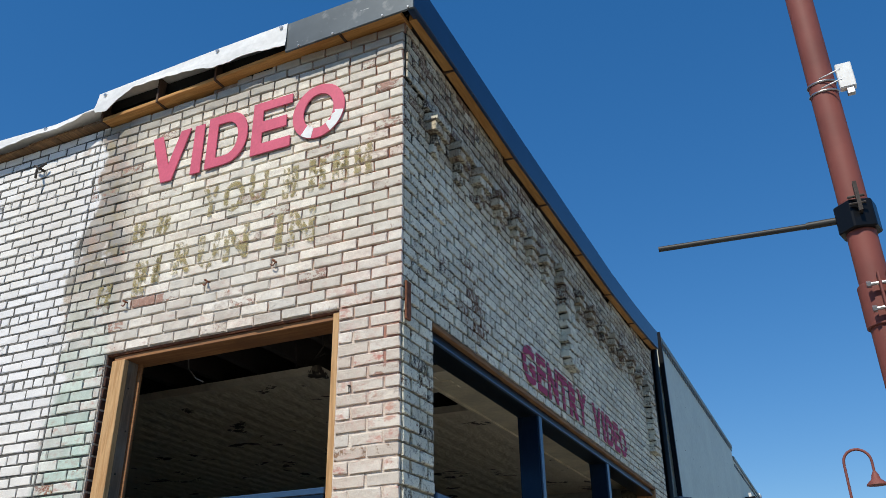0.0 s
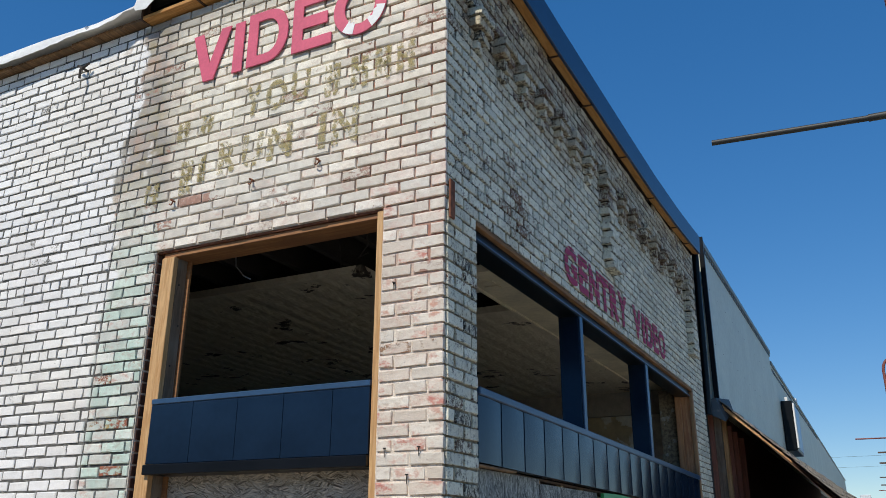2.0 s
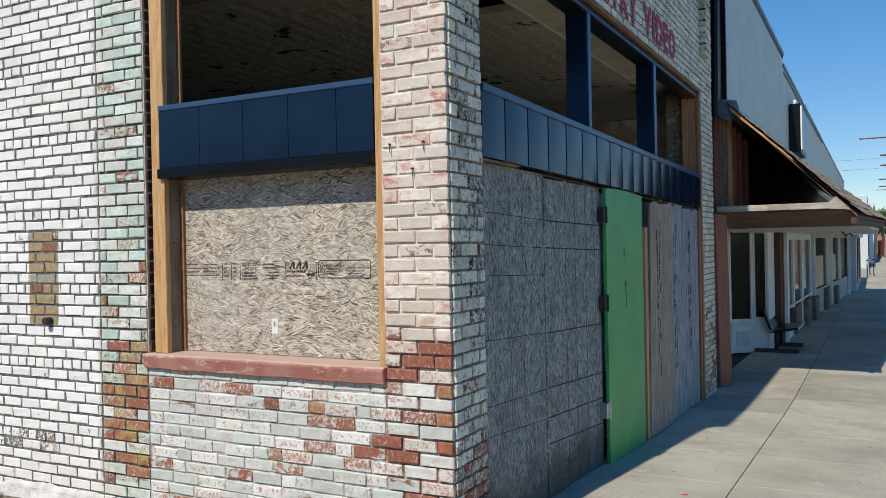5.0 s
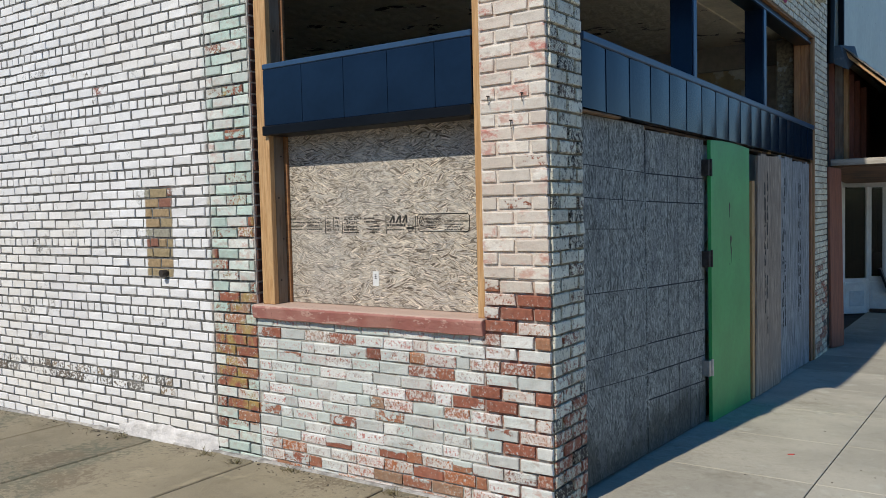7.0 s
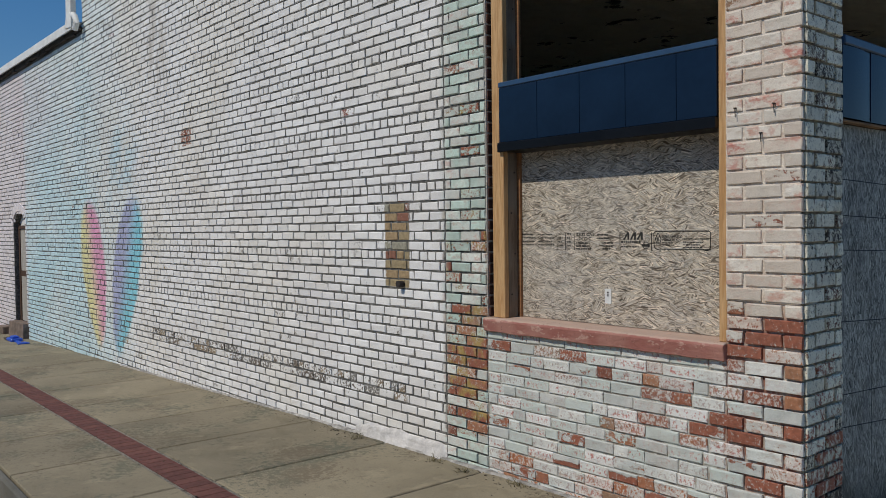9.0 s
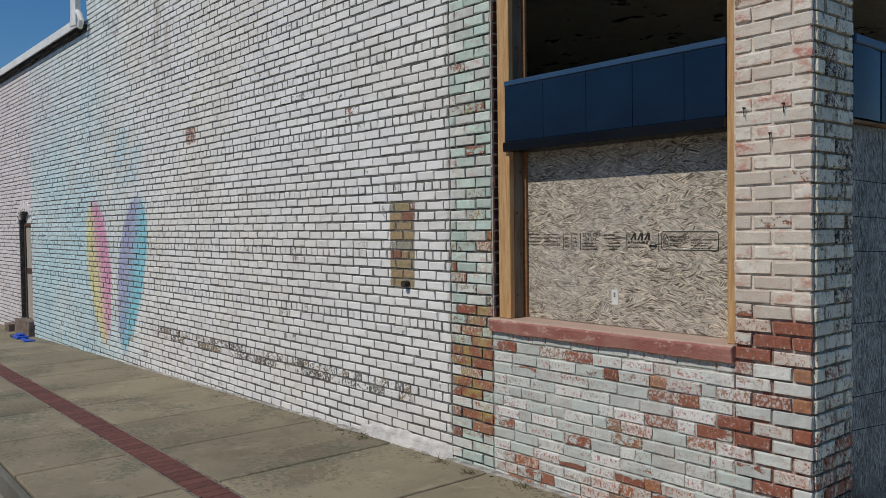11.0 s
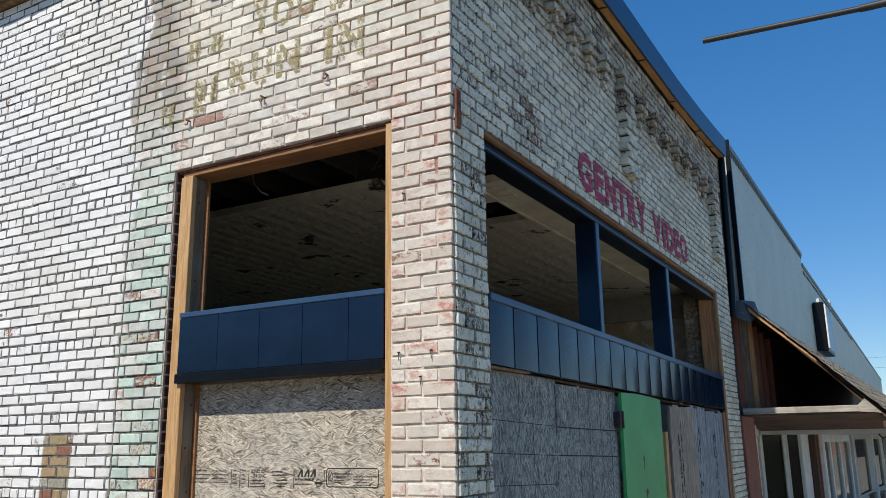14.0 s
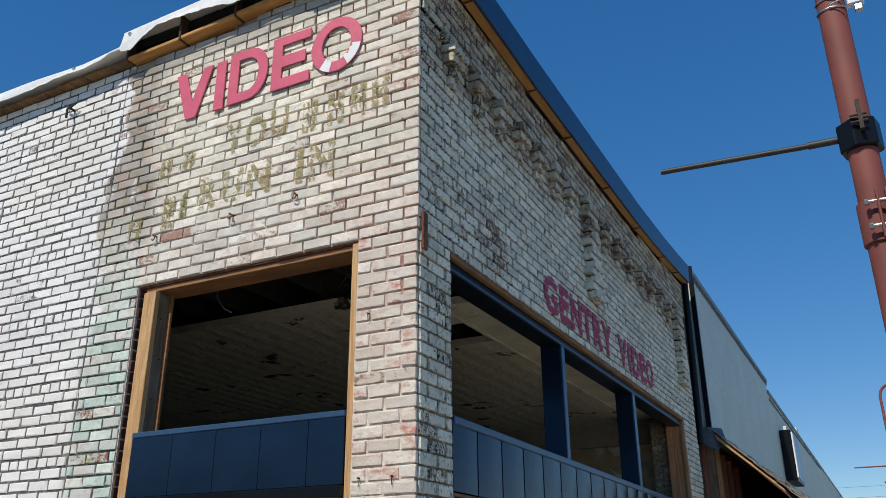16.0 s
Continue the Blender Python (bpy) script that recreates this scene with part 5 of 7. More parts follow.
for a, b in zip(ys, ys[1:]):
    p, q = rise(a), rise(b)
    part("soffit_board", M().hexa([(0.028, a + 0.006, 5.345 + p), (0.108, a + 0.006, 5.338 + p), (0.108, b - 0.008, 5.338 + q), (0.028, b - 0.008, 5.345 + q), (0.028, a + 0.006, 5.39 + p), (0.108, a + 0.006, 5.39 + p), (0.108, b - 0.008, 5.39 + q), (0.028, b - 0.008, 5.39 + q)]), CEDAR["y"], fascia, "orange new pine soffit board", 0.002)
    part("bracket", M().box(-0.10, 0.10, b - 0.008, b + 0.006, 5.333 + q, 5.39 + q), DARKWOOD, fascia)
# Dark backing added so the gap behind the soffit boards looks dark.
for a, b in zip(ys, ys[1:]):
    p, q = rise(a), rise(b)
    part("backing", M().hexa([(-0.3, a, 5.392 + p), (0.06, a, 5.392 + p), (0.06, b, 5.392 + q), (-0.3, b, 5.392 + q), (-0.3, a, 5.53 + p), (0.06, a, 5.53 + p), (0.06, b, 5.53 + q), (-0.3, b, 5.53 + q)]), ROOM_DARK, fascia)

# ---- roof edge over the side ----
edge = thing("roof_edge", "torn white roofing membrane over new pine edge boards", "roof edge")
xs = [-2.45, -1.93, -1.42, -0.43, 0.02]


def between(x, line):
    """Height at x on a line given by a few of its turning points."""
    for (a, p), (b, q) in zip(line, line[1:]):
        if x <= b:
            return lerp(p, q, max(0.0, (x - a) / (b - a)))
    return line[-1][1]


def sag(x):
    """Underside of the edge boards, which sag away from the corner."""
    return between(x, ((-2.45, 5.322), (-1.93, 5.337), (-1.42, 5.361), (-0.78, 5.402), (0.1, 5.408)))


for a, b in zip(xs, xs[1:]):
    p = []
    for dz in (0.0, 0.030):
        for x, y in ((a + 0.008, -0.078), (b - 0.008, -0.074), (b - 0.008, 0.10), (a + 0.008, 0.10)):
            p.append((x, y, sag(x) + dz))
    part("edge_board", M().hexa(p), CEDAR["x"], edge, "orange new pine board", 0.003)
    part("bracket", M().box(a - 0.008, a + 0.008, -0.084, 0.12, sag(a) - 0.006, 5.54), DARKWOOD, edge)
m = M()
x = STEP_X
while x < -2.47:
    b = min(x + rng.uniform(0.12, 0.4), -2.46)
    m.box(x, b - 0.004, -0.062 + rng.uniform(-0.008, 0.014), 0.10, 5.327 + rng.uniform(-0.004, 0.004), 5.352 + rng.uniform(-0.004, 0.012))
    x = b
part("edge_board", m, ROT, edge, "splintered old edge board", 0.003)
part("flashing", M().prism([(-0.808, 5.346), (0.135, 5.362), (0.135, 5.595), (-0.824, 5.580)], -0.128, -0.112, "y"), SLATE, edge, "scuffed grey metal flashing", 0.002)
part("flashing", M().box(-0.82, 0.12, -0.112, 0.4, 5.565, 5.578), SLATE, edge)
for x, z in ((-0.44, 5.362), (-0.08, 5.372), (-0.70, 5.36), (0.10, 5.375)):
    part("washer", M().tube([(x, -0.126, z), (x, -0.137, z)], [0.009, 0.006], 8), STEEL, edge, "round screw washer")


def sheet(x0, x1, n, low, high, wave):
    """A thin torn sheet hanging over the edge; low(x) is its ragged lower line, high(x) its fold."""
    m = M()
    rows = 4
    for i in range(n + 1):
        x = lerp(x0, x1, i / n)
        for j in range(rows + 1):
            z = lerp(high(x), low(x), j / rows)
            m.v.append((x, -0.135 - wave * math.sin(x * 5.1 + j) * (j / rows) - 0.012 * j / rows, z))
        m.v.append((x, 0.35, high(x) + 0.004))
    w = rows + 2
    for i in range(n):
        for j in range(rows):
            m.f.append((i * w + j, i * w + j + 1, (i + 1) * w + j + 1, (i + 1) * w + j))
        m.f.append((i * w, (i + 1) * w, (i + 1) * w + rows + 1, i * w + rows + 1))
    return m


def ragged(x):
    if x > -2.475:
        z = between(x, ((-2.475, 5.43), (-2.455, 5.362), (-2.36, 5.348), (-2.28, 5.405), (-2.19, 5.455), (-2.11, 5.483), (-1.95, 5.476), (-1.77, 5.460), (-1.54, 5.442), (-1.40, 5.408), (-1.30, 5.410), (-1.12, 5.432), (-0.83, 5.391)))
    else:
        z = between(x, ((-10.3, 5.34), (-6.0, 5.33), (-4.6, 5.345), (-3.9, 5.32), (-3.43, 5.327), (-3.08, 5.341), (-2.84, 5.327), (-2.66, 5.352), (-2.575, 5.382), (-2.46, 5.395)))
    return z + 0.003 * math.sin(x * 41) + 0.002 * math.sin(x * 97)


def ridge(x):
    if x > -2.475:
        return between(x, ((-2.475, 5.53), (-1.38, 5.570), (-0.80, 5.580)))
    return between(x, ((-10.3, 5.42), (-3.45, 5.413), (-2.86, 5.385), (-2.46, 5.418)))


s1 = part("membrane", sheet(-2.475, -0.80, 80, ragged, ridge, 0.006), WHITE, edge, "torn white roofing membrane")
s2_ = part("membrane", sheet(STEP_X, -2.476, 160, ragged, ridge, 0.005), WHITE, edge, "torn white roofing membrane")
for s in (s1, s2_):
    mod = s.modifiers.new("thickness", "SOLIDIFY")
    mod.thickness = 0.004
# Black boxes added so the gap under the torn membrane reads dark.
part("gap_fill", M().box(-2.44, -0.83, -0.02, 0.10, 5.44, 5.525).box(-2.40, -1.0, 0.0, 0.10, 5.37, 5.44).box(STEP_X, -2.45, -0.02, 0.10, 5.366, 5.375), BLACK, edge, "black fill for the dark gap under the membrane")
m = M()
for x, z in ((-1.372, 5.545), (-2.385, 5.498), (-2.955, 5.372), (-0.845, 5.555), (-4.4, 5.385), (-6.0, 5.385)):
    part("washer", M().tube([(x, -0.135, z), (x, -0.150, z)], [0.016, 0.012], 10), STEEL, edge, "round screw washer")

# gutter and coping of the lower part
GZ = LOW_TOP + 0.02
gut = M().prism([(-0.12, GZ), (-0.12, GZ + 0.115), (-0.105, GZ + 0.13), (0.05, GZ + 0.12), (0.05, GZ + 0.09), (-0.10, GZ + 0.09), (-0.10, GZ)], -26, STEP_X - 0.10, "x")
gutter = thing("gutter", "white metal gutter with an elbow along the lower roof edge", "gutter")
part("channel", gut, WHITEWOOD, gutter, "", 0.004)
part("downpipe", M().prism([(STEP_X - 0.34, GZ + 0.05), (STEP_X - 0.05, GZ + 0.02), (STEP_X - 0.04, 5.30), (STEP_X - 0.26, 5.30), (STEP_X - 0.28, GZ + 0.20)], -0.135, -0.06, "y"), WHITEWOOD, gutter, "flat white pipe rising along the roof step", 0.01, False, 2)
part("elbow", M().tube([(STEP_X - 0.10, -0.10, GZ + 0.22), (STEP_X + 0.03, -0.10, GZ + 0.16), (STEP_X + 0.10, -0.10, GZ + 0.05), (STEP_X + 0.02, -0.10, GZ - 0.02)], 0.04, 10), WHITEWOOD, gutter, "", 0, True)
m = M()
x = -26.0
while x < STEP_X - 0.1:
    b = min(x + rng.uniform(0.15, 0.5), STEP_X)
    m.box(x, b, -0.06 + rng.uniform(0, 0.02), 0.34, LOW_TOP - rng.uniform(-0.008, 0.035), LOW_TOP + 0.06)
    x = b
solid("coping", m, IRON, "dark ragged roofing edge on the lower wall", "coping", bevel=0.004)

# ---- side door far along the wall ----
door2 = thing("door_2", "weathered grey wooden side door under a brick arch", "door", kind="structure")
part("frame", M().box(DOOR_L, DOOR_L + 0.07, 0.075, 0.2, 0.05, DOOR_T).box(DOOR_R - 0.07, DOOR_R, 0.075, 0.2, 0.05, DOOR_T).box(DOOR_L + 0.07, DOOR_R - 0.07, 0.07, 0.2, 1.70, 1.76), DARKWOOD, door2, "dark stained frame", 0.004)
part("leaf", M().box(DOOR_L + 0.07, DOOR_R - 0.07, 0.095, 0.14, 0.06, 1.70), wood("grey_door_boards", (0.46, 0.43, 0.39), (0.34, 0.31, 0.27), "z"), door2, "weathered grey leaf", 0.003)
part("rail", M().box(DOOR_L + 0.07, DOOR_R - 0.07, 0.088, 0.096, 0.86, 0.96), DARKWOOD, door2, "dark lock rail", 0.003)
part("fanlight", M().box(DOOR_L, DOOR_R, 0.10, 0.14, 1.762, 2.2), WHITEWOOD, door2, "white boarded fanlight")
solid("door_step", M().hexa([(-14.5, -0.12, -0.26), (-13.55, -0.10, -0.26), (-13.55, 0.09, -0.26), (-14.5, 0.09, -0.26), (-14.48, -0.10, 0.06), (-13.57, -0.09, 0.07), (-13.57, 0.09, 0.07), (-14.48, 0.09, 0.06)]), STONE, "worn brown stone step at the side door", "step", bevel=0.015, seg=2)
GD = ground_z(-13.4, -0.2)
solid("blue_tray", M().box(-13.62, -13.28, -0.34, -0.16, GD, GD + 0.05).box(-13.55, -13.35, -0.30, -0.20, GD + 0.05, GD + 0.085), BLUE_PLASTIC, "bright blue plastic tray lying on the pavement", "tray", bevel=0.01)
solid("blue_scoop", M().box(-13.25, -12.95, -0.30, -0.24, GD, GD + 0.03).prism([(-12.95, -0.33), (-12.75, -0.36), (-12.75, -0.18), (-12.95, -0.21)], GD, GD + 0.035, "z"), BLUE_PLASTIC, "bright blue plastic scoop on the pavement", "scoop", bevel=0.006)
solid("dark_sheet", M().prism([(-14.0, -0.30), (-13.66, -0.34), (-13.64, -0.14), (-13.95, -0.12)], GD - 0.01, GD + 0.02, "z"), SOIL, "dark flat sheet of rubbish on the pavement", "rubbish")
solid("stone_block", M().box(-15.05, -14.70, -0.16, 0.0, GD - 0.03, GD + 0.13), STONE, "rough grey stone block against the wall", "stone", bevel=0.03, seg=2)

# ---- fittings on the side wall ----
def ring_bolt(x, z):
    t = thing("ring_bolt", "rusty iron ring bolt in the painted brick", "ring bolt", "ring bolts over the window", at=(x, 0, z))
    part("shank", M().tube([(x, 0.01, z), (x, -0.036, z)], 0.006, 8), RUST, t, smooth=True)
    part("ring", M().tube([(x + 0.017 * math.sin(a / 8 * math.pi), -0.030 - 0.004 * math.sin(a / 8 * math.pi), z - 0.016 + 0.018 * math.cos(a / 8 * math.pi)) for a in range(-1, 12)], 0.004, 8), RUST, t, smooth=True)


for x, z in ((-1.335, 3.85), (-0.838, 3.88), (-1.98, 3.83)):
    ring_bolt(x, z)
hook = thing("wall_hook", "black iron wall hook under the roof edge", "hook", at=(-3.05, 0, 5.1))
part("shank", M().tube([(-3.05, 0.01, 5.10), (-3.05, -0.06, 5.10), (-3.03, -0.08, 5.06), (-3.04, -0.07, 5.00)], 0.010, 8), IRON, hook, smooth=True)
part("arm", M().tube([(-3.11, -0.045, 5.14), (-3.05, -0.05, 5.10), (-2.99, -0.045, 5.13)], 0.009, 8), IRON, hook, smooth=True)
solid("wall_pipe", M().tube([(-2.985, 0.02, 1.225), (-2.985, -0.045, 1.225)], [0.025, 0.025], 16).tube([(-2.985, -0.044, 1.225), (-2.985, -0.0455, 1.225)], 0.017, 16), IRON, "short iron pipe stub sticking out of the brick", "pipe stub", smooth=True)
solid("iron_strap", M().box(0.004, 0.018, 0.03, 0.085, 3.385, 3.61), RUST, "rusty iron strap at the brick corner", "strap", bevel=0.004)
m = M()
for x, z in ((-0.330, 2.19), (-0.135, 2.19), (-0.2, 2.06), (-0.3, 3.05)):
    m.tube([(x, 0.005, z), (x, -0.02, z - 0.002)], 0.004, 6).tube([(x, -0.012, z), (x + 0.004, -0.014, z - 0.045)], 0.0025, 5)
solid("nails", m, IRON, "old nails and wire ends in the corner pier", "nail", kind="stuff")

# ---- pink letters ----
def letter(ch, u0, u1, v0, v1):
    """One cut-out letter, leaning to the right, a little off the wall."""
    w, h = u1 - u0, v1 - v0
    sk = 0.0
    t = 0.082
    P = lambda a, b: (a * (w - sk) + sk * b + u0, v0 + b * h)
    m = M()
    y0, y1 = -0.020, -0.009
    s = t / (w - sk)
    b = 0.20
    if ch == "V":
        m.prism([(u0, v1), (u0 + t * 1.08, v1), (u0 + w * 0.5, v0 + h * 0.36), (u1 - t * 1.08, v1), (u1, v1), (u0 + w * 0.5 + t * 0.55, v0), (u0 + w * 0.5 - t * 0.55, v0)], y0, y1, "y")
    elif ch == "I":
        m.prism([P(0, 0), P(1, 0), P(1, 1), P(0, 1)], y0, y1, "y")
    elif ch == "E":
        m.prism([P(0, 0), P(1, 0), P(1, b), P(s, b), P(s, 0.40), P(0.88, 0.40), P(0.88, 0.62), P(s, 0.62), P(s, 1 - b * 0.9), P(1, 1 - b * 0.9), P(1, 1), P(0, 1)], y0, y1, "y")
    else:
        n = 40
        if ch == "D":
            def curve(k, a):
                q = -math.pi / 2 + math.pi * a
                e = 0 if k == 0 else 1
                ax, bz = (1 - 0.42) - e * s * 0.95, 0.5 - e * b * 0.9
                return P(0.42 + ax * math.cos(q) ** 0.75 if math.cos(q) > 0 else 0.42, 0.5 + bz * math.sin(q))
            outer = [P(0, 0)] + [curve(0, i / n) for i in range(n + 1)] + [P(0, 1)]
            inner = [P(s, b * 0.9)] + [curve(1, i / n) for i in range(n + 1)] + [P(s, 1 - b * 0.9)]
        else:
            outer = [P(0.5 + 0.5 * math.cos(a), 0.5 + 0.5 * math.sin(a)) for a in (2 * math.pi * i / n for i in range(n))]
            inner = [P(0.5 + (0.5 - s * 1.02) * math.cos(a), 0.5 + (0.5 - b * 0.92) * math.sin(a)) for a in (2 * math.pi * i / n for i in range(n))]
        q = len(outer)
        k = len(m.v)
        for yy in (y0, y1):
            m.v += [(u, yy, v) for u, v in outer] + [(u, yy, v) for u, v in inner]
        for i in range(q):
            j = (i + 1) % q
            m.f += [(k + i, k + j, k + q + j, k + q + i), (k + 2 * q + j, k + 2 * q + i, k + 3 * q + i, k + 3 * q + j), (k + i, k + 2 * q + i, k + 2 * q + j, k + j), (k + q + j, k + 3 * q + j, k + 3 * q + i, k + q + i)]
    return m


for ch, u0, u1 in (("V", -1.966, -1.625), ("I", -1.592, -1.508), ("D", -1.472, -1.140), ("E", -1.104, -0.796), ("O", -0.786, -0.398)):
    v0, v1 = (4.672, 5.06) if ch in "VI" else (4.678, 5.085)
    lt = solid("sign_letter", letter(ch, u0, u1, v0, v1), PINK, "faded pink cut-out plastic letter " + ch + " on brick", "sign letter", "pink sign letters", bevel=0.003)
    if ch == "O":
        for a0, a1, r0, r1 in ((-1.05, -0.22, 0.66, 1.0), (-2.25, -1.80, 0.60, 0.99)):
            pts = []
            for i in range(7):
                a = lerp(a0, a1, i / 6)
                pts.append((a, r1))
            for i in range(7):
                a = lerp(a1, a0, i / 6)
                pts.append((a, r0 + 0.05 * math.sin(i * 2.1)))
            m = M().prism([(-0.592 + 0.192 * math.cos(a) * r, 4.8815 + 0.2035 * math.sin(a) * r) for a, r in pts], -0.0225, -0.0198, "y")
            part("bare_patch", m, WHITE, lt, "white patch where the pink has peeled")

# ---- painted lettering ----
on_side = lambda u, v, d: (u, -0.0068 - d, v)
painted = thing("painted_words", "faded ochre hand-painted words on the brick over the window", "lettering", kind="structure")
for body, u0, u1, v0, v1 in (("Y", -1.46, -1.31, 4.31, 4.53), ("O", -1.285, -1.12, 4.31, 4.53), ("U", -1.085, -0.945, 4.32, 4.54), ("R", -1.635, -1.48, 3.95, 4.17), ("U", -1.44, -1.28, 3.95, 4.18), ("N", -1.24, -1.05, 3.96, 4.19), ("I", -0.855, -0.805, 3.96, 4.20), ("N", -0.76, -0.575, 3.96, 4.21)):
    part("letter", laid(lettering(body, 0.3, 0.012, 0.001), u0, u1, v0, v1, on_side), OCHRE, painted)
for u0, u1, v0, v1 in ((-0.83, -0.72, 4.30, 4.52), (-0.64, -0.52, 4.31, 4.53), (-0.47, -0.36, 4.32, 4.54), (-0.32, -0.20, 4.33, 4.54), (-1.82, -1.71, 4.27, 4.42), (-2.02, -1.92, 4.25, 4.40), (-1.95, -1.85, 3.86, 4.10), (-2.25, -2.13, 3.84, 4.0), (-1.80, -1.74, 3.92, 4.12)):
    part("letter_bar", M().box(u0, u0 + 0.045, -0.0082, -0.0062, v0, v1).box(u1 - 0.045, u1, -0.0082, -0.0062, v0, v1).box(u0 + 0.03, u1 - 0.02, -0.0082, -0.0062, (v0 + v1) / 2 - 0.02, (v0 + v1) / 2 + 0.03), OCHRE, painted)
on_front = lambda u, v, d: (0.0072 + d, u, v)
title = thing("painted_title", "worn magenta painted words on the grey front brick", "lettering", kind="structure")
for body, u0, u1 in (("G", 1.95, 2.24), ("E", 2.29, 2.52), ("N", 2.56, 2.83), ("T", 2.85, 3.12), ("R", 3.15, 3.42), ("Y", 3.41, 3.72), ("V", 3.93, 4.24), ("I", 4.28, 4.37), ("D", 4.42, 4.70), ("E", 4.73, 4.95), ("O", 4.98, 5.27)):
    part("letter", laid(lettering(body, 0.3, 0.013, 0.0012), u0, u1, 3.575, 3.880, on_front), MAGENTA, title)

# ---- gap and rain pipe between the buildings ----
solid("rain_pipe", M().tube([(0.01, 7.58, 3.30), (0.02, 7.60, 3.6), (0.04, 7.66, 5.6)], 0.045, 10), BLACK, "black rain pipe in the gap between buildings", "rain pipe", smooth=True)
tagged(part("wall_gap", M().box(-3, -0.06, END, 7.95, -0.4, 5.7), ROOM_DARK), "dark wall in the gap between the two buildings", "wall", kind="structure")

# ---- neighbour: metal-clad shop with a shingled canopy ----
shop = thing("shop_building", "low shop with grey-green metal false front and wooden canopy", "building")
part("cladding", M().prism([(7.92, 3.45), (15.95, 3.45), (15.95, 5.72), (7.92, 5.72)], -0.1, 0.10, "x"), CLAD, shop, "grey-green sheet metal cladding")
part("cladding", M().prism([(15.96, 3.45), (56.0, 3.45), (56.0, 5.30), (15.96, 5.48)], -0.1, 0.10, "x"), CLAD, shop, "grey-green sheet metal cladding")
part("cap", M().box(-0.15, 0.13, 7.90, 15.97, 5.72, 5.80), plain("grey_metal_cap", (0.20, 0.23, 0.235), 0.45, 0.2), shop, "folded metal cap", 0.006)
part("cap", M().prism([(15.98, 5.48), (56, 5.30), (56, 5.37), (15.98, 5.56)], -0.15, 0.13, "x"), plain("grey_metal_cap_low", (0.20, 0.23, 0.235), 0.45, 0.2), shop, "folded metal cap", 0.006)
m = M()
for i in range(42):
    y = 8.05 + i * 0.19
    m.box(0.10, 0.118, y, y + 0.10, 5.655, 5.70)
for i in range(60):
    y = 16.1 + i * 0.245
    m.box(0.10, 0.118, y, y + 0.10, 5.34 - 0.005 * (i / 10), 5.40 - 0.005 * (i / 10))
tagged(part("ribs", m, plain("dark_metal_ribs", (0.11, 0.125, 0.125), 0.5), shop, "row of folded ribs under the cap"), kind="stuff")
m = M()
for z in (5.15, 4.35):
    for i in range(11):
        y = 8.2 + i * 0.70
        m.tube([(0.10, y, z), (0.104, y, z)], 0.006, 6)
tagged(part("screws", m, IRON, shop, "rows of dark screw heads"), kind="stuff")
part("corner_trim", M().box(0.06, 0.125, 7.88, 7.93, 3.45, 5.86), BLACK, shop, "black corner trim", 0.004)
part("body", M().box(-9, -2.3, 7.96, 56, -0.5, 5.25).box(-2.3, -0.15, 7.96, 56, 3.3, 5.25).box(-2.3, -0.15, 30.1, 56, -0.5, 3.3), ROOM_DARK, shop)
sign = thing("box_sign", "dark-framed lightbox sign with a blue and white face", "sign", at=(0.25, 18.0, 4.2))
part("case", M().box(0.11, 0.35, 17.2, 18.9, 3.70, 4.84), BLACK, sign, "dark metal case", 0.015)
part("face", M().box(0.352, 0.36, 17.26, 18.84, 3.77, 4.78), plain("blue_sign_face", (0.16, 0.24, 0.42), 0.3), sign, "blue face")
part("face_edge", M().box(0.352, 0.385, 17.20, 17.5, 3.76, 4.78), WHITEWOOD, sign, "white edge strip")
part("lamp", M().box(0.2, 0.26, 17.3, 17.38, 4.84, 4.94), WHITEWOOD, sign)
part("vent_cap", M().box(-0.3, 0.0, 24.0, 24.5, 5.44, 5.9), WHITEWOOD, shop, "white vent cap on the roof")

# canopy
CY0, CY1 = 7.85, 30.0
canopy = thing("canopy", "wooden pavement canopy with worn shingles and an open gable end", "canopy")
E_X, E_Z = 1.60, 1.935


def eave(y):
    """The canopy grows wider past its first bay."""
    return E_X + 0.34 * max(0, min(1, (y - 8.2) / 4.5))


cuts = [CY0, 8.2, 9.7, 11.2, 12.7, CY1]
m = M()
for a, b in zip(cuts, cuts[1:]):
    m.hexa([(0.10, a, 3.47), (eave(a) + 0.06, a, E_Z - 0.01), (eave(b) + 0.06, b, E_Z - 0.01), (0.10, b, 3.47), (0.10, a, 3.52), (eave(a) + 0.06, a, E_Z + 0.03), (eave(b) + 0.06, b, E_Z + 0.03), (0.10, b, 3.52)])
part("deck", m, BROWN, canopy, "weathered roof boards")
m = M()
for i in range(13):
    t0, t1 = i / 13, (i + 1.25) / 13
    y = CY0 - 0.05
    while y < CY1:
        w = rng.uniform(0.14, 0.30) * (1 if y < 16 else 2)
        o = rng.uniform(-0.02, 0.02)
        x0, x1 = lerp(0.10, eave(y) + 0.1, t0), lerp(0.10, eave(y) + 0.1, t1) + o
        z0, z1 = lerp(3.545, E_Z + 0.06, t0), lerp(3.545, E_Z + 0.06, t1) + 0.006
        e = y + w - 0.008
        m.hexa([(x0, y, z0 - 0.01), (x1, y, z1), (x1, e, z1), (x0, e, z0 - 0.01), (x0, y, z0 + 0.002), (x1, y, z1 + 0.018), (x1, e, z1 + 0.018), (x0, e, z0 + 0.002)])
        y += w
tagged(part("shingles", m, SHINGLE, canopy, "worn grey-brown shingles"), kind="stuff")
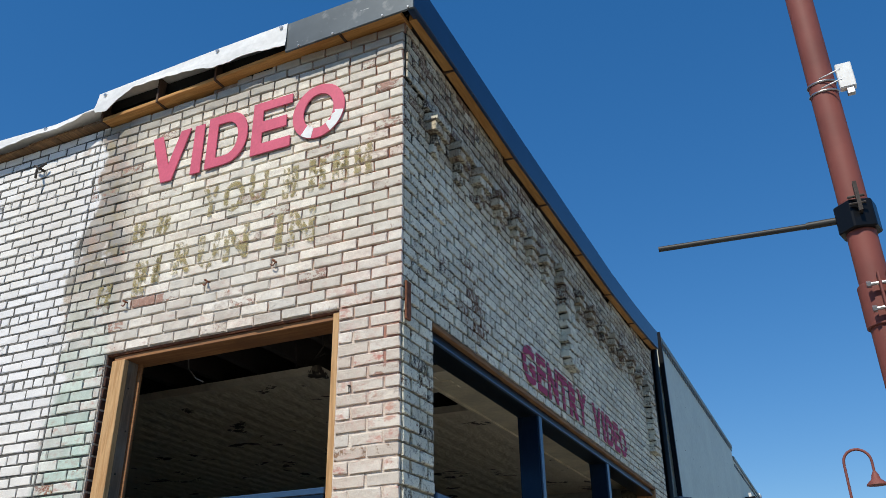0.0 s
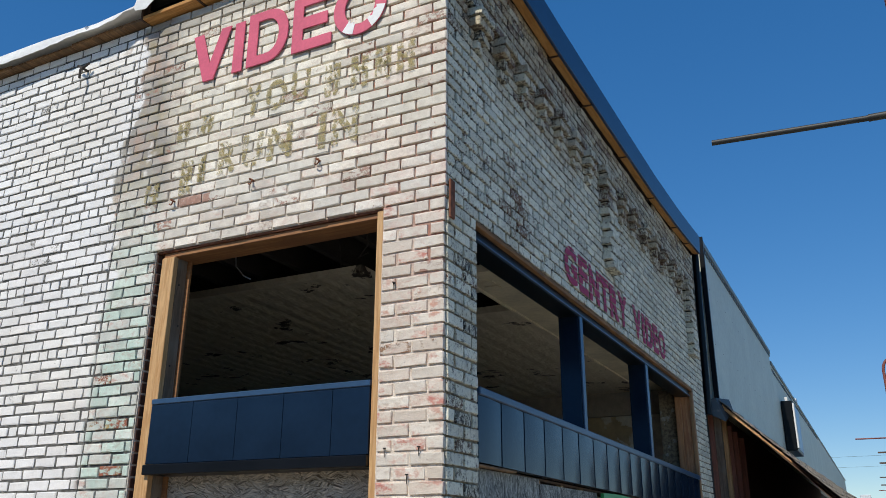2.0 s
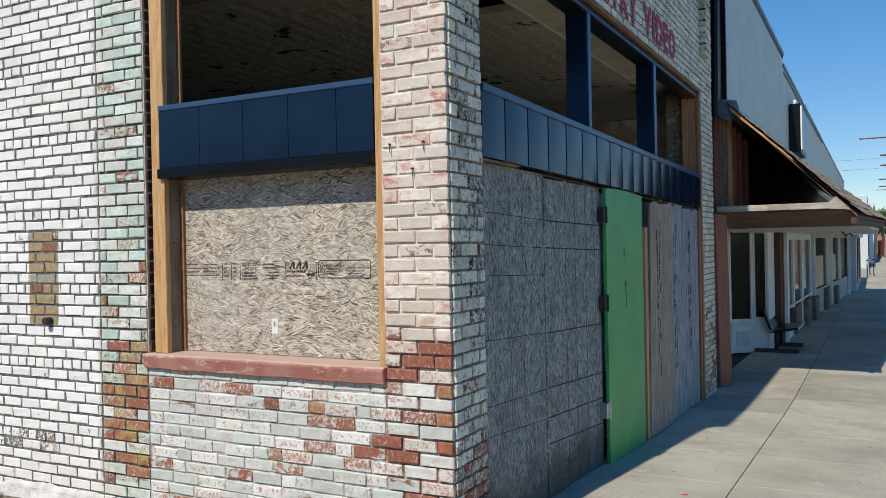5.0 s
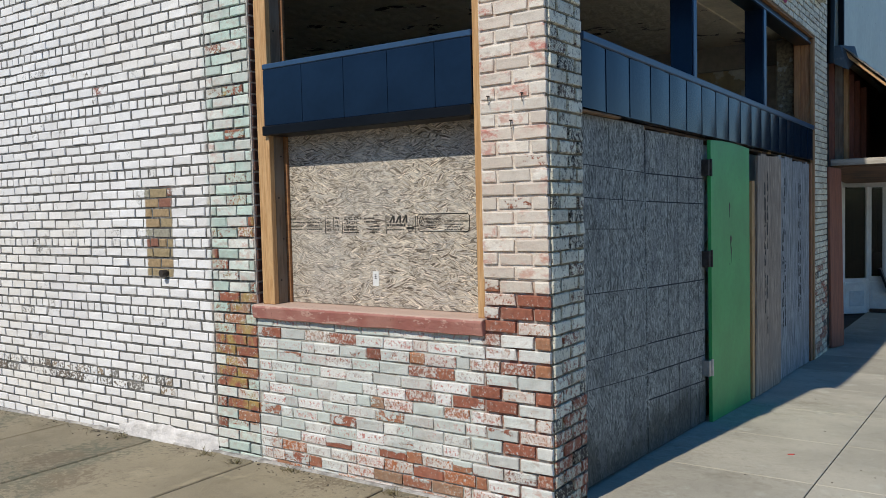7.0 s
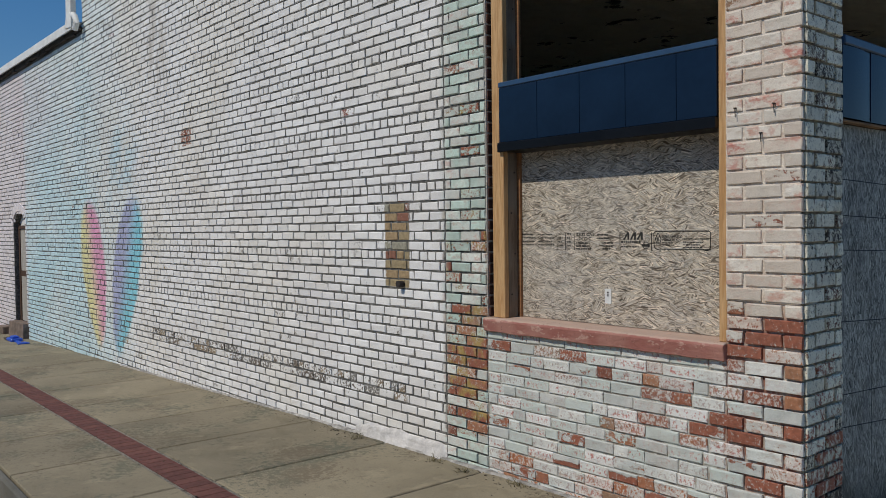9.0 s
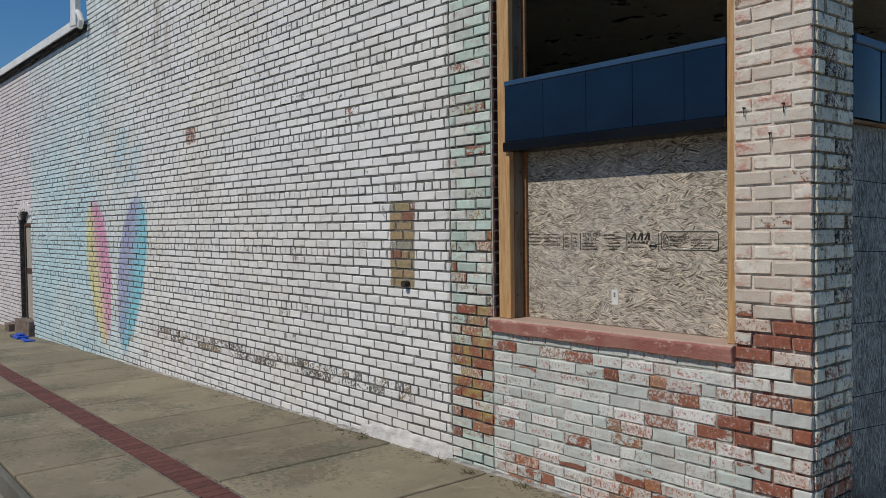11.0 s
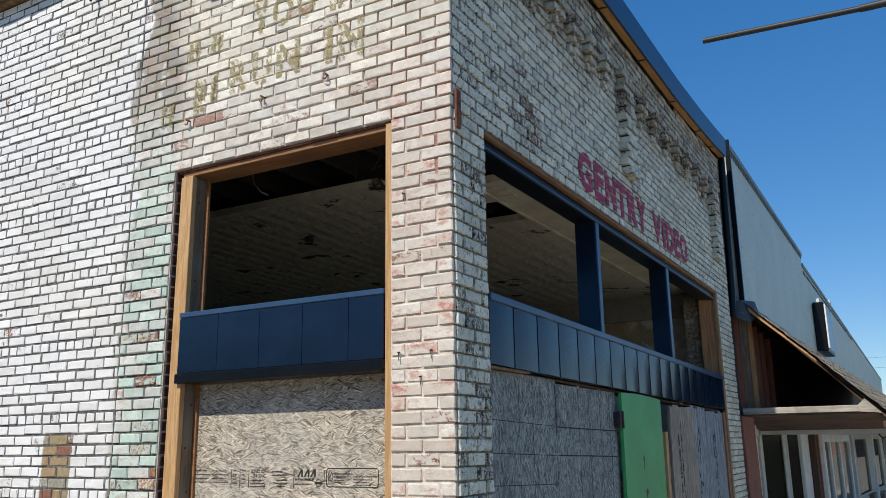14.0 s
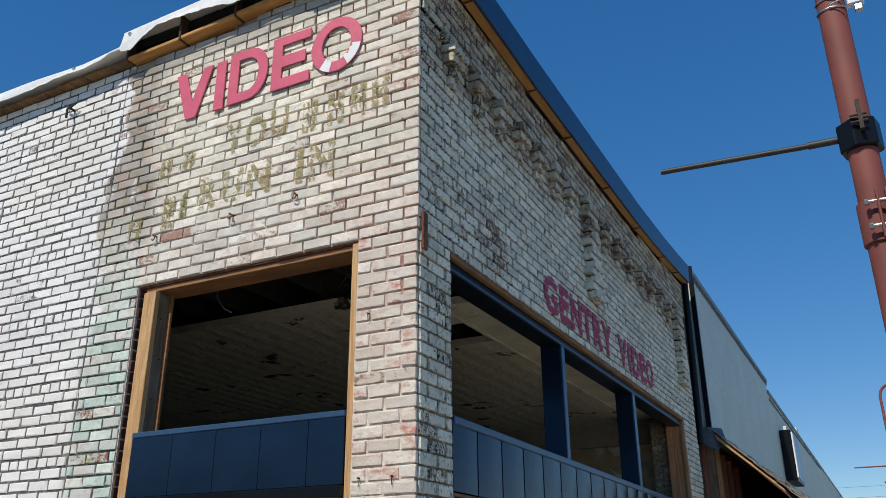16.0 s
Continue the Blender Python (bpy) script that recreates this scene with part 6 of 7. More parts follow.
part("rafter", M().prism([(0.06, 3.575), (1.62, 2.005), (1.52, 2.03), (1.37, 2.185), (0.92, 2.675), (0.06, 3.49)], CY0, CY0 + 0.045, "y"), BROWN, canopy, "brown gable rafter", 0.003)
part("rafter", M().prism([(0.16, 3.455), (0.92, 2.715), (0.93, 2.675), (0.16, 3.40)], CY0 - 0.012, CY0 - 0.002, "y"), PINE["x"], canopy, "thin orange strip along the rafter", 0.002)
part("plank", M().box(-0.02, 1.34, CY0 - 0.035, CY0 + 0.0, 2.045, 2.125), OLD_Y, canopy, "pale split plank across the gable", 0.004)
part("end_block", M().prism([(1.335, 2.125), (1.416, 2.20), (1.60, 2.01), (1.52, 2.03), (1.341, 2.042)], CY0 - 0.04, CY0 - 0.005, "y"), OLD_Y, canopy, "short nailed end boards", 0.003)
part("ridge_flashing", M().hexa([(-0.06, CY0 - 0.12, 3.36), (0.20, CY0 - 0.10, 3.22), (0.26, CY0 + 0.25, 3.40), (-0.05, CY0 + 0.25, 3.50), (-0.04, CY0 - 0.12, 3.52), (0.10, CY0 - 0.10, 3.54), (0.22, CY0 + 0.25, 3.56), (-0.05, CY0 + 0.25, 3.58)]), SLATE, canopy, "crumpled grey flashing at the ridge", 0.004)
part("soffit", M().hexa([(-0.30, CY0 + 0.01, 2.018), (E_X - 0.05, CY0 + 0.01, 2.018), (eave(11.0) - 0.05, 10.95, 1.865), (-0.30, 10.95, 1.865), (-0.30, CY0 + 0.01, 2.043), (E_X - 0.05, CY0 + 0.01, 2.043), (eave(11.0) - 0.05, 10.95, 1.89), (-0.30, 10.95, 1.89)]), BROWN, canopy, "brown water-stained soffit board")
part("soffit", M().prism([(-0.30, 11.0), (eave(11.0) - 0.03, 11.0), (eave(12.7) - 0.03, 12.7), (eave(12.7) - 0.03, CY1), (-0.30, CY1)], 1.805, 1.84, "z"), WHITEWOOD, canopy, "white painted soffit")
part("beam", M().box(-0.30, eave(11.0) - 0.04, 10.96, 10.998, 1.80, 1.93), WHITEWOOD, canopy, "cream painted cross beam", 0.004)
m = M()
for a, b in zip(cuts, cuts[1:]):
    m.hexa([(eave(a) - 0.02, a, 1.845), (eave(a) + 0.05, a, 1.845), (eave(b) + 0.05, b, 1.845), (eave(b) - 0.02, b, 1.845), (eave(a) - 0.02, a, 1.925), (eave(a) + 0.05, a, 1.925), (eave(b) + 0.05, b, 1.925), (eave(b) - 0.02, b, 1.925)])
part("fascia_board", m, DARKWOOD, canopy, "dark weathered edge board", 0.004)
for i, y in enumerate((8.0, 8.25, 8.5, 8.8, 9.2)):
    part("stud", M().box(0.0 + 0.03 * i, 0.09 + 0.03 * i, y, y + 0.10, 2.045, 3.36 - 0.05 * i), (OLD_Z, PINE["z"], REDWOOD, REDWOOD, REDWOOD)[i], canopy, ("grey stud", "orange pine stud", "brown stud", "brown stud", "dark stud")[i], 0.003)
part("lining", M().box(-0.06, 0.0, 7.95, CY1, 2.0, 3.45), REDWOOD, canopy, "red-brown board lining")
part("hook_bracket", M().tube([(1.30, 13.2, 1.80), (1.36, 13.2, 1.72), (1.44, 13.3, 1.76), (1.48, 13.3, 1.70)], 0.015, 6), IRON, canopy)

# shop front under the canopy
front_shop = thing("shop_front", "white-painted timber shop front with a bay window", "shop front", kind="structure")
solid("leaning_board", M().hexa([(0.0, 7.60, -0.25), (0.03, 7.60, -0.25), (0.13, 7.88, -0.25), (0.10, 7.88, -0.25), (-0.01, 7.50, 2.02), (0.02, 7.50, 2.02), (0.11, 7.78, 2.0), (0.08, 7.78, 2.0)]), REDWOOD, "red-brown board leaning between the buildings", "board", bevel=0.003)


def pane_wall(p0, p1, z0, z1, openings, depth=0.08, ledge=0.62):
    """A timber wall between two plan points with glazed openings given as fractions and heights."""
    a, b = Vector((*p0, 0)), Vector((*p1, 0))
    d = (b - a).normalized()
    nrm = Vector((d.y, -d.x, 0))
    L = (b - a).length
    def blk(m, u0, u1, w0, w1, o0, o1):
        q = lambda u, o, w: tuple(a + d * u + nrm * o + Vector((0, 0, w)))
        m.hexa([q(u0, o0, w0), q(u1, o0, w0), q(u1, o1, w0), q(u0, o1, w0), q(u0, o0, w1), q(u1, o0, w1), q(u1, o1, w1), q(u0, o1, w1)])
    m, g = M(), M()
    edge = 0.0
    for u0, u1, w0, w1 in openings:
        blk(m, edge, u0 * L, z0, z1, -depth, 0)
        blk(m, u0 * L, u1 * L, z0, w0, -depth, 0)
        blk(m, u0 * L, u1 * L, w1, z1, -depth, 0)
        blk(g, u0 * L, u1 * L, w0, w1, -depth * 0.6, -depth * 0.5)
        edge = u1 * L
    blk(m, edge, L, z0, z1, -depth, 0)
    blk(m, -0.01, L + 0.01, z0 + ledge, z0 + ledge + 0.04, -0.01, 0.03)
    return m, g


bay = thing("bay_window", "white-painted bay shop window with dusty panes over panelled base", "bay window", kind="structure")
SG = -0.28
for p0, p1, op in (((-0.18, 9.55), (-0.44, 11.6), ((0.2, 0.85, 0.28, 1.78),)), ((-0.45, 11.6), (-0.09, 11.9), ((0.09, 0.90, 0.27, 1.82),)), ((-0.09, 11.9), (0.16, 11.97), ((0.14, 0.88, 0.30, 1.80),))):
    w, g = pane_wall(p0, p1, SG - 0.05, 2.02, op, 0.07, 0.50)
    f = part("frame", w, WHITEWOOD, bay, "white painted frame", 0.004)
    part("pane", g, GLASS, bay, "dusty shop pane")
q = lambda u, o, z: (lerp(-0.45, -0.09, u) + o * 0.64, lerp(11.6, 11.9, u) - o * 0.77, z)
part("base_panel", M().hexa([q(0.25, 0.0, -0.2), q(0.8, 0.0, -0.2), q(0.8, 0.014, -0.2), q(0.25, 0.014, -0.2), q(0.25, 0.0, 0.06), q(0.8, 0.0, 0.06), q(0.8, 0.014, 0.06), q(0.25, 0.014, 0.06)]), plain("pale_blue_panel", (0.55, 0.60, 0.63), 0.5), bay, "pale raised base panel", 0.004)
part("pier", M().box(-0.30, -0.16, 9.42, 9.56, SG - 0.03, 2.0), WHITEWOOD, bay, "white corner pier", 0.006)
part("pier_foot", M().box(-0.32, -0.14, 9.40, 9.58, SG - 0.03, 0.22), WHITEWOOD, bay, "", 0.006)
part("return_wall", M().box(0.10, 0.16, 11.98, 12.95, SG - 0.05, 2.0), WHITEWOOD, bay, "white return wall")
part("post", M().box(0.10, 0.27, 12.96, 13.2, SG - 0.04, 1.99), DARKWOOD, front_shop, "dark brown post", 0.006)
part("post", M().box(0.20, 0.30, 13.2, 13.32, SG - 0.04, 1.85), REDWOOD, front_shop, "", 0.006)
w, g = pane_wall((0.28, 13.3), (0.40, 19.2), -0.32, 1.85, ((0.03, 0.14, -0.1, 1.66), (0.17, 0.30, -0.1, 1.66), (0.34, 0.60, 0.2, 1.66), (0.65, 0.96, 0.2, 1.66)))
part("wall", w, WHITEWOOD, front_shop, "white timber shop wall")
part("pane", g, GLASS, front_shop)
w, g = pane_wall((0.40, 19.4), (1.0, 30.0), -0.32, 1.82, ((0.08, 0.30, 0.3, 1.70), (0.42, 0.62, 0.3, 1.70), (0.70, 0.92, 0.3, 1.70)))
part("wall", w, plain("cream_shop_wall", (0.45, 0.43, 0.36), 0.7), front_shop, "cream shop wall")
part("pane", g, GLASS, front_shop)
for x, y in ((0.30, 13.4), (0.42, 19.3), (0.65, 23.8), (1.0, 29.0)):
    part("post", M().box(x - 0.05, x + 0.05, y, y + 0.12, -0.33, 1.82), WHITEWOOD, front_shop, "white canopy post", 0.006)
for x, y in ((0.28, 15.0), (0.36, 17.0), (0.45, 18.4), (0.56, 21.8), (0.72, 24.0)):
    part("plinth", M().box(x - 0.25, x + 0.1, y, y + 1.3, -0.33, 0.20 + 0.04 * (y % 2)), STONE, front_shop, "rough brown stone plinth", 0.02)
part("interior_back", M().box(-2.2, -2.1, 8.0, 30, -0.35, 2.0), BROWN, front_shop)
part("interior_ceiling", M().box(-2.2, 0.02, 8.0, 30, 2.02, 2.08), ROOM_DARK, front_shop)
part("interior_end", M().box(-2.2, -0.07, 7.98, 8.05, -0.35, 2.02).box(-2.2, 0.9, 30.0, 30.1, -0.35, 2.02), ROOM_DARK, front_shop)
part("interior_floor", M().box(-2.2, 0.3, 8.0, 30, -0.45, -0.36), ROOM_DARK, front_shop)

# bench
bench = thing("bench", "black slatted metal bench on a timber foot frame under the canopy", "bench", at=(0.35, 12.0, -0.31))
for y0 in (11.55, 12.55):
    part("foot", M().box(-0.10, 0.62, y0, y0 + 0.09, -0.315, -0.25), DARKWOOD, bench, "", 0.006)
for y0 in (11.65, 12.5):
    part("leg", M().tube([(0.25, y0, -0.26), (0.25, y0, 0.05)], 0.03, 8), BLACK, bench)
part("seat", M().hexa([(0.15, 11.5, 0.03), (0.62, 11.5, 0.10), (0.62, 12.75, 0.10), (0.15, 12.75, 0.03), (0.15, 11.5, 0.07), (0.62, 11.5, 0.14), (0.62, 12.75, 0.14), (0.15, 12.75, 0.07)]), BLACK, bench, "black seat", 0.006)
part("seat_edge", M().box(0.615, 0.64, 11.5, 12.75, 0.10, 0.14), STEEL, bench, "worn bright front edge")
part("backrest", M().hexa([(0.16, 11.5, 0.08), (0.20, 11.5, 0.08), (0.20, 12.75, 0.08), (0.16, 12.75, 0.08), (0.03, 11.5, 0.44), (0.07, 11.5, 0.44), (0.07, 12.75, 0.44), (0.03, 12.75, 0.44)]), BLACK, bench, "black backrest", 0.006)
part("back_edge", M().box(0.165, 0.205, 11.49, 12.76, 0.058, 0.08), STEEL, bench, "worn bright lower edge")

bench.location.x += 0.02
bench.location.y += 0.3

# litter bin near the kerb
bin_ = thing("litter_bin", "black slatted street litter bin by the kerb", "litter bin", at=(2.28, 15.6, -0.33))
part("drum", M().tube([(2.34, 15.6, -0.32), (2.34, 15.6, 0.45)], [0.24, 0.29], 18), BLACK, bin_, smooth=True)
part("lid", M().tube([(2.34, 15.6, 0.47), (2.34, 15.6, 0.58)], [0.31, 0.2], 18), BLACK, bin_, smooth=True)


# lamp posts
def lamp_post(x, y):
    z = ground_z(0, y)
    t = thing("street_lamp", "dark red street lamp with a bell shade and banner arms", "street lamp", "street lamps along the pavement", at=(x, y, z))
    part("shaft", M().tube([(x, y, z), (x, y, z + 0.5), (x, y, z + 0.55), (x, y, z + 3.9)], [0.11, 0.10, 0.06, 0.05], 12), POLE, t, smooth=True)
    part("arm", M().tube([(x, y, z + 3.9), (x, y, z + 5.4)] + [(x + 0.26 - 0.26 * math.cos(a), y, z + 5.4 + 0.26 * math.sin(a)) for a in (math.pi * i / 10 for i in range(11))] + [(x + 0.52, y, z + 5.12)], 0.028, 10), POLE, t, smooth=True)
    part("shade", M().tube([(x + 0.52, y, z + 5.20), (x + 0.52, y, z + 5.12), (x + 0.52, y, z + 5.04), (x + 0.52, y, z + 4.95), (x + 0.52, y, z + 4.92)], [0.03, 0.07, 0.09, 0.19, 0.20], 16), POLE, t, "dark red bell shade", smooth=True)
    for h in (3.43,):
        part("banner_arm", M().tube([(x, y, z + h + 0.6), (x - 0.72, y, z + h + 0.6)], 0.014, 8), POLE, t, smooth=True)
    return t


lamp_post(2.305, 15.4)
lamp_post(2.62, 36.0)
lamp_post(3.1, 66.0)

# buildings farther down the street
def far_shop(y0, y1, x0, x, h, wall, colour_label, doors, step=0.0):
    t = thing("far_shop", colour_label, "building", "shops down the street")
    part("wall", M().box(x0, x, y0, y1, -0.5, h), wall, t)
    part("cornice", M().box(x, x + 0.12, y0 - 0.05, y1, h - 0.25, h + 0.05), wall, t, "", 0.03)
    if step:
        part("parapet", M().box(lerp(x0, x, 0.5), x, y0, y1 - 1, h, h + step), wall, t, "", 0.03)
    for a, b in doors:
        part("window", M().box(x, x + 0.03, a, b, -0.1, 1.9), BLACK, t, "dark shop window")
    return t


PALE = plain("pale_painted_block", (0.62, 0.66, 0.70), 0.8)
CREAM = plain("cream_stucco", (0.55, 0.50, 0.40), 0.8)
far_shop(31.0, 41, -4.0, 1.20, 1.95, PALE, "low white rendered shop front with dark windows", ((32.5, 35), (36.5, 39)))
far_shop(57, 68, 0.2, 1.42, 3.9, PALE, "white rendered shop with a stepped parapet", ((58, 60), (62, 65)), 0.6)
far_shop(69, 80, 0.8, 1.75, 4.4, PALE, "narrow white shop farther down the street", ((70, 72), (74, 77)))
far_shop(81, 110, 0.5, 1.95, 3.9, CREAM, "cream stucco shop far down the street", ((84, 88), (92, 97)))
far_shop(128, 134, 1.2, 15.0, 3.0, plain("far_brick", (0.30, 0.20, 0.16), 0.85), "low brown brick building closing the far end of the street", ())
vend = thing("vending_machine", "red drinks machine against a shop wall", "vending machine")
part("case", M().box(2.08, 2.56, 105.0, 105.8, -0.33, 1.4), plain("red_enamel", (0.14, 0.012, 0.015), 0.4), vend, "", 0.03)
part("front", M().box(2.14, 2.50, 104.97, 105.0, 0.2, 1.3), plain("dark_red_panel", (0.10, 0.01, 0.015), 0.3), vend)


def bicycle(x, y):
    t = thing("bicycle", "dark bicycle parked along the shop wall", "bicycle", "parked bicycles", at=(x, y, -0.33))
    for dy in (-0.5, 0.5):
        part("wheel", M().tube([(x, y + dy + 0.32 * math.cos(a), 0.0 + 0.32 * math.sin(a)) for a in (2 * math.pi * i / 20 for i in range(21))], 0.022, 6), BLACK, t, smooth=True)
    part("frame", M().tube([(x, y - 0.5, 0.0), (x, y - 0.15, 0.42), (x, y + 0.35, 0.45), (x, y, 0.0), (x, y - 0.15, 0.42)], 0.018, 6).tube([(x, y + 0.5, 0.0), (x, y + 0.33, 0.62), (x + 0.1, y + 0.3, 0.66)], 0.016, 6), STEEL, t, smooth=True)
    part("saddle", M().box(x - 0.06, x + 0.06, y - 0.28, y - 0.05, 0.50, 0.55), BLACK, t, "", 0.02)


bicycle(1.45, 44.0)
bicycle(1.75, 45.6)
bicycle(1.55, 47.5)


# a small tree far off
def tree(x, y, h, seed):
    q = random.Random(seed)
    t = thing("tree", "leafy green street tree far down the pavement", "tree", "", at=(x, y, -0.35))
    trunk = M().tube([(x, y, -0.4), (x + 0.1, y, h * 0.3), (x, y, h * 0.55), (x + 0.2, y, h * 0.8)], [0.16, 0.13, 0.09, 0.03], 8)
    tips = []
    for i in range(9):
        a = q.uniform(0, 6.28)
        b = Vector((x, y, h * q.uniform(0.35, 0.6)))
        e = b + Vector((math.cos(a) * h * 0.25, math.sin(a) * h * 0.25, h * q.uniform(0.1, 0.35)))
        trunk.tube([b, b.lerp(e, 0.5) + Vector((0, 0, 0.1)), e], [0.06, 0.04, 0.015], 6)
        tips += [e, b.lerp(e, 0.7)]
    part("trunk", trunk, DARKWOOD, t, smooth=True)
    m = M()
    for e in tips:
        for i in range(110):
            p = e + Vector((q.gauss(0, 0.35), q.gauss(0, 0.35), q.gauss(0, 0.3)))
            d = Vector((q.gauss(0, 1), q.gauss(0, 1), q.gauss(0, 1))).normalized() * 0.09
            s = d.orthogonal() * 0.6
            k = len(m.v)
            m.v += [tuple(p - d), tuple(p + s), tuple(p + d), tuple(p - s)]
            m.f.append((k, k + 1, k + 2, k + 3))
    part("crown", m, plain("leaf_green", (0.06, 0.11, 0.03), 0.6, 0, 0.6, 1.4, 2.0), t)


tree(2.5, 95.0, 5.2, 3)
tree(3.4, 112.0, 5.6, 5)

# overhead lines far down the street
for z, y in ((8.2, 70), (7.4, 70)):
    solid("overhead_line", M().tube([(-14 + i * 2.0, y, z - 0.25 * math.sin(math.pi * i / 12)) for i in range(13)], 0.008, 5), IRON, "thin dark overhead line across the street", "power line", "overhead lines")
for y in (70.0, 100.0):
    t = thing("utility_pole", "weathered wooden utility pole with cross arms", "utility pole", "utility poles", at=(3.6, y, -0.4))
    part("pole", M().tube([(3.6, y, -0.5), (3.6, y, 8.6)], [0.14, 0.09], 10), DARKWOOD, t, smooth=True)
    for z in (8.2, 7.4):
        part("cross_arm", M().box(2.3, 4.7, y - 0.06, y + 0.06, z - 0.06, z + 0.06), DARKWOOD, t)

# the street's other side is unseen; this dark wall is added to darken reflections
tagged(part("reflection_wall", M().box(16.0, 16.3, 62, 140, -0.6, 8.5), plain("dark_far_wall", (0.045, 0.045, 0.04), 0.9)), "unseen dark wall added across the street for reflections", "wall", kind="structure")

# Unseen wall added across the side street so the side band reflects dark.
tagged(part("side_reflection_wall", M().box(-45, 9, -19.4, -19, -0.6, 5.2), plain("brown_brick_far_wall", (0.23, 0.16, 0.125), 0.9, 0, 0.7, 1.2, 3.0)), "unseen brown wall added across the side street for reflections", "wall", kind="structure")

# ---- red sign pole at the corner ----
PX, PY = 2.148, -0.88
pole = thing("sign_pole", "tall red-brown painted steel pole with clamps and a bare sign arm", "pole", at=(PX, PY, ground_z(2, -0.9)))
part("shaft", M().tube([(PX, PY, ground_z(2, -0.9) - 0.05), (PX, PY, 7.5)], 0.0455, 28), POLE, pole, smooth=True)
n_c = 6
ring = [(PX + 0.068 * math.cos(a), PY + 0.068 * math.sin(a)) for a in (2 * math.pi * (i + 0.25) / n_c for i in range(n_c))]
collar = part("collar", M().prism(ring, 2.985, 3.085, "z"), BLACK, pole, "black steel clamp collar", 0.004)
part("bolt_plate", M().box(PX + 0.004, PX + 0.016, PY - 0.085, PY - 0.060, 3.03, 3.135), IRON, collar)
for z in (3.085, 3.06):
    part("bolt", M().tube([(PX - 0.02, PY - 0.074, z), (PX + 0.03, PY - 0.074, z)], 0.0045, 8), IRON, collar, smooth=True)
arm = part("sign_arm", M().tube([(PX - 0.055, PY, 3.045), (PX - 0.16, PY + 0.003, 3.048), (PX - 0.645, PY + 0.01, 3.071)], 0.0098, 14), PIPE, pole, "chipped black pipe arm", smooth=True)
part("sleeve", M().tube([(PX - 0.05, PY, 3.045), (PX - 0.155, PY + 0.003, 3.048)], 0.0125, 14), PIPE, arm, smooth=True)
lower = part("lower_clamp", M().tube([(PX, PY, 2.66), (PX, PY, 2.80)], 0.054, 28), POLE, pole, "red-brown split clamp", 0.002, True)
for dx in (0.004, 0.030):
    part("flange", M().box(PX + dx, PX + dx + 0.008, PY - 0.090, PY - 0.048, 2.655, 2.815), POLE, lower, "", 0.002)
for z in (2.78, 2.70):
    part("bolt", M().tube([(PX - 0.025, PY - 0.075, z), (PX + 0.07, PY - 0.075, z)], 0.006, 8).tube([(PX - 0.03, PY - 0.075, z), (PX - 0.018, PY - 0.075, z)], 0.011, 6), STEEL, lower, smooth=True)
plate = part("sensor_box", M().box(PX + 0.047, PX + 0.098, PY - 0.075, PY - 0.045, 3.50, 3.60), WHITEWOOD, pole, "small white box strapped on", 0.003)
part("connector", M().box(PX + 0.065, PX + 0.090, PY - 0.07, PY - 0.05, 3.475, 3.50), STEEL, plate, "", 0.002)
for z in (3.535, 3.575):
    part("strap", M().tube([(PX + 0.0475 * math.cos(a), PY + 0.0475 * math.sin(a), z + 0.01 * math.sin(a * 1.0)) for a in (2 * math.pi * i / 24 for i in range(25))], 0.0035, 5), STEEL, pole, "bright steel band", smooth=True)
    part("buckle", M().hexa([(PX - 0.01, PY - 0.058, z - 0.008), (PX + 0.06, PY - 0.078, z - 0.002), (PX + 0.06, PY - 0.074, z - 0.002), (PX - 0.01, PY - 0.052, z - 0.008), (PX - 0.01, PY - 0.058, z - 0.003), (PX + 0.06, PY - 0.078, z + 0.006), (PX + 0.06, PY - 0.074, z + 0.006), (PX - 0.01, PY - 0.052, z - 0.003)]), STEEL, plate, "", 0.002)

pole.location.x -= 0.012
pole.location.z += 0.010

# ---- ground, kerbs and pavement ----
gx = [-700, -300, -100, -50, -30, -20, -12, -8, -5, -3, -1.5, 0, 1.5, 2.5, 5, 12, 40, 150, 700]
gy = [-700, -200, -60, -20, -8, -4, -2.5, -1, 0, 0.8, 2, 4, 6, 8, 10, 12, 20, 40, 100, 300, 900]
m = M()
for y in gy:
    for x in gx:
        m.v.append((x, y, ground_z(x, y) - 0.16))
nx = len(gx)
m.f = [(j * nx + i, j * nx + i + 1, (j + 1) * nx + i + 1, (j + 1) * nx + i) for j in range(len(gy) - 1) for i in range(nx - 1)]
solid("ground", m, ASPHALT, "grey asphalt street surface reaching to the horizon", "road", kind="structure")

pavement = thing("pavement", "stained concrete pavement slabs with a red brick strip", "pavement", kind="structure")


def slant(x, y):
    """The kerb and the brick strip run a little askew to the wall."""
    return y - 0.032 * (max(min(x, 0.0), -14.0) + 5) * max(0, min(1, -y / 1.36))


def slab_mesh(x0, x1, y0, y1, drop=0.0, g=0.010, c=0.007):
    m = M()
    q = []
    for inset, dz in ((g, -0.15), (g, -c), (g + c, 0.0)):
        for x, y in ((x0 + inset, y0 + inset), (x1 - inset, y0 + inset), (x1 - inset, y1 - inset), (x0 + inset, y1 - inset)):
            q.append((x, slant(x, y), ground_z(x, y) + dz - drop))
    m.v, m.f = q, [(a, b, b + 4, a + 4) for r in (0, 4) for a, b in ((r, r + 1), (r + 1, r + 2), (r + 2, r + 3), (r + 3, r))] + [(8, 9, 10, 11)]
    return m


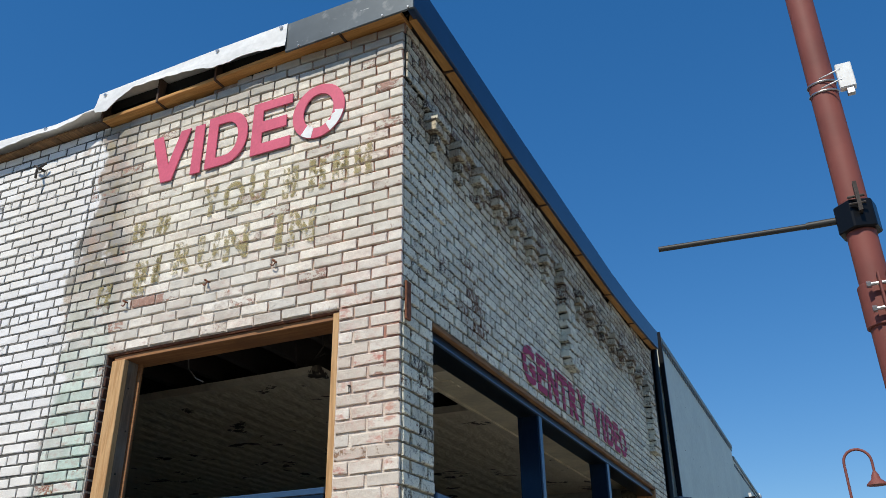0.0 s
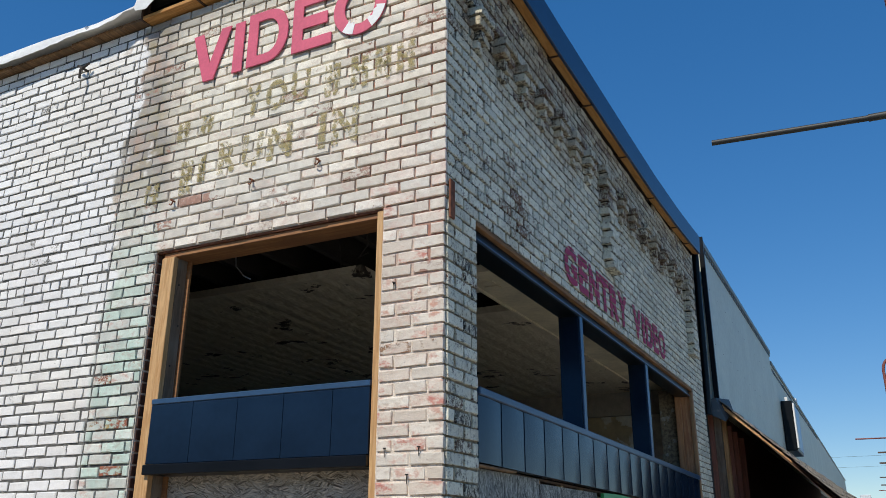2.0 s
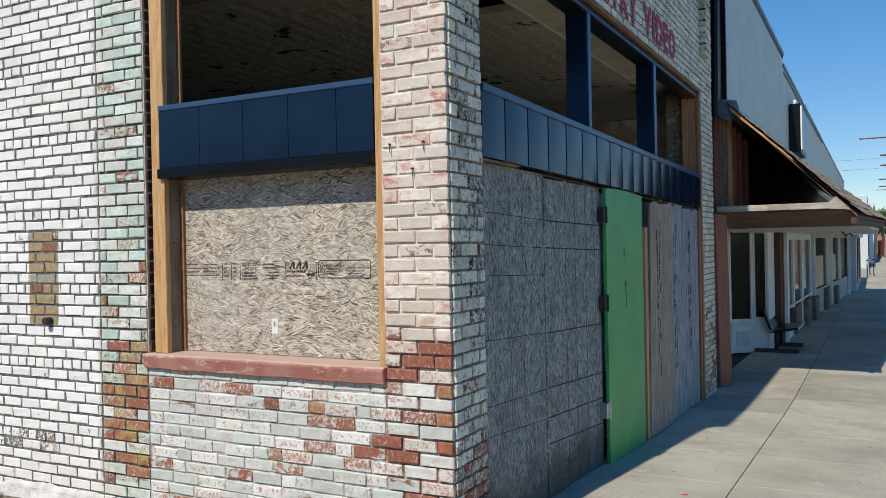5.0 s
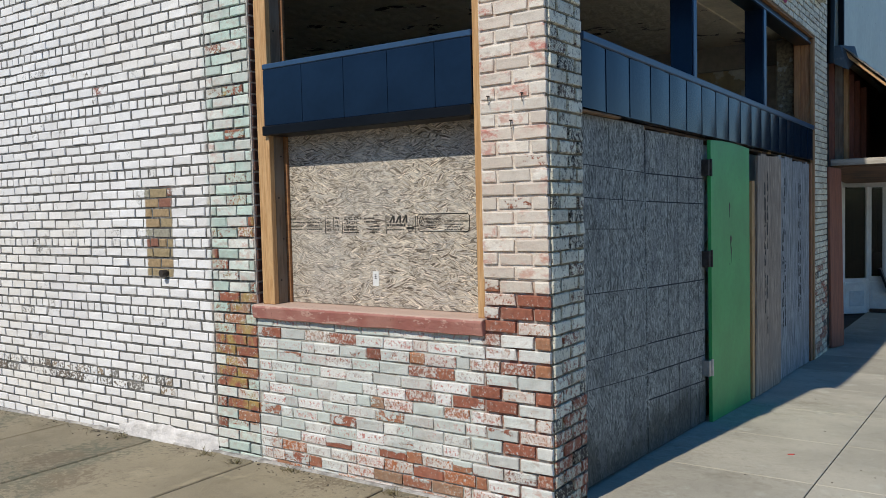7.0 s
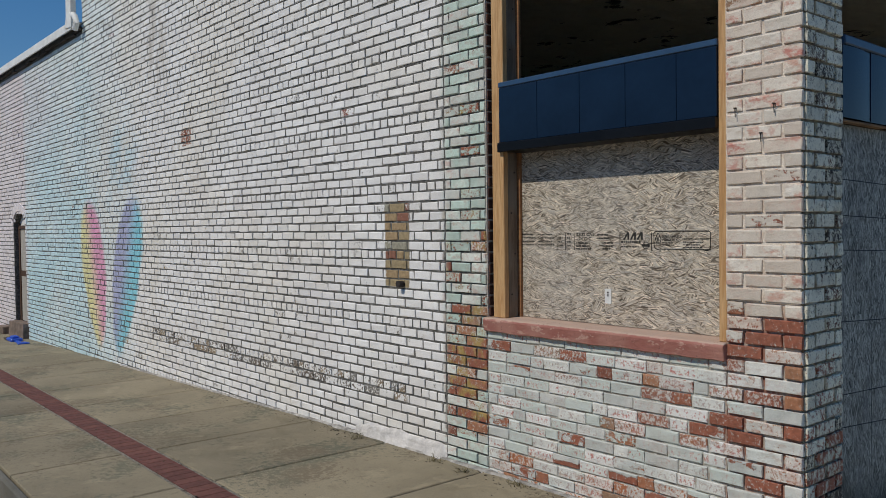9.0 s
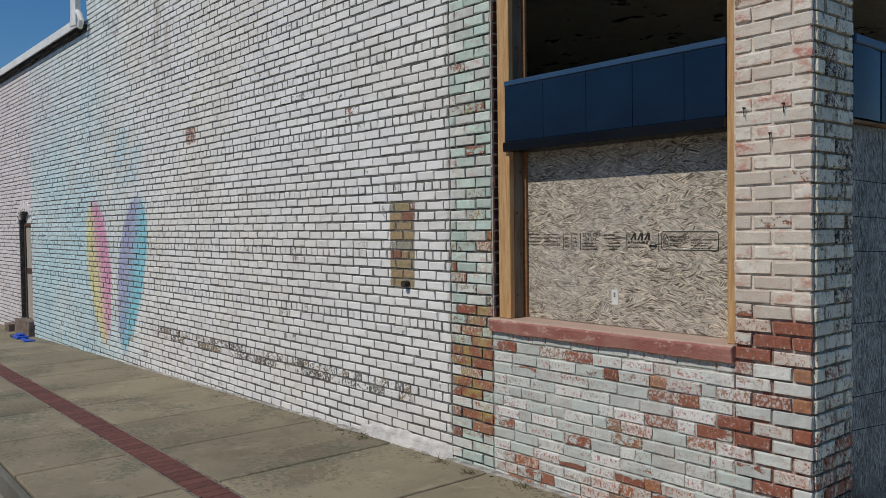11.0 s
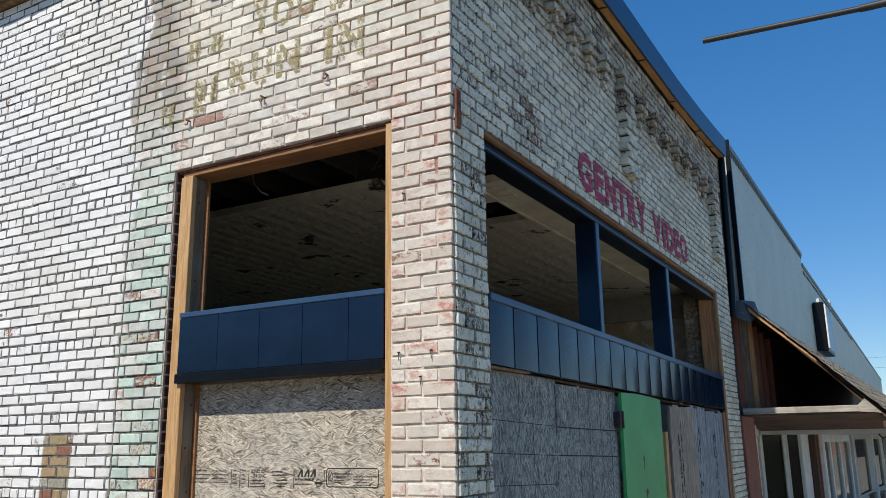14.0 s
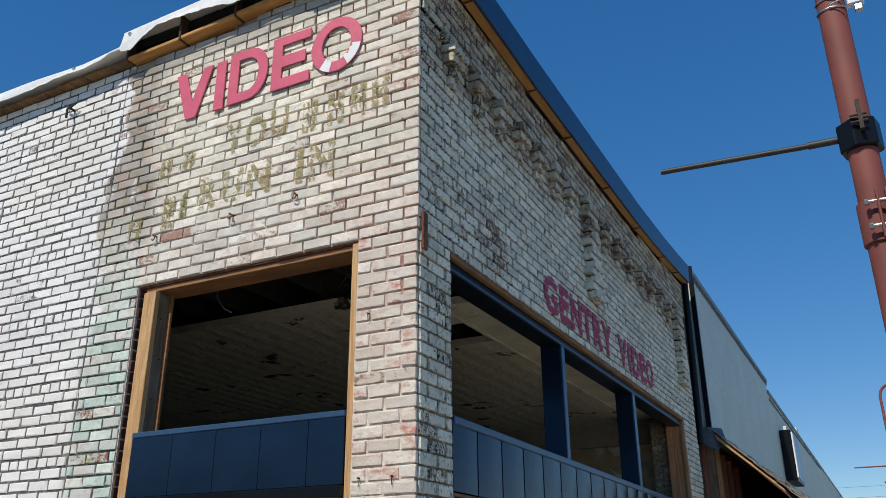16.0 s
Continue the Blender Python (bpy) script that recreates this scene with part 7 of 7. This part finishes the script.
KY, KX = -2.33, 2.75
joints_x = [-26 + i * 1.0 for i in range(16)] + [-9.75, -8.66, -7.61, -6.43, -5.33, -4.22, -3.15, -2.11, -1.05, 0.0]
joints_x = sorted(x for x in joints_x if x < -10.5 or x >= -9.75)
for a, b in zip(joints_x, joints_x[1:]):
    part("slab", slab_mesh(a, b, -1.352, 0.02), SLAB_SIDE, pavement)
    part("slab", slab_mesh(a - 0.03, b - 0.03, KY, -1.572), SLAB_SIDE, pavement)
front_x = [0.0, 0.95, KX]
front_y = [KY, -1.3, 0.02, 1.36, 2.43, 3.54, 4.74, 5.93, 7.1, 8.3, 9.5, 10.6, 11.8]
front_y += [front_y[-1] + 1.3 * i for i in range(1, 18)]
for a, b in zip(front_x, front_x[1:]):
    for c, d in zip(front_y, front_y[1:]):
        part("slab", slab_mesh(a - (0.12 if a == 0 and c > 0 else 0), b, c, d, 0.0, 0.003 if c > 0 else 0.007, 0.003), SLAB_SIDE if d < 0.1 and a == 0 else SLAB_FRONT, pavement)
part("slab", slab_mesh(-0.2, KX, front_y[-1], 140), SLAB_FRONT, pavement)
count = 0
x = -0.02
while x > -30 and count < 290:
    q = part("paver", slab_mesh(x - 0.105, x, -1.560, -1.362, 0.004, 0.0025, 0.003), PAVER, pavement)
    x -= 0.107
    count += 1
for a, b in zip(joints_x[::2], joints_x[2::2]):
    part("kerb", slab_mesh(a, b, KY - 0.05, KY + 0.004, 0.006, 0.002, 0.012), KERB, pavement)
part("kerb", slab_mesh(0.0, KX + 0.15, KY - 0.05, KY + 0.004, 0.006, 0.002, 0.012), KERB, pavement)
for c, d in zip(front_y[1::2], front_y[3::2]):
    part("kerb", slab_mesh(KX, KX + 0.15, c, d, 0.004), KERB, pavement)

GRIT = plain("pale_grit", (0.30, 0.27, 0.22), 0.95, 0, 0.35, 1.5, 70.0, 1.0, dist=0.01)
for a, b in zip(joints_x, joints_x[1:]):
    for y in (-1.357, -1.566):
        part("grit_joint", slab_mesh(a - 0.01, b + 0.01, y - 0.016, y + 0.016, 0.008, 0.001, 0.002), GRIT, pavement)

# smeared patch of whitewashed render over the lowest courses
m = M()
nu, nw = 70, 10
for i in range(nu + 1):
    x = lerp(-3.62, -2.50, i / nu)
    e = min(1.0, i / 12, (nu - i) / 3)
    z0 = ground_z(x, 0) - 0.02
    z1 = 0.132 + 0.03 * noise.noise((x * 4.1, 0, 3)) + 0.012 * noise.noise((x * 23, 0, 5)) - 0.05 * (1 - e)
    for j in range(nw + 1):
        f = j / nw
        z = lerp(z0, z1, f)
        d = (0.016 + 0.012 * noise.noise((x * 7, 1, z * 9)) + 0.006 * noise.noise((x * 31, 2, z * 30)) + 0.045 * (1 - f) ** 2) * min(1, (1 - f) * 6) * e - 0.004 * (f == 1)
        m.v.append((x, -0.001 - d, z))
m.f = [(i * (nw + 1) + j, i * (nw + 1) + j + 1, (i + 1) * (nw + 1) + j + 1, (i + 1) * (nw + 1) + j) for i in range(nu) for j in range(nw)]
tagged(part("render_patch", m, plain("chipped_whitewash", (0.70, 0.665, 0.635), 0.85, 0, 0.72, 1.08, 9.0, 0.9, dist=0.012), smooth=True), "chipped whitewashed render smeared over the lowest bricks", "render", kind="structure")

# rough mortar fillet and rubble along the foot of the wall
m = M()
n_f = 300
for i in range(n_f + 1):
    x = lerp(-9.0, 0.02, i / n_f)
    z = ground_z(x, 0)
    big = 0.5 if -3.9 < x < -2.0 else 0.12
    a = 0.02 + 0.05 * big * noise.noise((x * 3, 0, 0)) + 0.02 * big + 0.02 * big * noise.noise((x * 14, 2, 0))
    h = 0.008 + 0.02 * big * noise.noise((x * 17, 3, 0)) + 0.055 * big * max(0, noise.noise((x * 2.2, 4, 0)) + 0.45) * (1 if big == 1 else 0.35)
    m.v += [(x, 0.012, z + h), (x, -a * 0.55, z + h * (0.75 + 0.2 * noise.noise((x * 9, 1, 1)))), (x, -a, z + 0.012), (x, -a - 0.03, z - 0.02)]
m.f = [(i * 4 + j, i * 4 + j + 1, i * 4 + j + 5, i * 4 + j + 4) for i in range(n_f) for j in range(3)]
tagged(part("mortar_fillet", m, plain("crumbling_white_render", (0.50, 0.47, 0.43), 0.95, 0, 0.45, 1.2, 14.0, 1.0, dist=0.015), smooth=True), "crumbling whitewashed mortar along the wall foot", "fillet", kind="structure")
m = M()
q = random.Random(9)
for i in range(900):
    if q.random() < 0.8:
        x, y = q.uniform(-7.5, -0.2), -abs(q.gauss(0, 0.09)) - 0.02
    else:
        x, y = q.uniform(-9, -1.0), q.choice((-1.357, -1.566)) + q.gauss(0, 0.012)
        y = slant(x, y)
    if q.random() < 0.06:
        x, y = q.uniform(-6, 2.0), q.uniform(-2.0, 0.0)
    if q.random() < 0.12:
        x, y = q.uniform(0.2, 2.0), q.uniform(0.2, 8)
    s = q.uniform(0.001, 0.004) * (1.5 if q.random() < 0.08 else 1)
    z = ground_z(x, y)
    m.hexa([(x + q.uniform(-s, s) + dx * s, y + q.uniform(-s, s) * 0.5 + dy * s, z + dz * s * 1.2 - 0.001) for dz in (0, 1) for dx, dy in ((-1, -1), (1, -1), (1, 1), (-1, 1))])
solid("debris", m, SOIL, "crumbs of mortar and dirt along the wall foot", "debris", kind="stuff")
m = M()
for cx, cy in ((-2.52, -0.10), (-1.75, -0.08), (-0.95, -0.09), (-3.4, -0.12), (-2.2, -0.13)):
    for i in range(26):
        a, l = q.uniform(0, 6.28), q.uniform(0.03, 0.08)
        b = Vector((cx + q.gauss(0, 0.03), cy + q.gauss(0, 0.02), ground_z(cx, cy)))
        e = b + Vector((math.cos(a) * l, math.sin(a) * l, l * q.uniform(0.2, 0.9)))
        s = Vector((-math.sin(a), math.cos(a), 0)) * 0.003
        k = len(m.v)
        m.v += [tuple(b - s), tuple(b + s), tuple(e)]
        m.f.append((k, k + 1, k + 2))
solid("weeds", m, plain("dry_weed", (0.13, 0.11, 0.05), 0.9), "dry weeds in the joint at the wall foot", "weeds", kind="stuff")
GL = ground_z(0.7, 2) + 0.001
solid("leaf_litter", M().hexa([(0.68, 1.96, GL), (0.715, 1.962, GL), (0.72, 1.98, GL), (0.685, 1.98, GL), (0.68, 1.96, GL + 0.006), (0.715, 1.965, GL + 0.003), (0.72, 1.98, GL + 0.008), (0.685, 1.98, GL + 0.003)]), plain("red_wrapper", (0.45, 0.05, 0.04), 0.6), "small red scrap of paper on the pavement", "litter")
